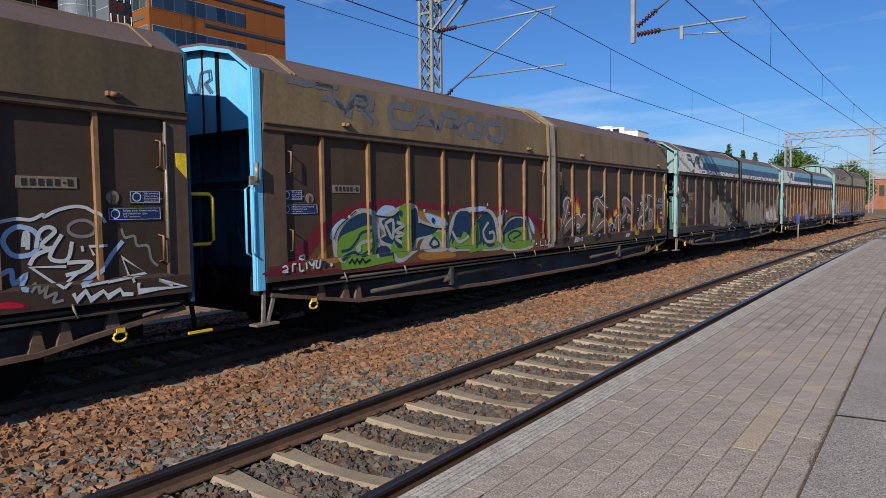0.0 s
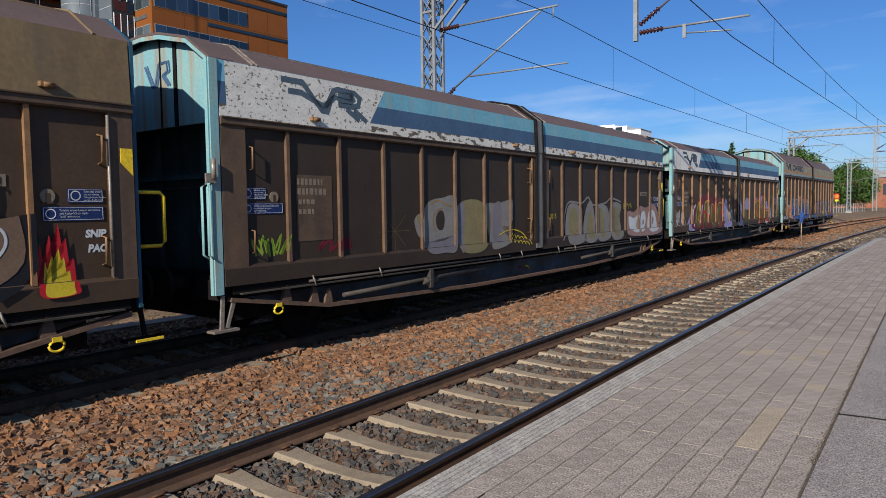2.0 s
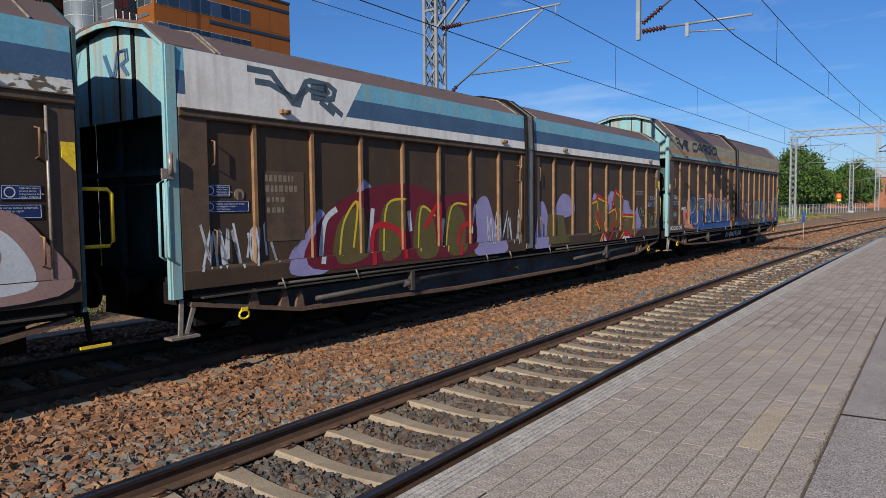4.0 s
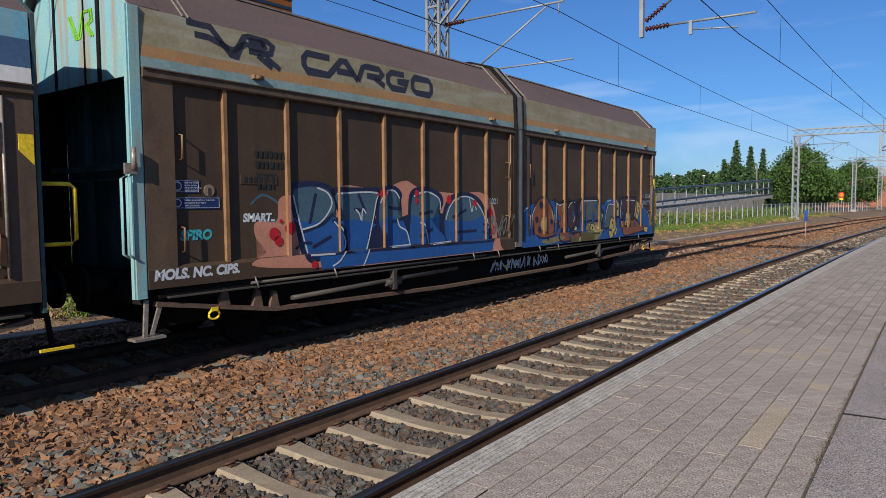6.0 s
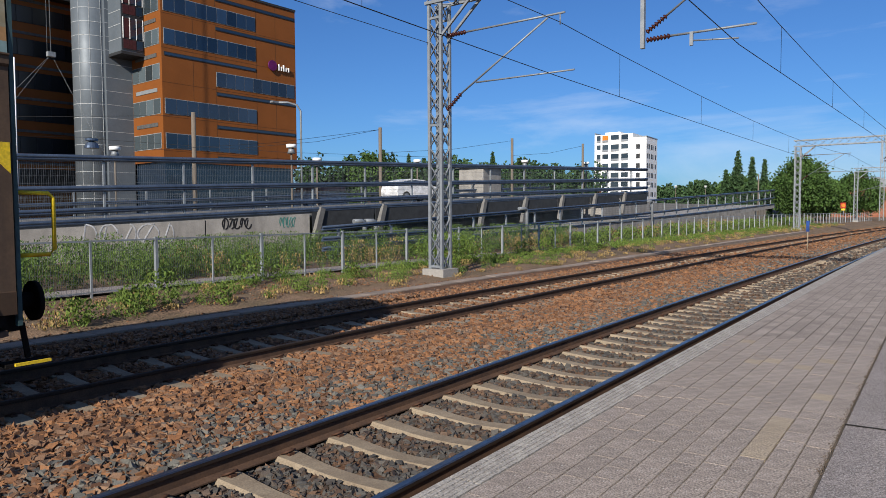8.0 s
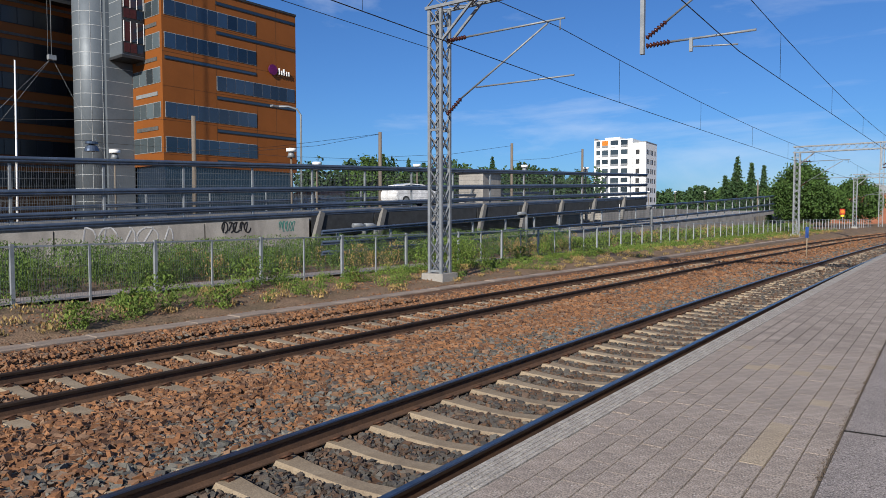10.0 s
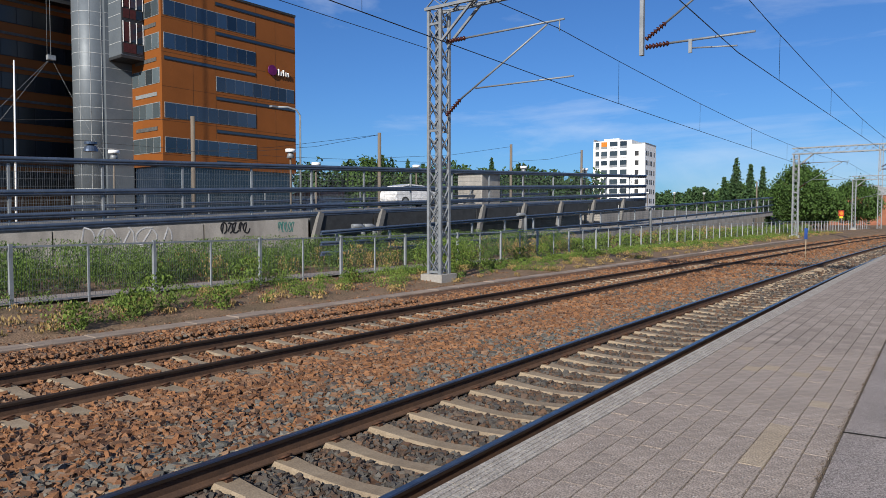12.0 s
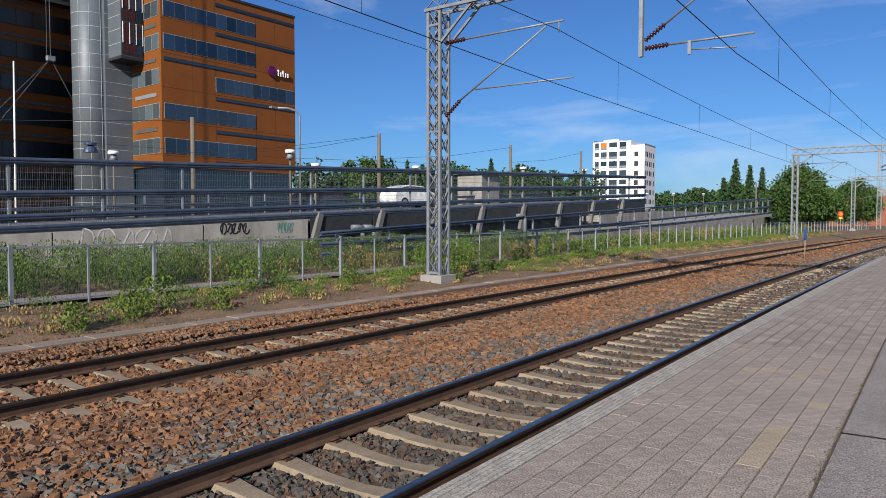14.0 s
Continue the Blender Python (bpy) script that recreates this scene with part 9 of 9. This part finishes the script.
def block_marks(wagon, prof, x, z, w, h, material, th, label):
    """Five rounded block shapes in a row."""
    bm = bmesh.new()
    s = w / 5
    ribbon(bm, prof, [(x + s * 0.85, z + h), (x + 0.26 * h, z + h), (x, z + 0.7 * h), (x, z + 0.3 * h), (x + 0.26 * h, z), (x + s * 0.8, z), (x + s * 1.25, z + h), (x + s * 1.42, z + h), (x + s * 1.85, z)], th)
    ribbon(bm, prof, [(x + s * 1.1, z + 0.36 * h), (x + s * 1.7, z + 0.36 * h)], th)
    ribbon(bm, prof, [(x + s * 1.85, z), (x + s * 2.05, z + h * 0.9), (x + s * 2.2, z + h), (x + s * 2.7, z + h), (x + s * 2.82, z + 0.72 * h), (x + s * 2.7, z + 0.45 * h), (x + s * 2.2, z + 0.45 * h)], th)
    ribbon(bm, prof, [(x + s * 2.5, z + 0.4 * h), (x + s * 2.9, z)], th)
    ribbon(bm, prof, [(x + s * 3.75, z + h), (x + s * 3.2, z + h), (x + s * 3.05, z + 0.7 * h), (x + s * 3.05, z + 0.3 * h), (x + s * 3.2, z), (x + s * 3.75, z), (x + s * 3.9, z + 0.5 * h), (x + s * 3.45, z + 0.5 * h)], th)
    ribbon(bm, prof, rounded(x + s * 4.12, z, s * 0.88, h), th)
    part("wordmark", bm, material, wagon, label)


FADED = mat("faded_mark_blue", (0.085, 0.10, 0.14), (0.12, 0.11, 0.10), rough=0.7, scale=6, fine=30, var=0.4, bump=0.03)
DARKM = mat("mark_dark_blue", (0.022, 0.024, 0.04), (0.03, 0.03, 0.045), rough=0.6, scale=5, bump=0.02)
GREYM = mat("mark_slate", (0.07, 0.10, 0.13), (0.05, 0.075, 0.10), rough=0.6, scale=5, bump=0.02)
stripe_emblem(wagons[1], LOW, 1.20, 3.34, 1.10, 0.44, FADED, 0.095, "faded blue angular stripe emblem")
block_marks(wagons[1], LOW, 2.72, 3.37, 3.60, 0.33, FADED, 0.13, "faded blue rounded block shapes")
stripe_emblem(wagons[4], TALL, 0.80, 3.78, 1.15, 0.36, DARKM, 0.075, "dark blue angular stripe emblem")
block_marks(wagons[4], TALL, 2.5, 3.84, 2.95, 0.25, DARKM, 0.092, "dark blue rounded block shapes")
# pale torn patch on the second wagon's shoulder
bm = bmesh.new()
bm.faces.new([bm.verts.new((x, upper_y(LOW, z), z)) for x, z in ((0.5, 3.83), (0.52, 3.74), (0.9, 3.72), (1.1, 3.77), (1.5, 3.76), (1.55, 3.83))])
part("torn_patch", bm, FADED, wagons[1])
CHIPPED = mat("chipped_white", (0.56, 0.55, 0.51), (0.47, 0.46, 0.43), rough=0.7, scale=4, fine=25, var=0.25, bump=0.05, streak=((0.15, 0.13, 0.10), 1.0, (18, 18, 26), (0.595, 0.625)))
for i, wg in ((2, wagons[2]), (3, wagons[3])):
    bm = bmesh.new()
    led, sh = LOW["ledge"], LOW["shoulder"]
    e = 0.002
    bm.faces.new([bm.verts.new((x, upper_y(LOW, z) + 0.0015, z)) for x, z in ((0.17, led + 0.005), (2.75, led + 0.005), (3.25, sh - 0.005), (0.17, sh - 0.005))])
    part("white_patch", bm, CHIPPED if i == 2 else PM["clean_white"], wg, "chipped white paint patch" if i == 2 else "clean white paint patch")
    stripe_emblem(wg, LOW, 1.25, 3.32, 1.40, 0.44, GREYM, 0.085, "slate blue angular stripe emblem")
# data panels with unreadable bars
for wg, x, z, big in ((wagons[2], 1.33, 1.50, True), (wagons[3], 1.33, 1.50, True), (wagons[4], 1.62, 2.3, False)):
    bm = bmesh.new()
    hh = 0.95 if big else 0.42
    if big:
        box(bm, x, x + 0.70, 0.0455, 0.0505, z, z + hh)
        pl = part("data_panel", bm, PM["frame"], wg, "faded brown data panel with pale print")
    else:
        pl = new("data_panel")
        pl.parent = wg
        bm.free()
    bm = bmesh.new()
    r = random.Random(i)
    for k, (a, b, hgt) in enumerate(((0.02, 0.5, 0.09), (0.02, 0.6, 0.09), (0.04, 0.32, 0.07), (0.04, 0.32, 0.07))):
        zz = z + hh - 0.14 * (k + 1)
        xx = x + a
        while xx < x + b:
            w = r.uniform(0.03, 0.07)
            box(bm, xx, xx + w, 0.043, 0.045, zz, zz + hgt)
            xx += w + 0.03
    part("print", bm, PM["plate"] if big else PM["mark"], pl)["kind"] = "stuff"


def figures(wagon, text, x, z, size, material, y=0.046, name="painted_year", label="sprayed year figures", lean=0.0, wide=1.0):
    """Painted writing on the panel face."""
    cu = bpy.data.curves.new("figures", "FONT")
    cu.body, cu.size, cu.shear, cu.offset = text, size, lean, 0.04 * size * (wide - 1)
    tmp = bpy.data.objects.new("figures", cu)
    scene.collection.objects.link(tmp)
    dg = bpy.context.evaluated_depsgraph_get()
    me = bpy.data.meshes.new_from_object(tmp.evaluated_get(dg))
    bpy.data.objects.remove(tmp)
    me.transform(Matrix.Translation((x, y, z)) @ Matrix.Rotation(radians(90), 4, "X"))
    me.materials.clear()
    me.materials.append(material)
    ob = new(name, me)
    ob.parent = wagon
    ob["label"] = label


figures(wagons[4], "2021", 7.38, 1.93, 0.17, SP["white"])
figures(wagons[2], "2015", 9.06, 1.66, 0.17, SP["yellow"])
figures(wagons[3], "2020", 13.98, 1.67, 0.15, SP["red"])
TAG = dict(name="graffiti_word", label="sprayed word", lean=0.15, wide=2.3)
figures(wagons[4], "SMART..", 1.42, 1.73, 0.148, SP["white"], y=0.0475, **TAG)
figures(wagons[4], "SPIRO", 0.51, 1.53, 0.164, SP["cyan"], y=0.0475, **TAG)
figures(wagons[4], "MOLS. NC. CIPS.", 0.12, 1.08, 0.165, SP["white"], y=-0.0145, **TAG)
figures(wagons[1], "¡EGYPT!", 9.7, 1.09, 0.14, SP["white"], y=-0.0145, **TAG)
figures(wagons[1], "¡SKI2B!", 13.13, 1.08, 0.117, SP["white"], y=-0.0145, **TAG)
figures(wagons[1], "SNIP", 16.28, 1.69, 0.11, SP["white"], y=0.0475, **TAG)
figures(wagons[1], "PAC", 16.3, 1.53, 0.11, SP["white"], y=0.0475, **TAG)

# pale tag on the fifth wagon's girder
bm = bmesh.new()
for line in loops(58, 7.7, 10.2, 0.50, 0.76, 12):
    for q in band(smooth(line, False, 4), 0.028):
        bm.faces.new([bm.verts.new((x, 0.237, z)) for x, z in q])
part("graffiti", bm, SP["tag_pale"], wagons[4], "pale blue sprayed tag")["kind"] = "stuff"


# ---------------------------------------------------------------- what moves
START = 6.05             # leading end of the second wagon at the clip's start
RUN = [(0, 0.0), (1.5, 13.97), (3.0, 27.95), (6.0, 55.58), (6.5, 60.14), (7.5, 69.22), (9.0, 82.8), (11.0, 100.8), (14.0, 127.5)]
SIDE = Y2 + 0.798 - W / 2


def on_line(x0):
    """Pose of a wagon whose leading end is at x0: both ends lie on the bent line."""
    a, b = (x0, SIDE + bend(x0)), (x0 + LENGTH, SIDE + bend(x0 + LENGTH))
    return pose(a[0], a[1], 0, 0, 0, math.degrees(math.atan2(b[1] - a[1], b[0] - a[0])))


def motions():
    for i, wagon in enumerate(wagons):
        walk(wagon, [(t, on_line(START + PITCH * (i - 1) - s)) for t, s in RUN])
        for part_ in wagon.children:
            if part_.name.startswith("wheelset"):
                at = part_.matrix_basis.translation.copy()
                steps = [k / 15 for k in range(211)]
                walk(part_, [(t, pose(*at) @ Matrix.Rotation(-float(np.interp(t, *zip(*RUN))) / 0.46, 4, "Y")) for t in steps])


motions()
